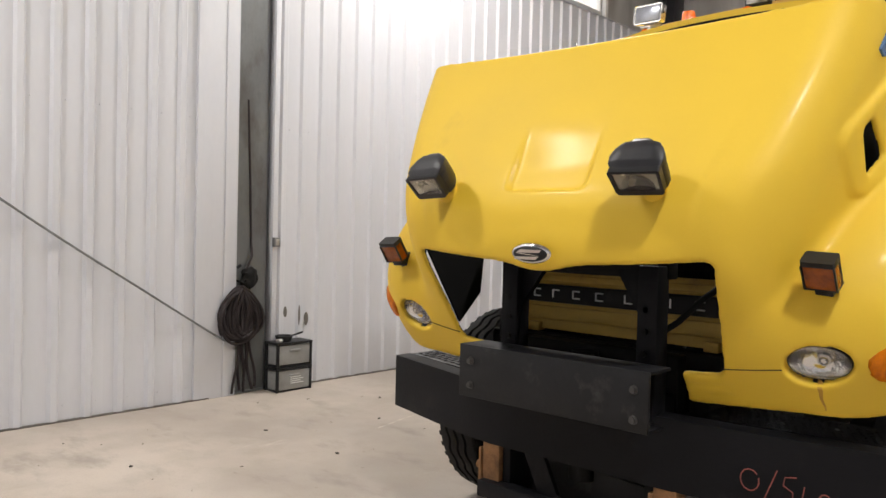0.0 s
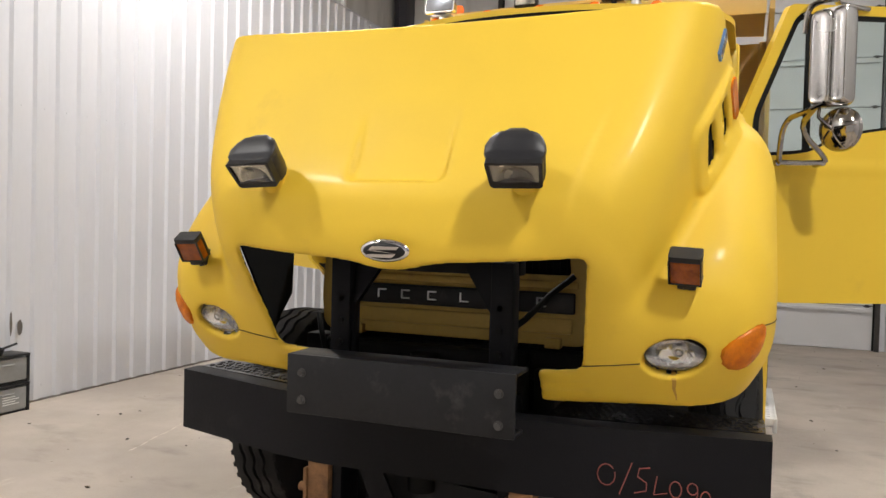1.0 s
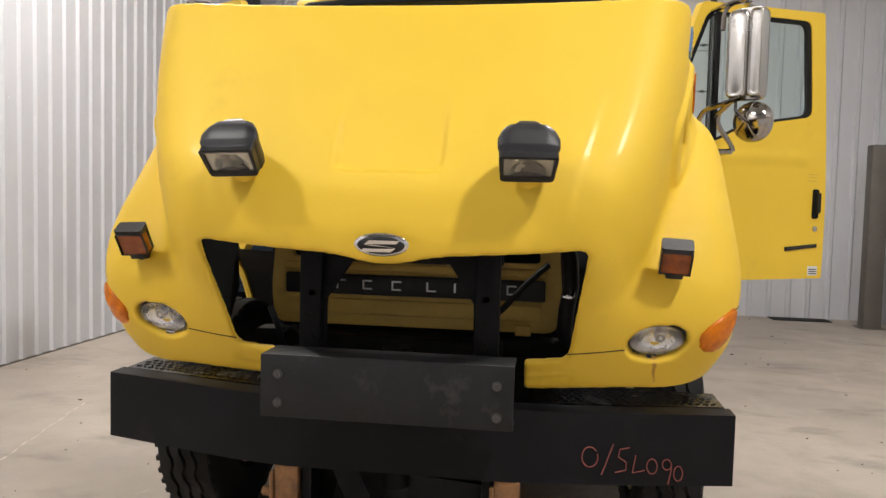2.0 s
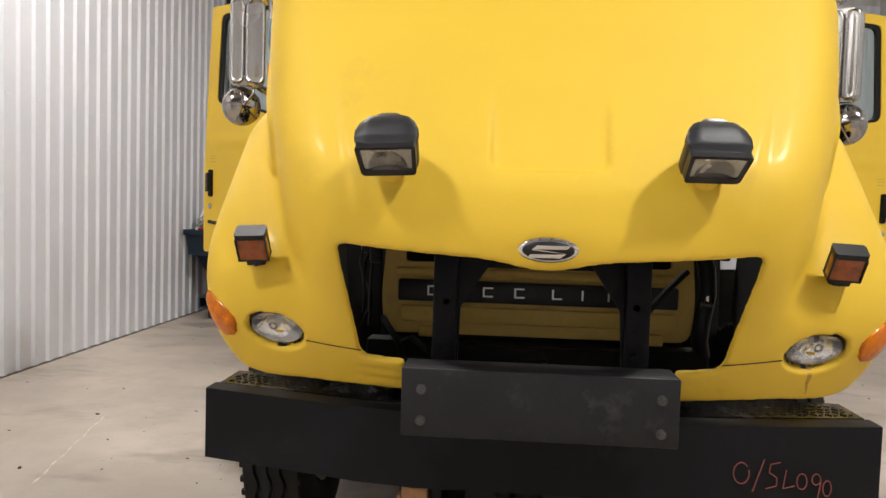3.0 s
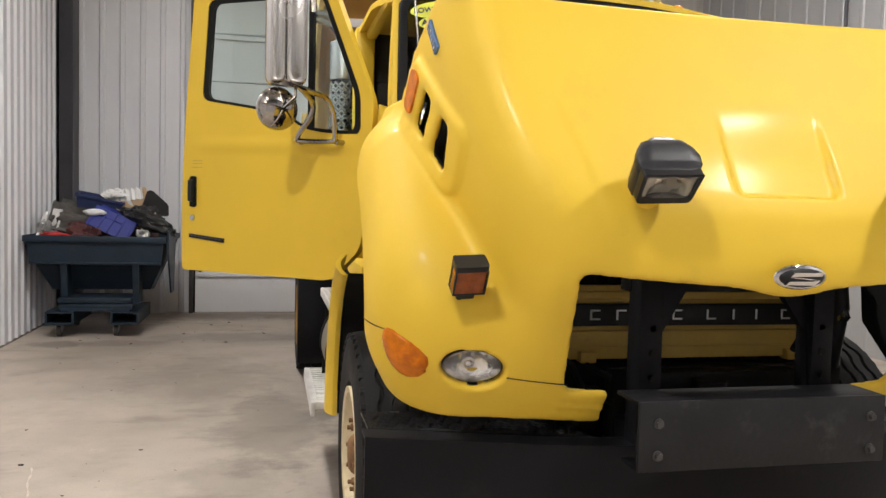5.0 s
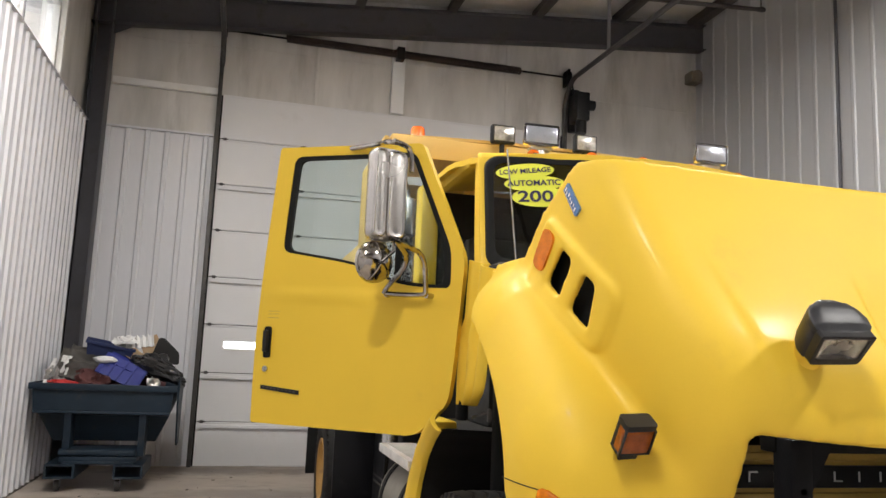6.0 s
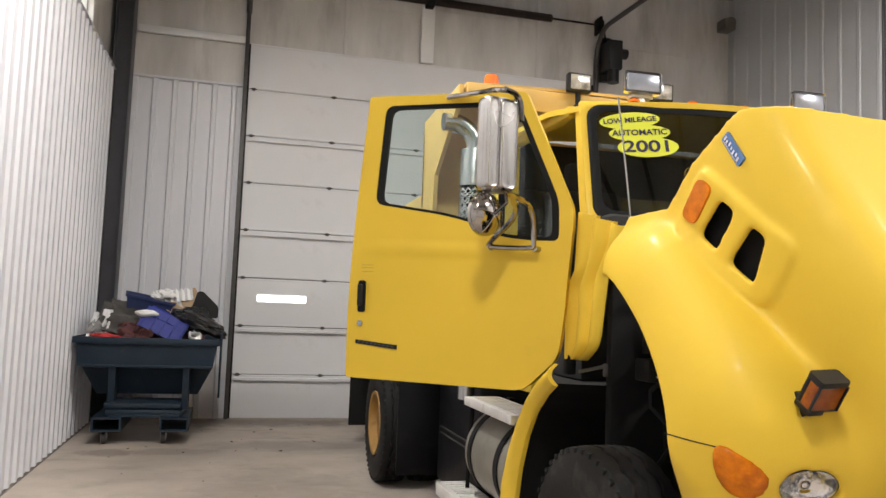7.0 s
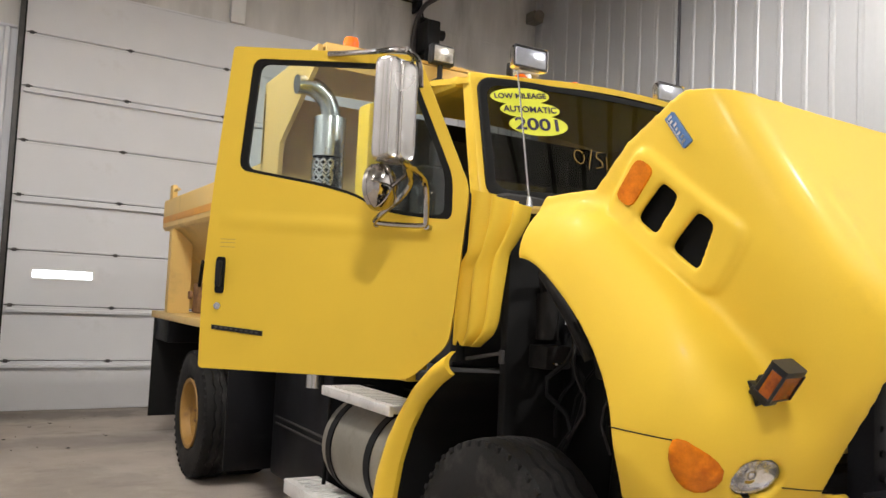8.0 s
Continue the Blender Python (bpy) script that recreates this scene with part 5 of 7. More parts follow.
# ---- chassis, axles, engine ----
bm = bmesh.new()
for s in (-1, 1):
    box(bm, (s * 0.42 - 0.04, 0.40, 0.72), (s * 0.42 + 0.04, 7.3, 0.98), 0.006)
for y in (0.7, 2.6, 4.2, 5.4, 6.6):
    box(bm, (-0.38, y, 0.76), (0.38, y + 0.08, 0.94), 0.004)
part("chassis_frame", bm, DARK_METAL, truck, "black steel frame rails")
bm = bmesh.new()
box(bm, (-0.95, WHEEL_Y - 0.06, 0.44), (0.95, WHEEL_Y + 0.06, 0.56), 0.015)
for s in (-1, 1):
    box(bm, (s * 0.46 - 0.05, WHEEL_Y - 0.75, 0.60), (s * 0.46 + 0.05, WHEEL_Y + 0.75, 0.70), 0.01)
    cyl(bm, (s * 0.62, WHEEL_Y - 0.12, 0.56), (s * 0.60, WHEEL_Y - 0.14, 1.0), 0.04, n=12)
part("front_axle", bm, DARK_METAL, truck, "greasy front axle with leaf springs")
bm = bmesh.new()
box(bm, (-0.32, 0.72, 0.80), (0.32, 1.50, 1.50), 0.05)
cyl(bm, (-0.36, 1.0, 1.30), (-0.36, 1.4, 1.32), 0.09, n=16)
box(bm, (-0.50, 0.9, 1.0), (-0.33, 1.3, 1.25), 0.03)
tube(bm, [(-0.45, 0.8, 1.35), (-0.6, 1.0, 1.45), (-0.62, 1.25, 1.50), (-0.5, 1.42, 1.55)], 0.035, 10)
tube(bm, [(0.45, 0.8, 1.3), (0.6, 1.0, 1.4), (0.6, 1.3, 1.5)], 0.035, 10)
part("engine", bm, DARK_METAL, truck, "dark greasy engine block with hoses")
rng = random.Random(5)
for i in range(7):
    bm = bmesh.new()
    y0, x0 = rng.uniform(1.0, 1.4), rng.uniform(-0.80, -0.66)
    pts = [Vector((x0, y0, rng.uniform(0.95, 1.1)))]
    for k in range(1, 5):
        pts.append(Vector((x0 + rng.uniform(-0.05, 0.08), y0 + rng.uniform(-0.10, 0.10), pts[0].z + 0.14 * k)))
    smooth_pts = [pts[0]]
    for a, b, c in zip(pts, pts[1:], pts[2:]):
        smooth_pts += [(a + 3 * b) / 4, (3 * b + c) / 4]
    tube(bm, smooth_pts + [pts[-1]], rng.uniform(0.006, 0.014), 6)
    part("cable", bm, (SEAL, GREASY, SEAL)[i % 3], truck)
bm = bmesh.new()
cyl(bm, (-0.72, 1.40, 1.42), (-0.72, 1.40, 1.62), 0.05, n=18)
cyl(bm, (-0.72, 1.40, 1.62), (-0.72, 1.40, 1.65), 0.035, n=18)
tube(bm, [(-0.74, 1.40, 1.64), (-0.80, 1.34, 1.70), (-0.84, 1.25, 1.66), (-0.80, 1.16, 1.52), (-0.74, 1.10, 1.36)], 0.022, 10)
box(bm, (-0.80, 1.30, 1.30), (-0.66, 1.44, 1.40), 0.012)
part("fluid_reservoir", bm, GREASY, truck, "dusty grey reservoir and hose at the firewall")
bm = bmesh.new()
box(bm, (-0.70, 0.92, 1.28), (-0.60, 1.12, 1.46), 0.02)
for k in range(4):
    cyl(bm, (-0.70, 0.95 + 0.045 * k, 1.37), (-0.725, 0.95 + 0.045 * k, 1.37), 0.014, n=10)
part("valve_block", bm, GREASY, truck, "dusty valve block on the engine's side")
bm = bmesh.new()
box(bm, (-0.007, -0.14, -0.008), (0.007, 0.14, 0.008), 0.003, pose(-0.95, 1.54, 1.337, -9.7))
box(bm, (-0.96, 1.395, 1.315), (-0.945, 1.42, 1.372), 0.003)
part("support_bracket", bm, GREY_METAL, truck, "dull metal bracket in the wheel house")
bm = bmesh.new()
box(bm, (-0.79, 1.235, 1.324), (-0.77, 1.275, 1.332), 0.002)
part("clip", bm, STAINLESS, truck, "small bright clip")
bm = bmesh.new()
cyl(bm, (-0.76, 1.222, 1.492), (-0.755, 1.236, 1.530), 0.010, n=10)
part("fitting", bm, STAINLESS, truck, "small bright fitting")


# ---- wheels ----
def tyre_mesh(width, r):
    bm = bmesh.new()
    h = width / 2
    prof = [(-h * 0.72, 0.285), (-h * 0.92, 0.31), (-h, 0.37), (-h * 1.0, r - 0.12), (-h * 0.94, r - 0.055), (-h * 0.86, r - 0.018)]
    groove = [-0.055, 0.0, 0.055]
    tops = [(-h * 0.80, r - 0.006)]
    for g in groove:
        tops += [(g - 0.009, r), (g - 0.005, r - 0.016), (g + 0.005, r - 0.016), (g + 0.009, r)]
    prof = prof + tops + [(h * 0.80, r - 0.006)] + [(-x, q) for x, q in reversed(prof)]
    zig = set(range(7, 7 + 12))
    lathe(bm, prof, Matrix.Identity(4), 96, lambda i, k: (0.007 if i % 4 < 2 else -0.007) if k in zig else 0)
    for i in range(48):
        a = 2 * math.pi * i / 48
        for sx in (-1, 1):
            box(bm, (sx * h * 0.80 - 0.018, -0.0125, r - 0.030), (sx * h * 0.80 + 0.009, 0.0125, r - 0.009), 0.002, Matrix.Rotation(a, 4, "X"), 1)
    bmesh.ops.recalc_face_normals(bm, faces=bm.faces)
    me = bpy.data.meshes.new("tyre")
    bm.to_mesh(me)
    bm.free()
    me.shade_smooth()
    me.set_sharp_from_angle(angle=radians(30))
    me.materials.append(RUBBER)
    return me


REAR_Y = 5.42
TYRE = tyre_mesh(0.28, WHEEL_R)


def wheel(x, y, s, rim_paint, steer):
    """A truck wheel; s is the side it faces."""
    t = new("tyre", TYRE)
    t.parent = truck
    t.matrix_parent_inverse = world_of(truck).inverted()
    t.matrix_basis = pose(x, y, WHEEL_R, 7 * (1 + s)) 
    m = pose(x, y, WHEEL_R) @ Matrix.Diagonal((s, 1, 1, 1))
    d = 0.02 if steer else -0.06
    bm = bmesh.new()
    lathe(bm, [(-0.12, 0.28), (-0.10, 0.265), (0.09, 0.265), (0.125, 0.29), (0.135, 0.288), (0.13, 0.262), (0.10, 0.245), (0.06, 0.235), (0.05 + d * 0.2, 0.20), (0.05 + d * 0.8, 0.165), (0.05 + d, 0.12), (0.05 + d, 0.0)], m, 40)
    rim = part("rim", bm, rim_paint, t, "painted steel rim")
    for k in range(5):
        a = 2 * math.pi * k / 5 + 0.3
        bm = bmesh.new()
        p = Vector((0.056 + d * 0.55, 0.205 * math.cos(a), 0.205 * math.sin(a)))
        disc_dome(bm, m @ Matrix.Translation(p) @ Matrix.Rotation(math.pi / 2, 4, "Z") @ Matrix.Rotation(a, 4, "Y"), 0.028, 0.02, 0.006, 16, 3)
        part("hand_hole", bm, SEAL, t)
    bm = bmesh.new()
    lathe(bm, [(0.05 + d, 0.13), (0.07 + d, 0.10), (0.085 + d, 0.085), (0.10 + d, 0.075), (0.11 + d, 0.06), (0.112 + d, 0.0)], m, 24)
    part("hub", bm, RUST, t, "rusty wheel hub")
    for k in range(10):
        a = 2 * math.pi * k / 10
        bm = bmesh.new()
        p = Vector((0.045 + d, 0.142 * math.cos(a), 0.142 * math.sin(a)))
        cyl(bm, m @ p, m @ (p + Vector((0.045, 0, 0))), 0.019, 0.017, 6)
        cyl(bm, m @ (p + Vector((0.045, 0, 0))), m @ (p + Vector((0.062, 0, 0))), 0.010, n=8)
        part("lug_nut", bm, RUST, t)
    t["label"] = "worn truck tyre with zigzag tread"


for s in (-1, 1):
    wheel(s * 1.04, WHEEL_Y, s, RIM, True)
    wheel(s * 1.125, REAR_Y, s, RIM_REAR, False)
    wheel(s * 0.79, REAR_Y, s, RIM_REAR, False)
bm = bmesh.new()
cyl(bm, (-0.7, REAR_Y, WHEEL_R), (0.7, REAR_Y, WHEEL_R), 0.10, n=20)
bmesh.ops.create_uvsphere(bm, u_segments=20, v_segments=12, radius=0.24, matrix=pose(0, REAR_Y, WHEEL_R))
part("rear_axle", bm, DARK_METAL, truck, "rear axle")

# ---- cab ----
FLOOR_Z, CAB_Y1 = 1.22, 2.86


def shield(x, t):
    """The windshield's bowed face: t from its foot (0) to its head (1)."""
    return Vector((x * (0.990 - 0.025 * t), 1.40 + 0.20 * t + (0.20 - 0.03 * t) * (x / 0.92) ** 2, 2.045 + 0.585 * t))


def screen(u, v, lo=-0.93, hi=0.93):
    return shield(lo + (hi - lo) * u, v)


bm = bmesh.new()
grid_sheet(bm, lambda u, v: screen(u, 0.02 + 0.96 * v, -0.92, 0.92), 24, 6, 0.006, (0, 1, 0.3))
windshield = part("windshield", bm, SCREEN, truck, "dark bowed windshield with yellow sale sticker")
windshield.visible_shadow = False


def screen_loop(x1, t0, t1, r, lift):
    """A rounded loop on the windshield's face, half-width x1, from t0 to t1."""
    out, tall = [], 0.62
    for cx, ct, a0 in ((x1 - r, t1 - r / tall, 0), (-x1 + r, t1 - r / tall, 90), (-x1 + r, t0 + r / tall, 180), (x1 - r, t0 + r / tall, 270)):
        arc_pts = [(cx + r * math.cos(radians(a0 + 15 * i)), ct + r / tall * math.sin(radians(a0 + 15 * i))) for i in range(7)]
        if out and abs(arc_pts[0][0] - out[-1][0]) > 0.5:
            x_from, t_from = out[-1]
            out += [(x_from + (arc_pts[0][0] - x_from) * i / 16, t_from) for i in range(1, 16)]
        out += arc_pts
    return [shield(x, t) + Vector((0, -lift, -lift * 0.3)) for x, t in out]


def screen_ring(name, loops, material, parent, label):
    bm = bmesh.new()
    rings = [[bm.verts.new(p) for p in lp] for lp in loops]
    for ra, rb in zip(rings, rings[1:]):
        for i in range(len(ra)):
            bm.faces.new((ra[i], ra[(i + 1) % len(ra)], rb[(i + 1) % len(ra)], rb[i]))
    bmesh.ops.recalc_face_normals(bm, faces=bm.faces)
    return part(name, bm, material, parent, label, 50)


screen_ring("windshield_seal", [screen_loop(0.939, -0.02, 1.02, 0.075, -0.02), screen_loop(0.939, -0.02, 1.02, 0.075, 0.010), screen_loop(0.929, -0.005, 1.005, 0.072, 0.014),
            screen_loop(0.914, 0.015, 0.98, 0.068, 0.012), screen_loop(0.896, 0.06, 0.955, 0.06, 0.007), screen_loop(0.893, 0.065, 0.95, 0.06, 0.0)], SEAL, windshield, "black rubber windshield seal and border")
screen_ring("windshield_frame", [screen_loop(0.965, -0.06, 1.05, 0.02, -0.02), screen_loop(0.965, -0.06, 1.05, 0.02, 0.0), screen_loop(0.944, -0.026, 1.026, 0.08, 0.006), screen_loop(0.936, -0.015, 1.015, 0.075, 0.0)], YELLOW, truck, "yellow frame round the windshield")
bm = bmesh.new()


def roof_skin(u, v):
    x = -1.0 + 2.0 * u
    y = 1.60 + 0.19 * (x / 0.95) ** 2 * (1 - v) + (CAB_Y1 - 1.60) * v - 0.02
    rise = 0.085 * (1 - abs(x) ** 3.2) * min(1, 0.35 + 2.2 * v * (1.25 - v))
    return (x * (0.93 + 0.07 * min(1, v * 3)), y, 2.635 + 0.03 * min(1, 4 * v) + rise)


grid_sheet(bm, roof_skin, 30, 20, -0.03, (0, 0, 1))
part("cab_roof", bm, YELLOW, truck, "yellow cab roof", 50)
for s in (-1, 1):
    # pillars, sill and the folded side of the cowl
    bm = bmesh.new()
    a = [shield(-0.955, t) for t in (-0.30, 0.2, 0.5, 0.75, 1.0)]
    rows = []
    for i, p in enumerate(a):
        t = i / 4
        q = Vector((-0.973 + 0.05 * t, p.y + 0.07 + 0.02 * t, p.z))
        rows.append([p + Vector((0.03, -0.008, 0)), p + Vector((-0.006, 0.004, 0)), q, q + Vector((0.06, 0.02, 0))])
    vs = [[bm.verts.new(c) for c in r] for r in rows]
    for r0, r1 in zip(vs, vs[1:]):
        for k in range(4):
            bm.faces.new((r0[k], r0[(k + 1) % 4], r1[(k + 1) % 4], r1[k]))
    bm.faces.new(vs[0])
    bm.faces.new(vs[-1])
    bmesh.ops.bevel(bm, geom=bm.edges[:], offset=0.008, segments=2, affect="EDGES")
    part("front_pillar", mirrored(bm, s), YELLOW, truck)
    bm = bmesh.new()
    box(bm, (-1.02, 2.70, FLOOR_Z), (-0.90, CAB_Y1, 2.68), 0.025)
    part("rear_pillar", mirrored(bm, s), YELLOW, truck)
    bm = bmesh.new()
    box(bm, (-0.955, 1.88, 2.60), (-0.89, 2.72, 2.66), 0.02)
    part("door_header", mirrored(bm, s), YELLOW, truck)
    bm = bmesh.new()
    box(bm, (-1.03, 2.10, FLOOR_Z - 0.06), (-0.90, CAB_Y1, FLOOR_Z + 0.04), 0.02)
    part("sill", mirrored(bm, s), YELLOW, truck)
    # folded panel between the door and the wheel house
    bm = bmesh.new()

    def fold(u, v):
        z = 1.375 + (1.965 + 0.10 * u - 1.375) * v
        lip = float(np.interp(z, [1.375, 1.41, 1.44, 1.49, 1.65, 1.78, 1.82, 1.90, 2.05], [1.535, 1.475, 1.43, 1.405, 1.38, 1.36, 1.315, 1.245, 1.215]))
        y = lip + (1.66 - 0.075 * ramp(z, 1.70, 1.80) - lip) * u
        flute = abs(math.sin(math.pi * (u * 2.4 + 0.15))) ** 0.7
        return (-0.955 - 0.055 * flute - 0.03 * u + 0.02 * v * v, y, z)
    grid_sheet(bm, fold, 48, 20, 0.012, (1, 0.2, 0))
    part("cowl_side", mirrored(bm, s), YELLOW, truck, "folded yellow cowl side", 60)
    bm = bmesh.new()
    box(bm, (-1.030, 1.64, 1.30), (-0.985, 1.70, 2.06), 0.008)
    part("door_jamb", mirrored(bm, s), SEAL, truck)
    # fixed quarter of the fender behind the wheel
    bm = bmesh.new()

    def band(u, v):
        # from the tip near the cowl down to the step, between the wheel-side edge and the outer edge
        k = [0, 0.15, 0.32, 0.5, 0.66, 0.82, 1.0]
        yi, zi = np.interp(u, k, [1.435, 1.53, 1.65, 1.75, 1.83, 1.876, 1.89]), np.interp(u, k, [1.27, 1.22, 1.13, 1.0, 0.84, 0.675, 0.5])
        yo, zo = np.interp(u, k, [1.425, 1.58, 1.715, 1.835, 1.945, 2.04, 2.085]), np.interp(u, k, [1.365, 1.286, 1.19, 1.065, 0.925, 0.74, 0.5])
        return (-1.165 - 0.055 * math.sin(math.pi * (0.12 + 0.72 * v)), yi + (yo - yi) * v, zi + (zo - zi) * v)
    grid_sheet(bm, band, 30, 10, 0.022, (1, 0, 0))
    part("fender_quarter", mirrored(bm, s), YELLOW, truck, "fixed yellow fender quarter behind the wheel", 40)
    bm = bmesh.new()
    grid_sheet(bm, lambda u, v: (-1.16 + 0.62 * v, band(u, 0)[1] + 0.012, band(u, 0)[2] + 0.008 - 0.02 * v), 20, 4, 0.008, (0, 1, 0))
    part("wheel_liner", mirrored(bm, s), SEAL, truck, "black splash liner behind the wheel")
bm = bmesh.new()
grid_sheet(bm, lambda u, v: shield(-0.95 + 1.9 * u, 0) + Vector((0, 0.01 - 0.22 * (1 - v), -0.022 - 0.045 * (1 - v))), 24, 4, -0.02, (0, 0, 1))
part("cowl", bm, TAN, truck, "dusty yellow cowl under the windshield")
bm = bmesh.new()
box(bm, (-0.92, 1.42, 0.72), (0.92, 1.47, 1.90), 0.01)
part("firewall", bm, SEAL, truck, "black firewall")
bm = bmesh.new()
box(bm, (-0.99, CAB_Y1 - 0.05, FLOOR_Z), (0.99, CAB_Y1, 2.08), 0.01)
box(bm, (-0.99, CAB_Y1 - 0.05, 2.36), (0.99, CAB_Y1, 2.66), 0.01)
for x0, x1 in ((-0.99, -0.42), (0.42, 0.99)):
    box(bm, (x0, CAB_Y1 - 0.05, 2.08), (x1, CAB_Y1, 2.36), 0.004)
box(bm, (-0.97, 1.66, FLOOR_Z - 0.05), (0.97, CAB_Y1, FLOOR_Z), 0.005)
part("cab_shell", bm, INTERIOR, truck, "dark cab floor and rear wall")
bm = bmesh.new()
box(bm, (-0.42, CAB_Y1 - 0.03, 2.08), (0.42, CAB_Y1 - 0.024, 2.36))
p = part("rear_glass", bm, GLASS, truck)
p.visible_shadow = False
bm = bmesh.new()
box(bm, (-0.93, 1.48, 1.72), (0.93, 1.80, 2.06), 0.05)
box(bm, (0.25, 1.62, 2.0), (0.75, 1.86, 2.12), 0.04)
part("dashboard", bm, INTERIOR, truck, "dark dashboard")
bm = bmesh.new()
ring = [Vector((0.5 + 0.22 * math.cos(a), 1.98 + 0.10 * math.sin(a), 2.05 + 0.19 * math.sin(a))) for a in (2 * math.pi * i / 32 for i in range(32))]
tube(bm, ring, 0.016, 8, True)
cyl(bm, (0.5, 1.98, 2.05), (0.5, 1.82, 1.95), 0.03, n=12)
box(bm, (0.30, 1.97, 2.03), (0.70, 1.99, 2.07), 0.006)
part("steering_wheel", bm, BLACK_PLASTIC, truck, "black steering wheel")
for x in (-0.5, 0.5):
    bm = bmesh.new()
    box(bm, (x - 0.26, 2.15, 1.55), (x + 0.26, 2.65, 1.75), 0.06)
    box(bm, (x - 0.25, 2.58, 1.70), (x + 0.25, 2.72, 2.35), 0.06)
    box(bm, (x - 0.13, 2.60, 2.34), (x + 0.13, 2.70, 2.52), 0.04)
    box(bm, (x - 0.2, 2.2, FLOOR_Z), (x + 0.2, 2.6, 1.56), 0.02)
    part("cab_seat", bm, SEAT_CLOTH, truck, "dark grey cab seat")
bm = bmesh.new()
tube(bm, [shield(-0.55, 0.03) + Vector((0, -0.03, 0)), shield(-0.1, 0.10) + Vector((0, -0.025, 0)), shield(0.05, 0.13) + Vector((0, -0.02, 0))], 0.010, 6)
tube(bm, [shield(0.15, 0.03) + Vector((0, -0.03, 0)), shield(0.6, 0.12) + Vector((0, -0.025, 0))], 0.010, 6)
part("wiper", bm, SEAL, windshield, "black wiper arms")
# sale sticker: three yellow ovals with dark lettering
def on_shield(x, t, lift=0.006):
    p = shield(x, t)
    px, pt = shield(x + 0.01, t) - p, shield(x, t + 0.01) - p
    ex, ez = px.normalized(), pt.normalized()
    nn = ex.cross(ez).normalized()
    ez = nn.cross(ex).normalized()
    return Matrix.Translation(p + nn * lift) @ Matrix((ex, ez, nn)).transposed().to_4x4()
for word, x, t, rx, rz, size, tip in (("LOW MILEAGE", -0.735, 0.868, 0.150, 0.046, 0.038, 6), ("AUTOMATIC", -0.693, 0.756, 0.152, 0.045, 0.044, 4), ("2001", -0.660, 0.629, 0.150, 0.056, 0.088, 3)):
    m = on_shield(x, t) @ pose(0, 0, 0, 0, 0, tip)
    bm = bmesh.new()
    cv = [bm.verts.new(m @ Vector((rx * math.cos(a), rz * math.sin(a), 0.001))) for a in (2 * math.pi * i / 40 for i in range(40))]
    bm.faces.new(cv)
    st = part("sticker", bm, STICKER_YELLOW, windshield, "yellow oval sale sticker", fix=False)
    put_mesh("lettering", lettering(word, size, 0.001, m @ pose(0, 0, 0.004) @ Matrix.Diagonal((1.38 if word == "2001" else 1.06, 1, 1, 1))), STICKER_INK, st)
# stock writing in faint paint on the glass and in red on the bumper
def strokes(lines, place, r, material, name, parent, label):
    bm = bmesh.new()
    for line in lines:
        tube(bm, [place(u, v) for u, v in line], r, 5)
    return part(name, bm, material, parent, label)


def arc(cx, cy, rx, ry, a0, a1, n=12):
    return [(cx + rx * math.cos(radians(a0 + (a1 - a0) * i / n)), cy + ry * math.sin(radians(a0 + (a1 - a0) * i / n))) for i in range(n + 1)]


CODE = [arc(0.03, 0.075, 0.03, 0.045, 40, 380), [(0.115, 0.14), (0.075, 0.0)],
        [(0.175, 0.13), (0.14, 0.12), (0.135, 0.085), (0.165, 0.065), (0.165, 0.03), (0.125, 0.015)],
        [(0.20, 0.10), (0.19, 0.02), (0.235, 0.035)],
        arc(0.262, 0.055, 0.020, 0.034, 90, 450), arc(0.318, 0.068, 0.017, 0.024, 0, 360) + [(0.335, 0.045), (0.325, -0.02)],
        arc(0.362, 0.032, 0.017, 0.034, 80, 440)]
strokes(CODE, lambda u, v: (0.655 + u * 0.95 - 0.0, 0.216 + 0.285 * (0.655 + u * 0.95 - 0.655) - 0.0005, 0.622 + v * 0.80 - 0.10 * u), 0.0022, CHALK, "marker_writing", bumper, "red marker writing on the bumper")
strokes(CODE, lambda u, v: on_shield(-0.50 + u * 0.9, 0.30 + v * 1.3 - 0.05 * u, 0.004).translation, 0.0018, TAN, "glass_writing", windshield, "faint writing on the glass")
# antenna
bm = bmesh.new()
cyl(bm, (-0.842, 1.405, 1.985), (-0.842, 1.408, 2.035), 0.018, 0.010, 12)
tube(bm, [(-0.842, 1.408, 2.03), (-0.861, 1.436, 2.29), (-0.884, 1.472, 2.60)], 0.0042, 6)
part("antenna", bm, STAINLESS, truck, "thin whip antenna")
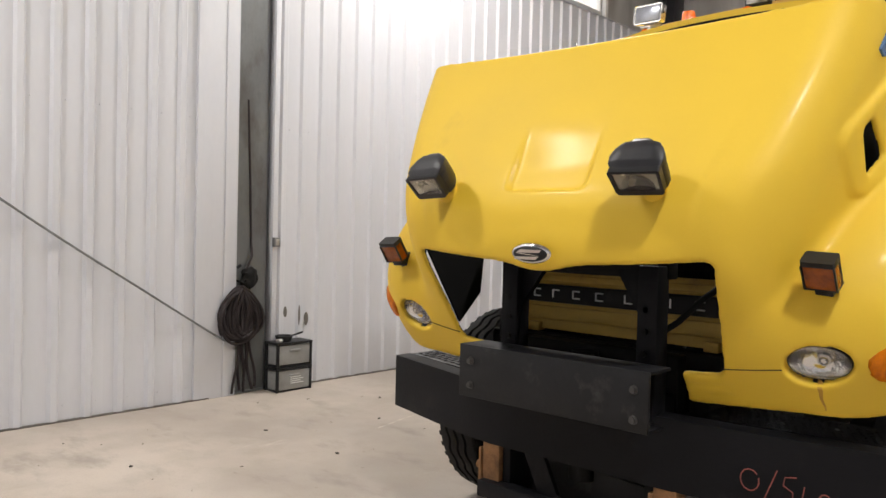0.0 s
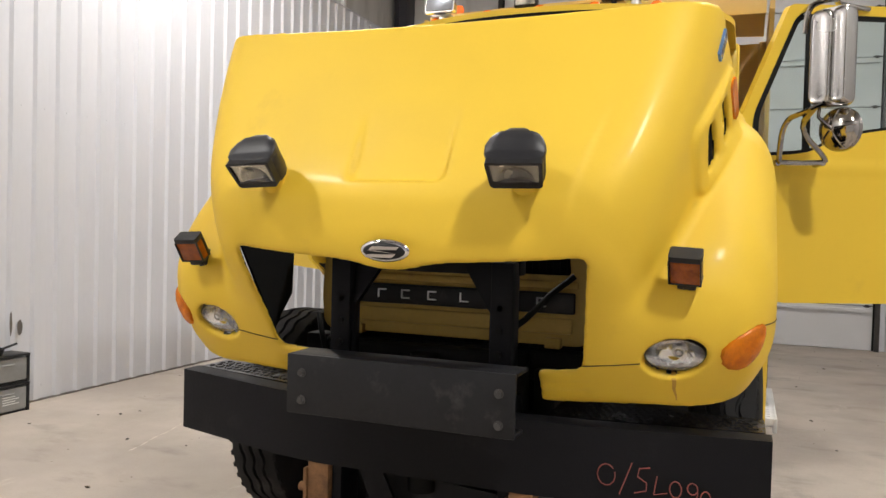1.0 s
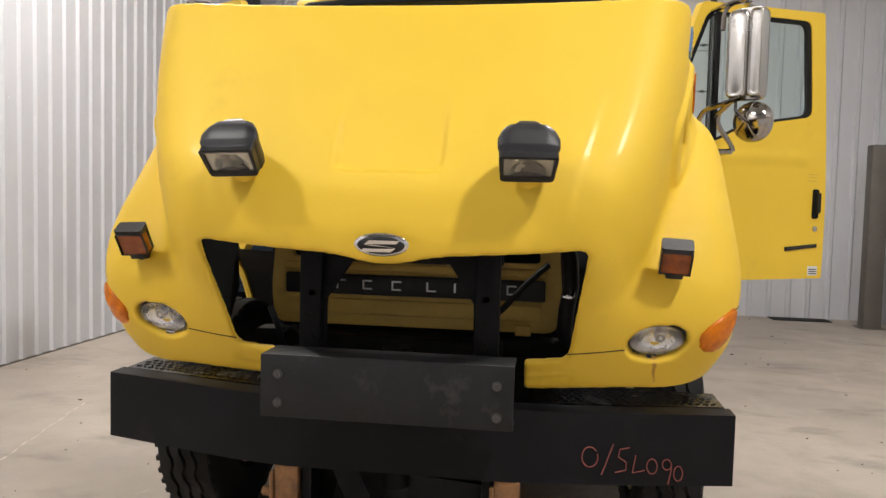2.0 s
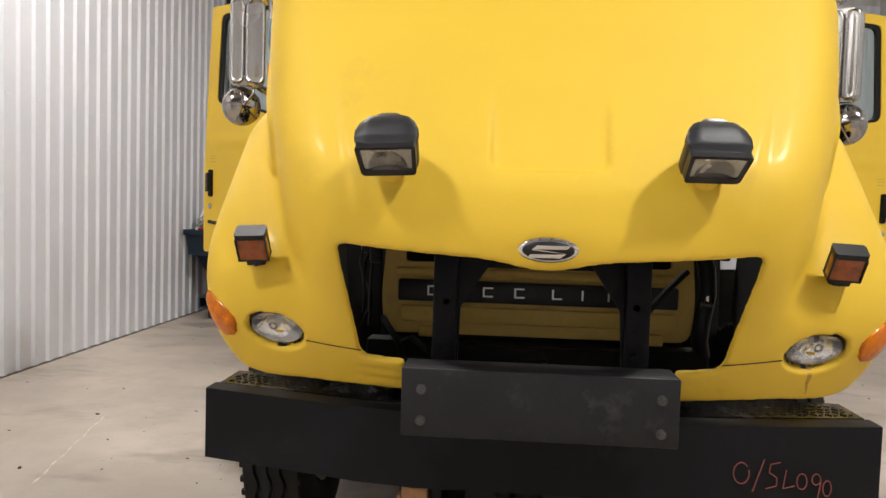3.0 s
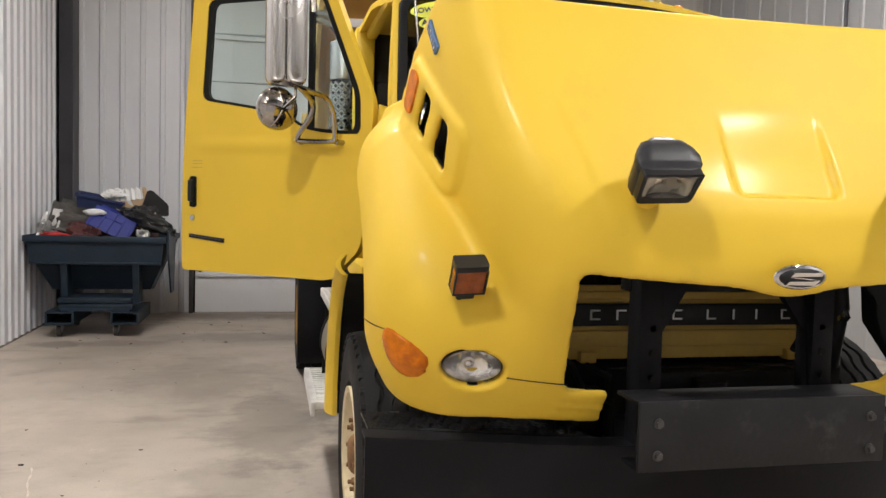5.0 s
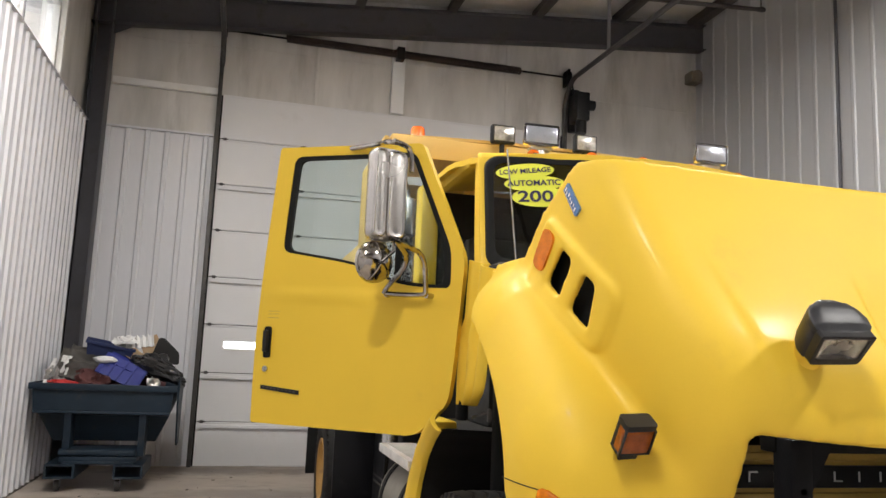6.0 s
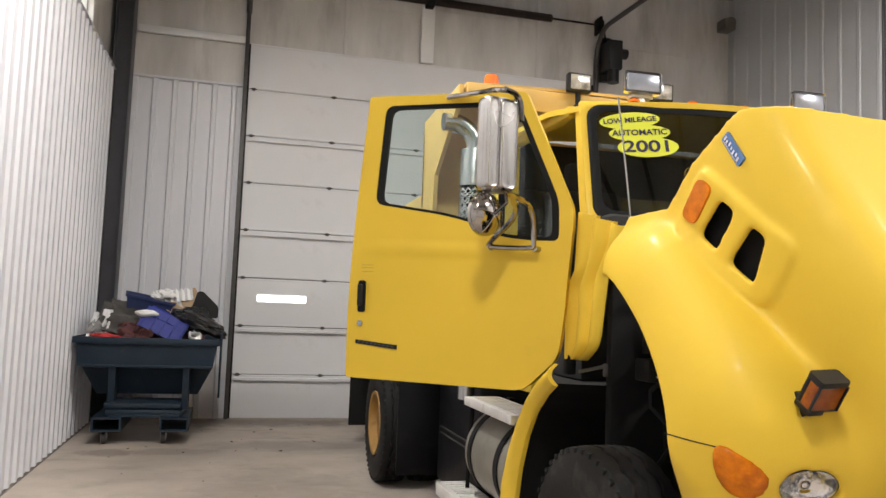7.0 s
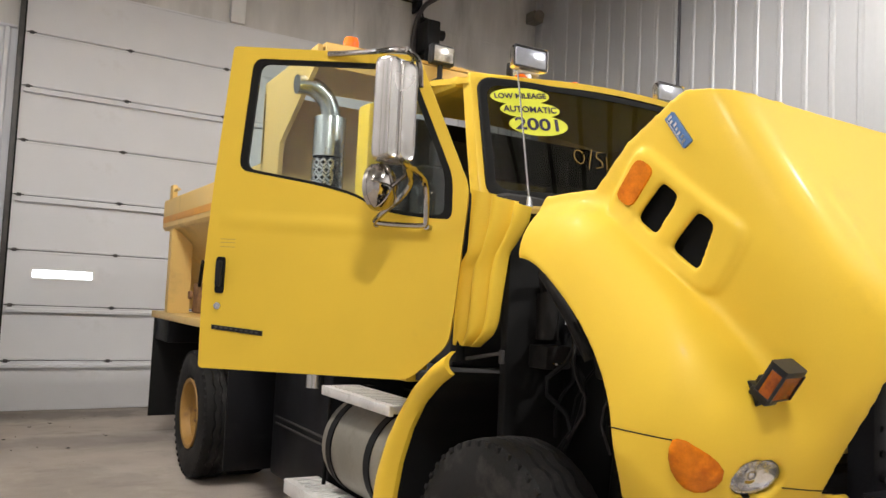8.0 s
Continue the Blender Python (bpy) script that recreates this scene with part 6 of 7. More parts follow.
# lamps on the roof
for i, x in enumerate((-0.62, -0.3, 0.0, 0.3, 0.62)):
    bm = bmesh.new()
    disc_dome(bm, pose(x, 1.76 + 0.12 * x * x, 2.700 - 0.035 * abs(x) ** 2, -90), 0.036, 0.030, 0.026, 20, 5)
    part("clearance_lamp", bm, ORANGE, truck, "orange roof clearance lamp")
for x, y, z, roll in ((-0.585, 1.81, 2.785, 2), (0.50, 1.90, 2.82, 2)):
    m = pose(x, y, z, -4, roll, -8)
    bm = bmesh.new()
    rings = [[bm.verts.new(m @ Vector((u * k, yy, v * k))) for u, v in round_poly([(-0.098, -0.058), (0.098, -0.058), (0.098, 0.058), (-0.098, 0.058)], 0.014, 3)] for yy, k in ((-0.040, 0.96), (-0.046, 1.0), (-0.020, 1.0), (0.012, 0.90), (0.036, 0.62), (0.042, 0.3))]
    for a, b in zip(rings, rings[1:]):
        for i in range(len(a)):
            bm.faces.new((a[i], a[(i + 1) % len(a)], b[(i + 1) % len(a)], b[i]))
    bm.faces.new(rings[0])
    bm.faces.new(rings[-1])
    roof_lamp = part("roof_lamp", bm, CHROME, truck, "chrome rectangular roof lamp")
    bm = bmesh.new()
    box(bm, (-0.086, -0.047, -0.046), (0.086, -0.038, 0.046), 0.006, m)
    part("lens", bm, ROOF_LENS, roof_lamp, "pale bluish lamp glass")
    bm = bmesh.new()
    box(bm, (x - 0.06, y - 0.03, z - 0.075), (x + 0.06, y + 0.03, z - 0.060), 0.004)
    cyl(bm, (x, y, z - 0.062), (x, y, z - 0.035), 0.016, n=10)
    cyl(bm, (x, y, z - 0.14), (x, y, z - 0.07), 0.034, 0.028, 14)
    part("lamp_mount", bm, ALUMINIUM, roof_lamp)
for x in (-0.41, 0.205):
    bm = bmesh.new()
    box(bm, (x - 0.085, 2.93, 3.07), (x + 0.085, 2.99, 3.20), 0.012)
    cyl(bm, (x, 2.97, 2.98), (x, 2.97, 3.075), 0.018, n=10)
    box(bm, (x - 0.03, 2.95, 2.965), (x + 0.03, 3.04, 2.985), 0.004)
    work = part("work_lamp", bm, BLACK_PLASTIC, truck, "black-framed roof work lamp")
    bm = bmesh.new()
    box(bm, (x - 0.07, 2.924, 3.085), (x + 0.07, 2.931, 3.185), 0.003)
    part("lens", bm, LENS, work)


# ---- doors with mirrors ----
def hang_door(s, opened):
    h = Vector((-1.05, 1.58, 0))
    dv = Vector((-math.sin(radians(opened)), math.cos(radians(opened)), 0))
    nn = Vector((dv.y, -dv.x, 0))
    drop = 0.0 if s < 0 else 0.042      # the driver's door hangs lower
    place = lambda u, v, w: h + dv * u + nn * w + Vector((0, 0, v - drop))
    outer = round_poly([(0.25, 1.215), (0.20, 1.235), (0.055, 1.375), (0.035, 1.52), (-0.005, 2.02), (0.0, 2.09), (0.245, 2.66), (1.115, 2.70), (1.172, 2.05), (1.196, 1.62), (1.19, 1.215)], [0.04, 0.03, 0.05, 0.1, 0.04, 0.05, 0.03, 0.02, 0.3, 0.3, 0.02])
    glass = round_poly([(1.005, 2.635), (1.045, 2.125), (0.66, 2.062), (0.50, 2.02), (0.40, 1.965), (0.30, 1.945), (0.075, 1.925), (0.08, 2.12), (0.29, 2.61)], [0.05, 0.05, 0.12, 0.1, 0.08, 0.05, 0.05, 0.05, 0.05])
    inner = lambda poly, k: [(p[0] + (0.56 - p[0]) * k, p[1] + (2.27 - p[1]) * k * 0.8) for p in poly]
    glass = inner(glass, -0.028)
    bm = bmesh.new()
    plate(bm, outer, 0.045, place, [glass])
    sharp = [e for e in bm.edges if len(e.link_faces) == 2 and e.calc_face_angle(0) > 1.2]
    bmesh.ops.bevel(bm, geom=sharp, offset=0.009, segments=3, affect="EDGES")
    door = part("cab_door", mirrored(bm, s), YELLOW, truck, "open yellow cab door", 30)
    bm = bmesh.new()
    plate(bm, glass, 0.02, lambda u, v, w: place(u, v, w + 0.006), [inner(glass, 0.075)])
    part("window_seal", mirrored(bm, s), SEAL, door, "black window seal")
    bm = bmesh.new()
    plate(bm, inner(glass, 0.03), 0.005, lambda u, v, w: place(u, v, w + 0.014))
    g = part("window_glass", mirrored(bm, s), GLASS, door, "tinted side glass")
    g.visible_shadow = False
    bm = bmesh.new()
    plate(bm, [(0.345, 1.955), (0.375, 1.96), (0.375, 2.61), (0.345, 2.605)], 0.02, lambda u, v, w: place(u, v, w + 0.004))
    part("window_bar", mirrored(bm, s), SEAL, door, "black vent window divider")
    # swage line pressed in the skin
    bm = bmesh.new()
    grid_sheet(bm, lambda u, v: place(0.045 + 1.09 * u, 1.835 + 0.11 * v - 0.02 * (1 - u), -0.0065 * math.sin(math.pi * v) ** 2 * min(1.0, 8 * u, 8 * (1 - u)) - 0.0004), 30, 12)
    part("swage", mirrored(bm, s), YELLOW, door, "", 80)
    bm = bmesh.new()
    plate(bm, round_poly([(1.09, 1.555), (1.13, 1.555), (1.13, 1.72), (1.09, 1.72)], 0.014, 3), 0.012, lambda u, v, w: place(u, v, -w))
    pan = part("door_handle", mirrored(bm, s), SEAL, door, "black recessed door handle")
    bm = bmesh.new()
    plate(bm, round_poly([(1.098, 1.585), (1.122, 1.585), (1.122, 1.70), (1.098, 1.70)], 0.01, 3), 0.022, lambda u, v, w: place(u, v, -0.012 - w))
    part("grip", mirrored(bm, s), BLACK_PLASTIC, pan)
    bm = bmesh.new()
    cyl(bm, place(1.116, 1.497, 0), place(1.116, 1.497, -0.008), 0.016, n=16)
    part("lock", mirrored(bm, s), STAINLESS, door, "round key lock")
    bm = bmesh.new()
    plate(bm, [(0.895, 1.372), (1.135, 1.392), (1.135, 1.412), (0.895, 1.394)], 0.007, lambda u, v, w: place(u, v, -w))
    badge = part("badge", mirrored(bm, s), BLACK_PLASTIC, door, "slim dark model badge")
    bm = bmesh.new()
    for i in range(9):
        u = 0.915 + 0.024 * i
        plate(bm, [(u, 1.380 + (u - 0.895) * 0.085), (u + 0.013, 1.381 + (u - 0.895) * 0.085), (u + 0.013, 1.389 + (u - 0.895) * 0.085), (u, 1.388 + (u - 0.895) * 0.085)], 0.002, lambda u, v, w: place(u, v, -0.007 - w))
    part("badge_strip", mirrored(bm, s), GREY_METAL, badge)
    bm = bmesh.new()
    for v in (1.765, 1.785, 1.80):
        plate(bm, [(1.05, v), (1.12, v), (1.12, v + 0.003), (1.05, v + 0.003)], 0.0015, lambda u, v, w: place(u, v, -w))
    part("faint_mark", mirrored(bm, s), TAN, door)
    if s > 0:
        bm = bmesh.new()
        plate(bm, [(1.08, 1.232), (1.155, 1.232), (1.155, 1.285), (1.08, 1.285)], 0.0015, lambda u, v, w: place(u, v, -w))
        tag = part("label", mirrored(bm, s), WHITE_PAPER, door, "small white paper label")
        bm = bmesh.new()
        for v in (1.240, 1.252, 1.264):
            plate(bm, [(1.088, v), (1.148, v), (1.148, v + 0.005), (1.088, v + 0.005)], 0.0015, lambda u, v, w: place(u, v, -0.0016 - w))
        part("label_print", mirrored(bm, s), BLACK_PLASTIC, tag)
    # inside lining
    bm = bmesh.new()
    plate(bm, round_poly([(0.12, 1.30), (1.10, 1.30), (1.08, 1.88), (0.12, 1.86)], 0.05), 0.02, lambda u, v, w: place(u, v, 0.046 + w))
    part("door_lining", mirrored(bm, s), INTERIOR, door)
    # west-coast mirror: chrome shell on a tube frame
    swing = Matrix.Identity(4) if s < 0 else pose(h.x, h.y, -0.042) @ Matrix.Rotation(radians(15), 4, "Z") @ pose(-h.x, -h.y, 0)
    V = lambda x, y, z: swing @ Vector((x, y, z))
    c = Vector((-1.445, 1.52, 2.335))
    face = swing @ Matrix.Translation(c) @ Matrix.Rotation(radians(18), 4, "Z")
    bm = bmesh.new()
    out = round_poly([(-0.090, -0.218), (0.086, -0.218), (0.086, 0.218), (-0.090, 0.218)], 0.045, 5)
    rings = [[bm.verts.new(face @ Vector((u * k, y, v * (1 - (1 - k) * 0.4)))) for u, v in out] for y, k in ((0.05, 0.97), (0.045, 1.0), (0.0, 1.0), (-0.004, 0.98))]
    for a, b in zip(rings, rings[1:]):
        for i in range(len(a)):
            bm.faces.new((a[i], a[(i + 1) % len(a)], b[(i + 1) % len(a)], b[i]))
    bm.faces.new(rings[0])
    bm.faces.new(rings[-1])
    # two flat-faced swells with a rolled bead round each
    for cu, half in ((-0.053, 0.036), (0.034, 0.051)):
        lobe = round_poly([(-half, -0.210), (half, -0.210), (half, 0.210), (-half, 0.210)], half * 0.8, 7)
        rings = [[bm.verts.new(face @ Vector((cu + u - math.copysign(min(abs(u), q), u), y, v - math.copysign(min(abs(v), q), v)))) for u, v in lobe] for y, q in ((0.0, 0.0), (-0.022, 0.001), (-0.031, 0.004), (-0.034, 0.008), (-0.032, 0.012), (-0.030, 0.016), (-0.032, 0.026))]
        for a, b in zip(rings, rings[1:]):
            for i in range(len(a)):
                bm.faces.new((a[i], a[(i + 1) % len(a)], b[(i + 1) % len(a)], b[i]))
        bm.faces.new(rings[-1])
    mirror = part("side_mirror", mirrored(bm, s), BRUSHED, door, "tall stainless west-coast mirror", 40)
    bm = bmesh.new()
    plate(bm, [(u * 0.9, v * 0.95) for u, v in out], 0.003, lambda u, v, w: face @ Vector((u, 0.051 + w, v)))
    part("mirror_glass", mirrored(bm, s), CHROME, mirror)
    t = lambda u, v, w: place(u, v, w)
    for path, r in (
            ([t(0.66, 2.66, -0.01), t(0.45, 2.655, -0.06), face @ Vector((-0.03, -0.02, 0.245)), face @ Vector((0.06, -0.02, 0.25)), face @ Vector((0.11, -0.01, 0.22)), face @ Vector((0.11, -0.02, 0.12))], 0.011),
            ([t(0.30, 2.61, -0.01), face @ Vector((0.10, 0.0, 0.245)), face @ Vector((0.0, -0.03, 0.25))], 0.011),
            ([face @ Vector((0.0, -0.04, -0.21)), face @ Vector((0.09, -0.03, -0.235)), V(-1.235, 1.62, 2.08), V(-1.215, 1.64, 1.90), V(-1.22, 1.645, 1.885), V(-1.38, 1.79, 1.892), V(-1.40, 1.78, 1.905), V(-1.30, 1.62, 2.04), face @ Vector((0.05, -0.03, -0.225))], 0.0115),
            ([V(-1.215, 1.64, 1.885), t(0.16, 1.885, 0.0)], 0.013),
            ([V(-1.38, 1.79, 1.892), t(0.40, 1.89, 0.0)], 0.013),
    ):
        path = [Vector(p) for p in path]
        for _ in range(2 if len(path) > 2 else 0):
            path = path[:1] + [a.lerp(b, k) for a, b in zip(path, path[1:]) for k in (0.25, 0.75)] + path[-1:]
        bm = bmesh.new()
        tube(bm, path, r * 1.12, 8)
        part("bracket_tube", mirrored(bm, s), DARK_CHROME, mirror, "worn chrome bracket tube")
    bm = bmesh.new()
    disc_dome(bm, swing @ Matrix.Translation((-1.485, 1.555, 2.018)) @ Matrix.Rotation(radians(27), 4, "Z"), 0.097, 0.097, 0.055, 28, 6)
    cv = swing @ Matrix.Translation((-1.485, 1.557, 2.018)) @ Matrix.Rotation(radians(27), 4, "Z")
    cyl(bm, cv @ Vector((0, 0.0, 0)), cv @ Vector((0, 0.02, 0)), 0.098, n=28)
    tube(bm, [cv @ Vector((0.0, -0.055, 0.0)), cv @ Vector((0.04, -0.09, 0.05)), face @ Vector((0.03, -0.02, -0.21))], 0.008, 8)
    for k in range(5):
        a = 0.5 + 2 * math.pi * k / 5
        tube(bm, [cv @ Vector((0.097 * q * math.cos(a), -0.003 - 0.055 * math.sqrt(max(0.0, 1 - q * q)), 0.097 * q * math.sin(a))) for q in (0.15, 0.4, 0.65, 0.85, 0.97)], 0.0035, 6)
    part("spot_mirror", mirrored(bm, s), DARK_CHROME, mirror, "round chrome convex mirror")


for s in (-1, 1):
    hang_door(s, 51.2 if s < 0 else 58.5)

# ---- steps and fuel tank below the door ----
for s in (-1, 1):
    bm = bmesh.new()
    box(bm, (-1.20, 1.92, 1.035), (-0.98, 2.72, 1.075), 0.008)
    box(bm, (-1.205, 1.915, 1.025), (-1.18, 2.725, 1.075), 0.006)
    for i in range(14):
        box(bm, (-1.17, 1.95 + 0.055 * i, 1.075), (-1.01, 1.965 + 0.055 * i, 1.080), 0.001, seg=1)
    part("upper_step", mirrored(bm, s), STEP_METAL, truck, "worn aluminium cab step")
    bm = bmesh.new()
    box(bm, (-1.28, 2.10, 0.475), (-1.08, 3.0, 0.52), 0.008)
    box(bm, (-1.285, 2.095, 0.44), (-1.262, 3.005, 0.52), 0.006)
    for i in range(15):
        box(bm, (-1.25, 2.13 + 0.058 * i, 0.52), (-1.10, 2.145 + 0.058 * i, 0.526), 0.001, seg=1)
    part("lower_step", mirrored(bm, s), STEP_METAL, truck, "worn aluminium lower step")
    bm = bmesh.new()
    m = Matrix.Translation((-0.94, 0, 0.765)) @ Matrix.Rotation(math.pi / 2, 4, "Z")
    lathe(bm, [(2.0, 0.0), (2.0, 0.235), (2.015, 0.26), (2.06, 0.265), (2.64, 0.265), (2.685, 0.26), (2.70, 0.235), (2.70, 0.0)], m, 40)
    tank = part("fuel_tank", mirrored(bm, s), TANK, truck, "dull aluminium cylindrical fuel tank")
    for y in (2.12, 2.58):
        bm = bmesh.new()
        lathe(bm, [(y - 0.03, 0.266), (y - 0.03, 0.272), (y + 0.03, 0.272), (y + 0.03, 0.266)], m, 40)
        part("tank_strap", mirrored(bm, s), SEAL, tank)
    bm = bmesh.new()
    tube(bm, [(-1.16, 2.68, 1.05), (-1.17, 2.70, 0.8), (-1.18, 2.68, 0.55)], 0.012, 8)
    box(bm, (-0.9, 2.76, 0.50), (-0.86, 2.84, 1.06), 0.004)
    part("step_hanger", mirrored(bm, s), DARK_METAL, truck)
    bm = bmesh.new()
    box(bm, (-1.0, 3.05, 0.30), (-0.5, 4.08, 1.12), 0.03)
    battery = part("battery_box", mirrored(bm, s), BLACK_STEEL, truck, "black box behind the fuel tank")
    # two grey bars paint the horizontal highlights across the black box
    for z in (0.66, 0.705):
        bm = bmesh.new()
        box(bm, (-1.012, 3.12, z), (-0.998, 3.98, z + 0.012), 0.003)
        part("highlight_bar", mirrored(bm, s), GREY_METAL, battery)
    bm = bmesh.new()
    box(bm, (-1.29, 4.20, 0.30), (-0.93, 4.222, 1.20), 0.006)
    box(bm, (-1.10, 4.23, 0.95), (-0.5, 4.7, 1.15), 0.02)
    part("side_guard", mirrored(bm, s), BLACK_STEEL, truck, "black rubber flap before the rear wheel")

# ---- spreader body behind the cab ----
bm = bmesh.new()
box(bm, (-1.22, 3.95, 1.24), (1.22, 7.45, 1.31), 0.01)
for y in (4.0, 5.2, 6.4, 7.38):
    box(bm, (-0.58, y, 1.0), (0.58, y + 0.06, 1.24), 0.005)
body = part("body_deck", bm, YELLOW_BODY, truck, "faded yellow body deck")
bm = bmesh.new()
box(bm, (-1.22, 3.95, 1.31), (1.22, 4.01, 2.95), 0.008)
for x in (-1.19, -0.4, 0.4, 1.14):
    box(bm, (x, 3.89, 1.31), (x + 0.07, 3.95, 2.95), 0.006)
part("headboard", bm, YELLOW_BODY, body, "pale yellow headboard behind the cab")
bm = bmesh.new()
grid_sheet(bm, lambda u, v: (-1.17 + 2.34 * u, 3.03 + 0.96 * v, 3.06 - 0.05 * v + 0.03 * math.sin(math.pi * u)), 8, 3, 0.02, (0, 0, 1))
box(bm, (-1.17, 3.02, 2.93), (1.17, 3.045, 3.075), 0.006)
part("cab_shield", bm, YELLOW_BODY, body, "faded yellow cab shield over the cab's rear")
for s in (-1, 1):
    bm = bmesh.new()
    plate(bm, [(3.03, 3.06), (3.03, 2.96), (3.62, 2.55), (3.72, 1.31), (3.99, 1.31), (3.99, 3.02)], 0.03, lambda u, v, w: (s * (1.19 + w), u, v))
    part("shield_gusset", bm, YELLOW_BODY, body, "pale yellow side gusset")
    bm = bmesh.new()
    plate(bm, [(0.0, 2.48), (0.05, 2.48), (0.06, 2.46), (0.06, 2.19), (0.03, 2.155), (0.0, 2.16), (0.035, 2.20), (0.035, 2.455), (0.0, 2.455)], 3.27, lambda u, v, w: (s * (1.13 + u), 4.05 + w, v))
    part("hopper_rail", bm, YELLOW_BODY, body, "faded yellow top rail of the spreader hopper")
    bm = bmesh.new()
    plate(bm, [(4.06, 2.235), (7.31, 2.235), (7.31, 2.30), (4.06, 2.30)], 0.003, lambda u, v, w: (s * (1.191 + w), u, v))
    part("hopper_stripe", bm, STRIPE, body, "orange stripe")
    bm = bmesh.new()
    vs = [bm.verts.new(p) for p in ((s * 1.14, 4.06, 2.17), (s * 1.14, 7.30, 2.17), (s * 0.30, 7.30, 1.34), (s * 0.30, 4.06, 1.34))]
    ws = [bm.verts.new(v.co + Vector((0, 0, 0.02))) for v in vs]
    for q in ((0, 1, 2, 3), (7, 6, 5, 4), (0, 4, 5, 1), (1, 5, 6, 2), (2, 6, 7, 3), (3, 7, 4, 0)):
        bm.faces.new([(vs + ws)[i] for i in q])
    part("hopper_side", bm, YELLOW_BODY, body, "sloping yellow hopper side")
    for y in (4.9, 6.82):
        bm = bmesh.new()
        plate(bm, [(s * 1.18, 1.31), (s * 1.18, 2.16), (s * 1.10, 2.12), (s * 0.98, 2.0), (s * 0.98, 1.31)], 0.05, lambda u, v, w: (u, y + w, v))
        plate(bm, [(y, 1.31), (y + 0.12, 1.31), (y + 0.12, 2.15), (y, 2.15)], 0.012, lambda u, v, w: (s * (1.182 + w), u, v))
        part("stake", bm, YELLOW_BODY, body, "yellow upright stake")
    bm = bmesh.new()
    box(bm, (s * 1.16 - 0.025, 6.98, 2.44), (s * 1.16 + 0.025, 7.10, 2.62), 0.006)
    cyl(bm, (s * 1.16, 6.80, 2.56), (s * 1.16, 7.05, 2.56), 0.016, n=8)
    part("tarp_bracket", bm, YELLOW_BODY, body)
    bm = bmesh.new()
    box(bm, (s * 0.98 - 0.24, 7.28, 0.22), (s * 0.98 + 0.24, 7.292, 1.24), 0.003)
    part("mud_flap", bm, SEAL, body, "black rubber mud flap")
    bm = bmesh.new()
    box(bm, (s * 1.0 - 0.2, 6.7, 1.02), (s * 1.0 + 0.2, 7.3, 1.24), 0.01)
    part("flap_bracket", bm, BLACK_STEEL, body)
bm = bmesh.new()
box(bm, (-1.12, 7.26, 1.34), (1.12, 7.30, 2.45), 0.006)
part("hopper_end", bm, YELLOW_BODY, body)
bm = bmesh.new()
box(bm, (-1.03, 6.3, 1.33), (-0.92, 6.5, 1.62), 0.02)
cyl(bm, (-1.06, 6.4, 1.5), (-1.09, 6.4, 1.5), 0.04, n=12)
part("lamp_cluster", bm, RUST, body, "rusty valve on the deck")
bm = bmesh.new()
cyl(bm, (-0.92, 5.7, 1.31), (-0.92, 5.7, 1.60), 0.09, n=18)
box(bm, (-1.04, 5.55, 1.62), (-0.82, 5.85, 1.72), 0.01)
tube(bm, [(-1.0, 5.9, 1.70), (-1.05, 6.1, 1.82), (-1.02, 6.3, 1.60), (-1.0, 6.4, 1.55)], 0.016, 8)
part("hydraulic_valve", bm, DARK_METAL, body, "dark hydraulic valve and hose on the deck")
bm = bmesh.new()
for y in (5.62, 5.72, 5.80):
    cyl(bm, (-0.95, y, 1.72), (-0.95, y, 1.86), 0.012, n=8)
part("valve_levers", bm, RED_CLOTH, body, "red valve levers")
# beacon on the shield
bm = bmesh.new()
lathe(bm, [(3.075, 0.050), (3.135, 0.049), (3.160, 0.042), (3.166, 0.0)], Matrix.Translation((-0.98, 3.10, 0)) @ Matrix.Rotation(-math.pi / 2, 4, "Y"), 24)
part("beacon", bm, ORANGE, body, "orange warning beacon")
# exhaust stack with perforated guard and elbow
SX, SYK = -1.04, 3.22
stack_m = Matrix.Translation((SX, SYK, 0)) @ Matrix.Rotation(-math.pi / 2, 4, "Y")
bm = bmesh.new()
lathe(bm, [(1.0, 0.0), (1.0, 0.06), (2.70, 0.06)], stack_m, 24)
pts = [(SX, SYK, 2.66)] + [(SX - 0.17 * (1 - math.cos(a)), SYK, 2.68 + 0.17 * math.sin(a)) for a in [radians(15 * i) for i in range(1, 7)]] + [(SX - 0.23, SYK, 2.845)]
tube(bm, pts, 0.06, 20)
stack = part("exhaust_stack", bm, STAINLESS, truck, "grey steel exhaust stack with elbow")
bm = bmesh.new()
lathe(bm, [(2.42, 0.098), (2.42, 0.10), (2.66, 0.10), (2.67, 0.098), (2.67, 0.062)], stack_m, 32)
part("heat_shield", bm, STAINLESS, stack, "smooth steel heat shield")
bm = bmesh.new()
rows, cols = 20, 14
r = 0.101
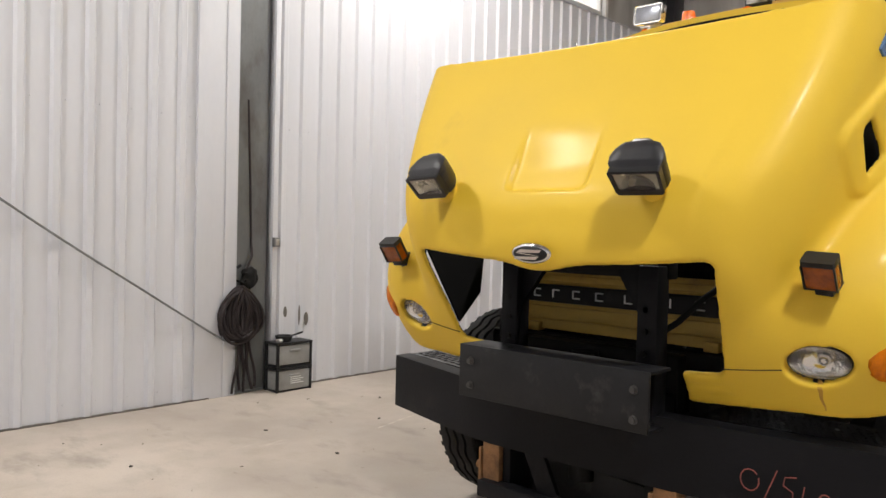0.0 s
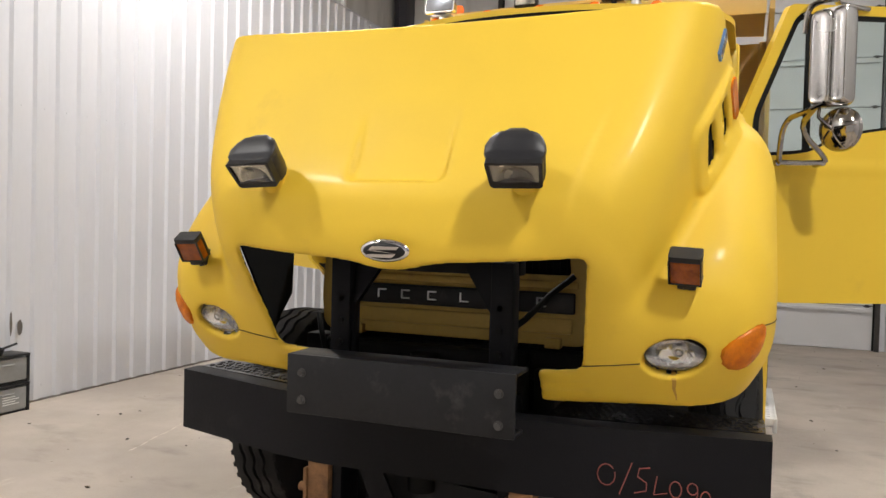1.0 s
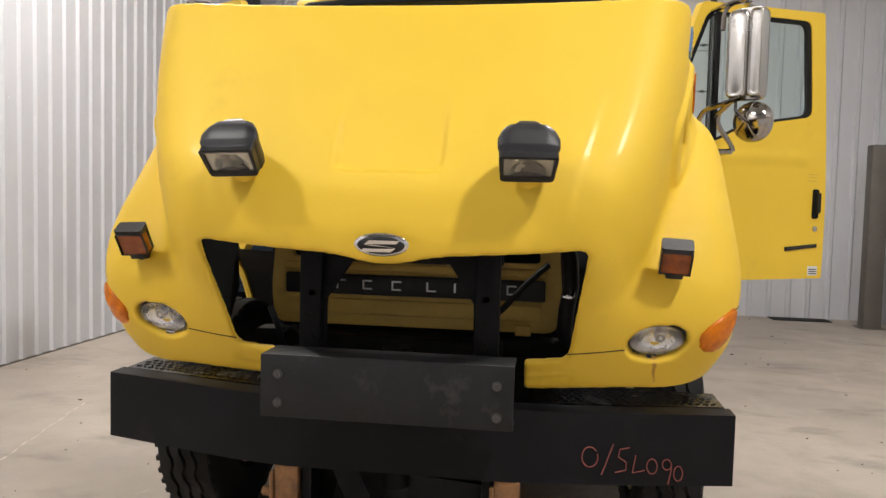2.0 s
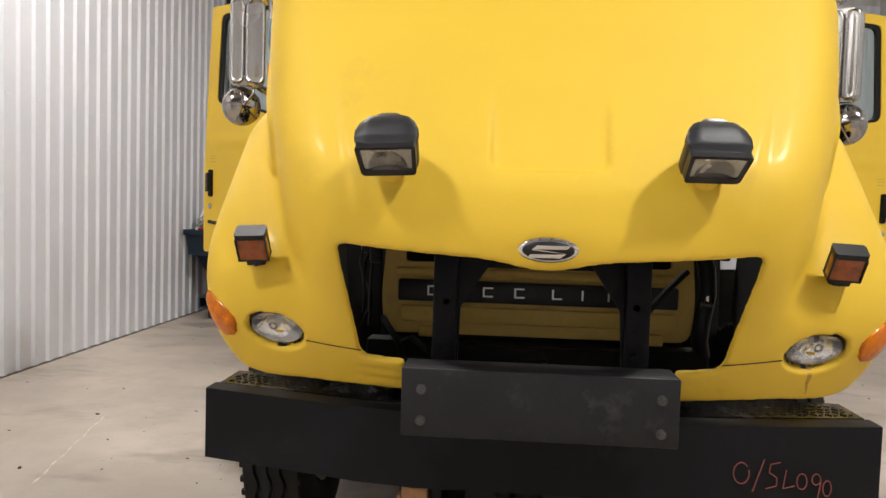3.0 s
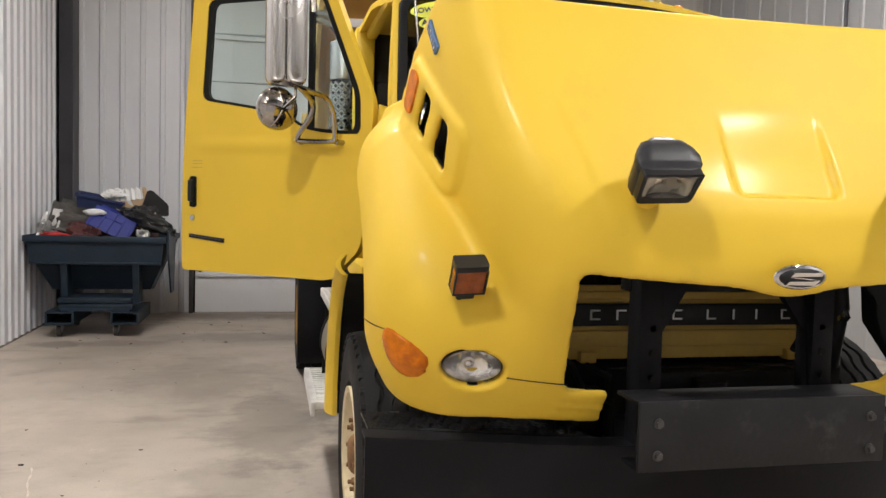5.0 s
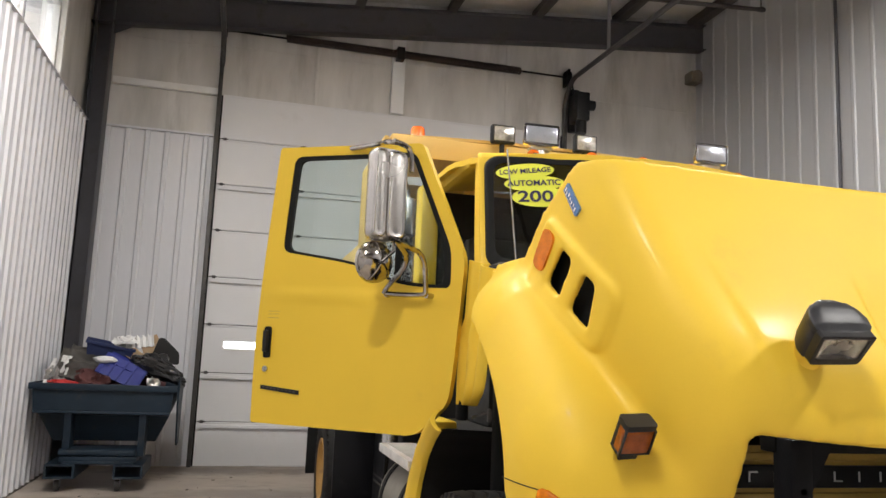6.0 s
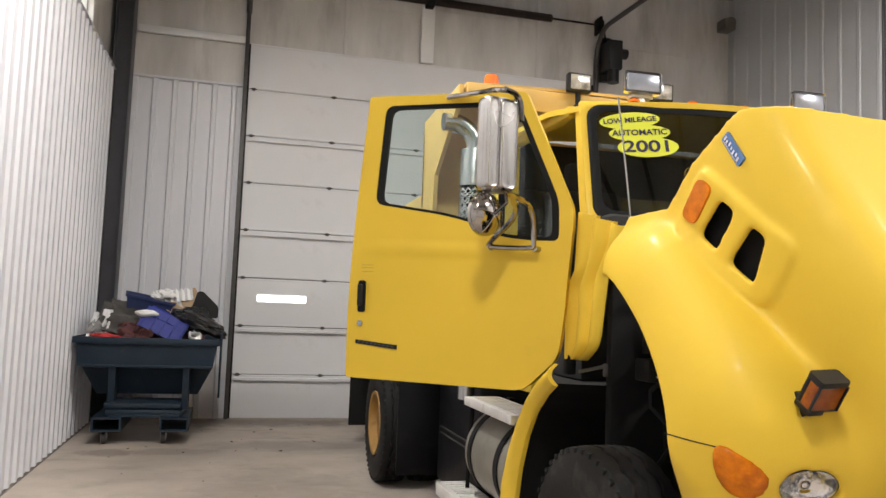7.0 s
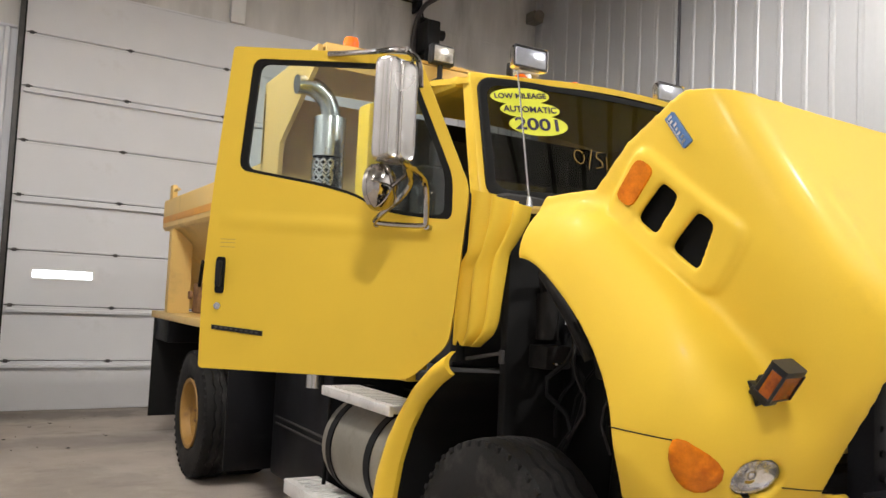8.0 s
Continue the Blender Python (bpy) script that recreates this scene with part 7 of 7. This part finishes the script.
for j in range(rows):
    z0 = 1.5 + 0.046 * j
    for i in range(cols):
        a = 2 * math.pi * (i + 0.5 * (j % 2)) / cols
        b = a + 2 * math.pi / cols
        # strap of the diamond mesh: two thin bars for each cell
        for z1 in (z0 + 0.046, z0 - 0.046):
            mid = (a + b) / 2
            p, q = Vector((SX + r * math.cos(a), SYK + r * math.sin(a), z0)), Vector((SX + r * math.cos(mid), SYK + r * math.sin(mid), z1 * 0.5 + z0 * 0.5))
            w = Vector((0, 0, 0.0085))
            vs = [bm.verts.new(c) for c in (p - w, q - w, q + w, p + w)]
            bm.faces.new(vs)
            vs2 = [bm.verts.new(c) for c in (q - w, Vector((SX + r * math.cos(b), SYK + r * math.sin(b), z0)) - w, Vector((SX + r * math.cos(b), SYK + r * math.sin(b), z0)) + w, q + w)]
            bm.faces.new(vs2)
part("perforated_guard", bm, STAINLESS, stack, "perforated steel guard", fix=False)
# added sleeve: its dark colour stands for shade inside the guard's holes
bm = bmesh.new()
lathe(bm, [(1.46, 0.062), (1.46, 0.084), (2.42, 0.084), (2.42, 0.062)], stack_m, 24)
part("guard_shade_sleeve", bm, DARK_METAL, stack, "added dark sleeve standing for the shade in the guard's holes")

# ---- by the west wall: cable coil, drawers, pan, outlet, hose ----
def lump(bm, m, size, seed, rough=0.18, sub=3, flat=None):
    """A crumpled soft shape: a displaced sphere, stretched to size."""
    g = bmesh.ops.create_icosphere(bm, subdivisions=sub, radius=1.0)["verts"]
    for v in g:
        c = v.co
        n = noise.noise(c * 1.7 + Vector((seed, 0, 0))) + 0.5 * noise.noise(c * 4.1 + Vector((0, seed, 0))) + 0.3 * noise.noise(c * 9 + Vector((0, 0, seed)))
        c = c * (1 + rough * n)
        if flat is not None:
            c.z = max(c.z, flat)
        v.co = m @ Vector((c.x * size[0], c.y * size[1], c.z * size[2]))


coil = tagged(empty("cable_coil", WX - 0.02, 1.36, 0.75), "black welding cable coiled on a hook at the steel column", "cable")
bm = bmesh.new()
rnd = random.Random(4)
for k in range(30):
    grip = rnd.uniform(0.15, 1.0) if k % 3 else rnd.uniform(0.85, 1.15)
    ry, rz = 0.19 * grip, 0.225 * rnd.uniform(0.75, 1.05)
    cy, cz, cx = 1.36 + rnd.uniform(-0.02, 0.02), 0.70 + rnd.uniform(-0.025, 0.025), WX + 0.035 + 0.012 * (k % 5) + rnd.uniform(-0.008, 0.008)
    pts = [(cx + 0.012 * math.sin(3 * a + k), cy + ry * math.sin(a) * (1 - 0.22 * math.cos(a) + 0.05 * math.sin(2 * a + k)), cz + rz * math.cos(a)) for a in (2 * math.pi * i / 36 for i in range(36))]
    tube(bm, pts, 0.013, 7, True)
part("cable_loops", bm, CABLE, coil, "thick black cable loops")
bm = bmesh.new()
tube(bm, [(WX + 0.03, 1.40, 0.98), (WX + 0.03, 1.44, 1.10), (WX + 0.02, 1.50, 1.22), (WX - 0.03, 1.52, 1.34), (WX - 0.03, 1.50, 1.9), (WX - 0.035, 1.47, 2.6)], 0.012, 7)
for k in range(6):
    y0, y1 = 1.34 + 0.03 * k, 1.33 + 0.035 * k + rnd.uniform(-0.03, 0.03)
    pts = [(WX + 0.045 + 0.02 * math.sin(k + 3 * q), y0 + (y1 - y0) * q + 0.02 * math.sin(5 * q + 2 * k), 0.56 - (0.54 - 0.02 * (k % 3)) * q) for q in (0, 0.15, 0.3, 0.45, 0.6, 0.75, 0.9, 1.0)]
    tube(bm, pts, 0.012, 7)
part("loose_cable", bm, CABLE, coil)
bm = bmesh.new()
lump(bm, pose(WX + 0.03, 1.47, 1.02), (0.05, 0.08, 0.09), 3.0, 0.4)
part("electrode_holder", bm, DARK_METAL, coil, "dark cable clamp")
bm = bmesh.new()
cyl(bm, (WX + 0.06, 1.33, 1.12), (WX + 0.06, 1.36, 1.14), 0.014, n=10)
part("connector", bm, BLACK_PLASTIC, coil)
bm = bmesh.new()
tube(bm, [(WX - 0.03, 1.38, 1.0), (WX + 0.1, 1.38, 0.985), (WX + 0.115, 1.38, 1.02)], 0.009, 6)
part("hook", bm, DARK_METAL, coil)

drawers = tagged(empty("drawer_unit", -4.15, 1.84, 0), "two stacked smoky plastic drawers with black frames", "drawers")
DX, DY = (-4.235, -4.06), (1.66, 2.02)
for z0, tip in ((0.0, 0), (0.225, 0)):
    bm = bmesh.new()
    for x in DX:
        for y in DY:
            box(bm, (x - 0.012, y - 0.012, z0), (x + 0.012, y + 0.012, z0 + 0.22), 0.003)
    box(bm, (DX[0] - 0.015, DY[0] - 0.015, z0 + 0.20), (DX[1] + 0.015, DY[1] + 0.015, z0 + 0.222), 0.006)
    box(bm, (DX[0], DY[0], z0 + 0.002), (DX[1], DY[1], z0 + 0.014), 0.002)
    part("drawer_frame", bm, BLACK_PLASTIC, drawers, "black drawer frame")
    bm = bmesh.new()
    box(bm, (DX[0] + 0.014, DY[0] + 0.004, z0 + 0.018), (DX[1] + 0.004, DY[1] - 0.004, z0 + 0.192), 0.01)
    box(bm, (DX[1] + 0.004, 1.78, z0 + 0.14), (DX[1] + 0.02, 1.90, z0 + 0.155), 0.004)
    part("drawer", bm, GREY_PLASTIC, drawers, "smoky grey plastic drawer")
bm = bmesh.new()
for k in range(4):
    box(bm, (DX[1] + 0.0045, 1.80, 0.07 + 0.018 * k), (DX[1] + 0.0065, 1.94 - 0.03 * (k % 2), 0.078 + 0.018 * k))
part("label_bars", bm, WHITE_PAPER, drawers)
pan = tagged(empty("small_pan", -4.14, 1.78, 0.447), "small dark metal pan standing on the plastic drawers", "pan")
bm = bmesh.new()
lathe(bm, [(0.0, 0.0), (0.0, 0.065), (0.05, 0.082), (0.052, 0.078), (0.006, 0.06), (0.006, 0.0)], Matrix.Translation((-4.14, 1.78, 0.448)) @ Matrix.Rotation(-math.pi / 2, 4, "Y"), 28)
part("bowl", bm, BLACK_PLASTIC, pan)
bm = bmesh.new()
tube(bm, [(-4.14, 1.86, 0.49), (-4.14, 1.92, 0.50), (-4.14, 1.99, 0.515)], 0.009, 8)
part("handle", bm, BLACK_PLASTIC, pan)
bm = bmesh.new()
lump(bm, pose(-4.09, 1.70, 0.462), (0.03, 0.035, 0.018), 8.0, 0.4, 2)
tagged(part("crumpled_foil", bm, ALUMINIUM), "crumpled bit of foil lying on the drawers", "litter")

bm = bmesh.new()
box(bm, (WX + 0.031, 1.70, 1.30), (WX + 0.075, 1.765, 1.385), 0.006)
out_box = tagged(part("outlet_box", bm, TRACK), "small grey metal outlet box on the wall trim", "outlet")
bm = bmesh.new()
box(bm, (WX + 0.075, 1.715, 1.315), (WX + 0.079, 1.75, 1.37), 0.002)
part("cover", bm, ALUMINIUM, out_box)

bm = bmesh.new()
n = 26
tube(bm, [(WX + 0.06 + 0.01 * math.sin(i * 0.7), -2.2 + 3.42 * i / n, 2.79 - 2.30 * (i / n) - 0.05 * math.sin(math.pi * i / n)) for i in range(n + 1)], 0.009, 7)
tagged(part("hanging_hose", bm, GREY_COLUMN), "thin grey hose strung down along the ribbed wall", "hose")
# scuffs where the gear has rubbed the sheets
for k, (y, z, w, h) in enumerate(((1.86, 0.70, 0.02, 0.05), (2.02, 0.66, 0.012, 0.09), (2.10, 0.62, 0.025, 0.06), (1.05, 1.2, 0.01, 0.12))):
    bm = bmesh.new()
    pts = [(y + w * math.cos(a) * (1 + 0.3 * noise.noise(Vector((k, a, 0)))), z + h * math.sin(a) * (1 + 0.3 * noise.noise(Vector((a, k, 2))))) for a in (2 * math.pi * i / 14 for i in range(14))]
    plate(bm, pts, 0.0015, lambda u, v, q: (WX + 0.0275 + q, u, v))
    tagged(part("scuff", bm, BROWN), "dark scuff mark on the white wall panel", "stain")

# ---- the tipping hopper with refuse ----
hop = tagged(empty("tipping_hopper", -3.5, 7.9, 0), "dark blue steel tipping hopper on casters, heaped with refuse", "hopper")
HX0, HX1, HY = -4.205, -2.73, 7.42


def trough():
    bm = bmesh.new()
    prof = [(HY, 1.13), (HY + 0.03, 0.84), (HY + 0.22, 0.80), (HY + 0.36, 0.50), (HY + 0.75, 0.47), (HY + 1.35, 1.05), (HY + 1.35, 1.13)]
    t = 0.012
    slim = lambda x, z: x + (HX0 + HX1 - 2 * x) * 0.13 * max(0.0, (0.9 - z) / 0.4)
    a = [[bm.verts.new((slim(x, z), y, z)) for y, z in prof] for x in (HX0, HX1)]
    b = [[bm.verts.new((slim(x, z), y + (t if i < 4 else -t), z + (t if 1 < i < 5 else 0))) for i, (y, z) in enumerate(prof)] for x in (HX0 + t, HX1 - t)]
    for k in range(len(prof) - 1):
        bm.faces.new((a[0][k], a[0][k + 1], a[1][k + 1], a[1][k]))
        bm.faces.new((b[0][k], b[1][k], b[1][k + 1], b[0][k + 1]))
    for s in (0, 1):
        bm.faces.new(a[s])
        bm.faces.new(b[s])
    for k in (0, len(prof) - 1):
        bm.faces.new((a[0][k], a[1][k], b[1][k], b[0][k]))
    return bm


part("trough", trough(), HOPPER_BLUE, hop, "dark blue steel trough")
bm = bmesh.new()
box(bm, (HX0 - 0.03, HY - 0.03, 1.08), (HX1 + 0.03, HY + 0.0, 1.15), 0.006)
box(bm, (HX0 - 0.03, HY + 1.35, 1.08), (HX1 + 0.03, HY + 1.39, 1.15), 0.006)
for x in (HX0 - 0.03, HX1):
    box(bm, (x, HY, 1.08), (x + 0.03, HY + 1.35, 1.15), 0.006)
part("rim_rail", bm, HOPPER_BLUE, hop)
bm = bmesh.new()
box(bm, (HX0 + 0.03, HY + 0.005, 0.825), (HX1 - 0.03, HY + 0.035, 0.85), 0.004)
part("fold_rib", bm, HOPPER_BLUE, hop)
for x in (HX0 + 0.38, HX1 - 0.32):
    bm = bmesh.new()
    plate(bm, [(HY + 0.04, 0.83), (HY + 0.34, 0.79), (HY + 0.34, 0.36), (HY + 0.10, 0.36)], 0.07, lambda u, v, w: (x - 0.03 + w, u, v))
    part("gusset", bm, HOPPER_BLUE, hop)
bm = bmesh.new()
plate(bm, [(HY + 0.05, 1.22), (HY + 0.05, 0.95), (HY + 0.35, 0.46), (HY + 0.6, 0.46), (HY + 0.75, 1.22)], 0.02, lambda u, v, w: (HX1 + 0.032 + w, u, v))
part("end_plate", bm, HOPPER_BLUE, hop, "scratched blue end plate")
bm = bmesh.new()
BX0, BX1 = -3.97, -2.98
box(bm, (BX0 + 0.16, HY - 0.12, 0.30), (BX1 - 0.10, HY - 0.10, 0.33), 0.004)
box(bm, (BX0 + 0.12, HY - 0.06, 0.31), (BX1 - 0.08, HY + 0.3, 0.37), 0.008)
box(bm, (BX0 + 0.1, HY - 0.02, 0.38), (BX1 - 0.1, HY + 0.5, 0.44), 0.01)
part("base_beam", bm, HOPPER_BLUE, hop)
for x in (BX0, BX1 - 0.30):
    bm = bmesh.new()
    plate(bm, [(x, 0.15), (x + 0.30, 0.15), (x + 0.30, 0.30), (x, 0.30)], 0.9, lambda u, v, w: (u, HY - 0.14 + w, v), [[(x + 0.02, 0.17), (x + 0.28, 0.17), (x + 0.28, 0.28), (x + 0.02, 0.28)]])
    part("fork_pocket", bm, HOPPER_BLUE, hop, "open fork pocket")
for x in (BX0 + 0.12, BX1 - 0.26):
    for y in (HY + 0.0, HY + 0.85):
        bm = bmesh.new()
        box(bm, (x - 0.035, y - 0.05, 0.13), (x + 0.035, y + 0.05, 0.15), 0.004)
        for dx in (-0.032, 0.024):
            box(bm, (x + dx, y - 0.03, 0.05), (x + dx + 0.008, y + 0.03, 0.132), 0.002)
        caster = part("caster", bm, TRACK, hop, "small steel caster")
        bm = bmesh.new()
        cyl(bm, (x - 0.022, y, 0.062), (x + 0.022, y, 0.062), 0.062, n=20)
        part("caster_wheel", bm, GREY_METAL, caster)

# the refuse, bit by bit
def litter(name, label, category, material, build):
    bm = bmesh.new()
    build(bm)
    return tagged(part(name, bm, material, None, "", 40), label, category, "refuse in the hopper")


def slab(bm, m, size, seed, warp=0.03, n=10):
    """A bent or crumpled sheet with thickness."""
    def at(u, v):
        x, y = (u - 0.5) * size[0], (v - 0.5) * size[1]
        z = warp * (noise.noise(Vector((3 * u, 3 * v, seed))) + 0.4 * noise.noise(Vector((9 * u, 9 * v, seed + 4))))
        return m @ Vector((x, y, z))
    grid_sheet(bm, at, n, n, size[2], m.to_3x3() @ Vector((0, 0, 1)))


def pleated(bm, m, wide, tall, folds, depth):
    """A strip of paper folded in pleats."""
    grid_sheet(bm, lambda u, v: m @ Vector(((u - 0.5) * wide, (1 if int(round(u * folds * 2)) % 2 else -1) * depth, v * tall * (1 - 0.18 * (int(round(u * folds * 2)) % 2)))), folds * 2, 3, 0.003, m.to_3x3() @ Vector((0, 1, 0)))


def open_bin(bm, m, size):
    """A tipped open bin: four walls, a floor and a folded rim."""
    a, b, h = size
    loops = [[bm.verts.new(m @ Vector((x * (a + d), y * (b + d), z))) for x, y in ((-1, -1), (1, -1), (1, 1), (-1, 1))]
             for d, z in ((-0.03, 0.0), (0.0, h - 0.03), (0.018, h - 0.03), (0.018, h), (-0.006, h), (-0.036, 0.008))]
    bm.faces.new(loops[0])
    for p, q in zip(loops, loops[1:]):
        for k in range(4):
            bm.faces.new((p[k], p[(k + 1) % 4], q[(k + 1) % 4], q[k]))
    bm.faces.new(loops[-1])


litter("packing_felt", "grey felt padding heaped in the blue hopper", "padding", GREY_CLOTH, lambda b: [slab(b, pose(-3.78, 7.72, 1.32, 58, 14, 8), (0.50, 0.36, 0.03), 1.0, 0.10, 14), slab(b, pose(-3.74, 7.86, 1.36, 40, 24, 20), (0.46, 0.40, 0.03), 2.0, 0.10, 14)])
litter("refuse_heap", "mixed dark refuse filling the blue hopper", "refuse", MAROON, lambda b: lump(b, pose(-3.47, 8.1, 0.98), (0.62, 0.55, 0.32), 2.0, 0.3))
litter("white_wrapper", "white and grey plastic wrapping in the hopper's corner", "wrapping", WHITE_PAPER, lambda b: [slab(b, pose(-4.03, 7.62, 1.25, 70, 20, 20), (0.16, 0.30, 0.006), 5.0, 0.08), slab(b, pose(-3.95, 7.66, 1.28, 78, 6, -6), (0.10, 0.34, 0.006), 6.0, 0.05)])
litter("grey_wrapper", "crumpled grey plastic film beside the white wrapping", "wrapping", GREY_PLASTIC, lambda b: lump(b, pose(-4.06, 7.66, 1.22, 20, 30, 0), (0.08, 0.12, 0.14), 25.0, 0.6))
litter("navy_bin", "navy blue plastic bin lying tilted on the refuse heap", "bin", NAVY, lambda b: open_bin(b, pose(-3.56, 8.05, 1.44, 6, 10, 8), (0.26, 0.19, 0.17)))
litter("blue_crate", "bright blue plastic crate tipped over in the hopper", "crate", BLUE_PLASTIC, lambda b: [slab(b, pose(-3.33, 7.60, 1.29, 62, 24, -6), (0.50, 0.27, 0.02), 30.0, 0.02), slab(b, pose(-3.30, 7.72, 1.36, 20, 24, -4), (0.46, 0.26, 0.02), 31.0, 0.02)] + [box(b, (-0.22 + 0.11 * i, -0.13, 0.02), (-0.205 + 0.11 * i, 0.13, 0.035), 0.003, pose(-3.33, 7.60, 1.29, 62, 24, -6)) for i in range(5)])
litter("cardboard_box", "torn brown cardboard flap on the refuse heap", "box", CARD, lambda b: [slab(b, pose(-3.06, 8.02, 1.55, 66, -24, 12), (0.22, 0.34, 0.008), 33.0, 0.03), slab(b, pose(-3.20, 7.95, 1.44, 50, 34, 0), (0.26, 0.16, 0.008), 34.0, 0.03)])
litter("pleated_paper", "white pleated paper strip across the refuse heap", "paper", WHITE_PAPER, lambda b: pleated(b, pose(-3.26, 7.98, 1.56, -20, -9, 4), 0.44, 0.16, 7, 0.016))
for k in range(3):
    litter("paper_sheet", "crumpled white paper sheet on the refuse heap", "paper", WHITE_PAPER, lambda b: slab(b, pose(-3.42 + 0.05 * k, 8.02 - 0.02 * k, 1.625 + 0.016 * k, 26 + 4 * k, 12 - 7 * k, 15 * k), (0.20, 0.15, 0.002), 40.0 + k, 0.05))
litter("bin_bag", "shiny black bin bag hanging over the hopper's end", "bag", BLACK_BAG, lambda b: lump(b, pose(-2.92, 7.72, 1.31, 0, 22, 0), (0.30, 0.16, 0.10), 9.0, 0.32, 4))
litter("bin_bag", "knotted black bin bag on the refuse heap", "bag", BLACK_BAG, lambda b: lump(b, pose(-3.02, 7.86, 1.36, 0, 20, 10), (0.22, 0.18, 0.14), 11.0, 0.5, 4))
litter("black_case", "black soft case standing on the refuse heap", "case", BLACK_PLASTIC, lambda b: plate(b, round_poly([(-0.17, -0.14), (0.17, -0.12), (0.15, 0.02), (-0.06, 0.17), (-0.12, 0.16)], 0.03, 4), 0.12, lambda u, v, w: pose(-2.90, 8.0, 1.52, 0, 8, 8) @ Vector((u, w, v))))
litter("white_cup", "white plastic tub lying on the refuse", "tub", WHITE_PAPER, lambda b: lump(b, pose(-3.52, 7.62, 1.42), (0.12, 0.07, 0.04), 13.0, 0.3))
litter("red_rag", "red rag hanging at the hopper's rim", "rag", RED_CLOTH, lambda b: lump(b, pose(-3.92, 7.53, 1.15, 0, 4, 4), (0.17, 0.06, 0.035), 15.0, 0.6))
litter("foil_ball", "crumpled silver foil beside the blue crate", "foil", ALUMINIUM, lambda b: lump(b, pose(-2.98, 7.54, 1.17), (0.07, 0.06, 0.07), 17.0, 0.7))
litter("maroon_cloth", "maroon cloth bunched in the hopper", "cloth", MAROON, lambda b: slab(b, pose(-3.62, 7.58, 1.22, 56, -14, 0), (0.36, 0.24, 0.02), 19.0, 0.10, 14))

# ---- by the far corner ----
bm = bmesh.new()
box(bm, (4.72, 8.52, 0.0), (4.95, 8.72, 2.46), 0.012)
box(bm, (4.68, 8.48, 0.0), (4.99, 8.76, 0.015), 0.003)
tagged(part("guard_post", bm, BROWN), "weathered grey-brown steel post standing by the corner", "post")
bm = bmesh.new()
box(bm, (3.7, 9.0, 0.0), (4.5, 9.3, 0.012), 0.003)
tagged(part("floor_mat", bm, SEAL), "dark rubber mat by the end wall", "mat")

# ---- dried mud and grit on the concrete ----
bm = bmesh.new()
grid_sheet(bm, lambda u, v: (-2.86 + 0.29 * u + 0.006 * math.sin(23 * u) + (0.004 + 0.003 * math.sin(61 * u)) * (2 * v - 1), 2.79 - 1.29 * u, 0.0012), 60, 2)
tagged(part("chalk_scrape", bm, CHALK_WHITE), "thin pale scrape line on the concrete floor", "scrape")
rnd = random.Random(12)
bm = bmesh.new()
for k in range(260):
    x, y = rnd.uniform(-4.1, 3.5), rnd.uniform(-1.5, 9.0)
    if -1.4 < x < 1.4 and y > 0:
        if rnd.random() < 0.6:
            continue
    r = rnd.choice((0.003, 0.004, 0.006, 0.008, 0.013))
    g = bmesh.ops.create_icosphere(bm, subdivisions=1, radius=r)["verts"]
    a = rnd.uniform(0, 6.28)
    for v in g:
        c = v.co * rnd.uniform(0.7, 1.2)
        v.co = Vector((x + c.x * 1.8 * math.cos(a) - c.y * math.sin(a), y + c.x * 1.8 * math.sin(a) + c.y * math.cos(a), max(0.0, c.z * 0.5 + r * 0.15)))
tagged(part("floor_grit", bm, CRUMB), "dark crumbs of dried mud strewn over the concrete floor", "grit", kind="stuff")
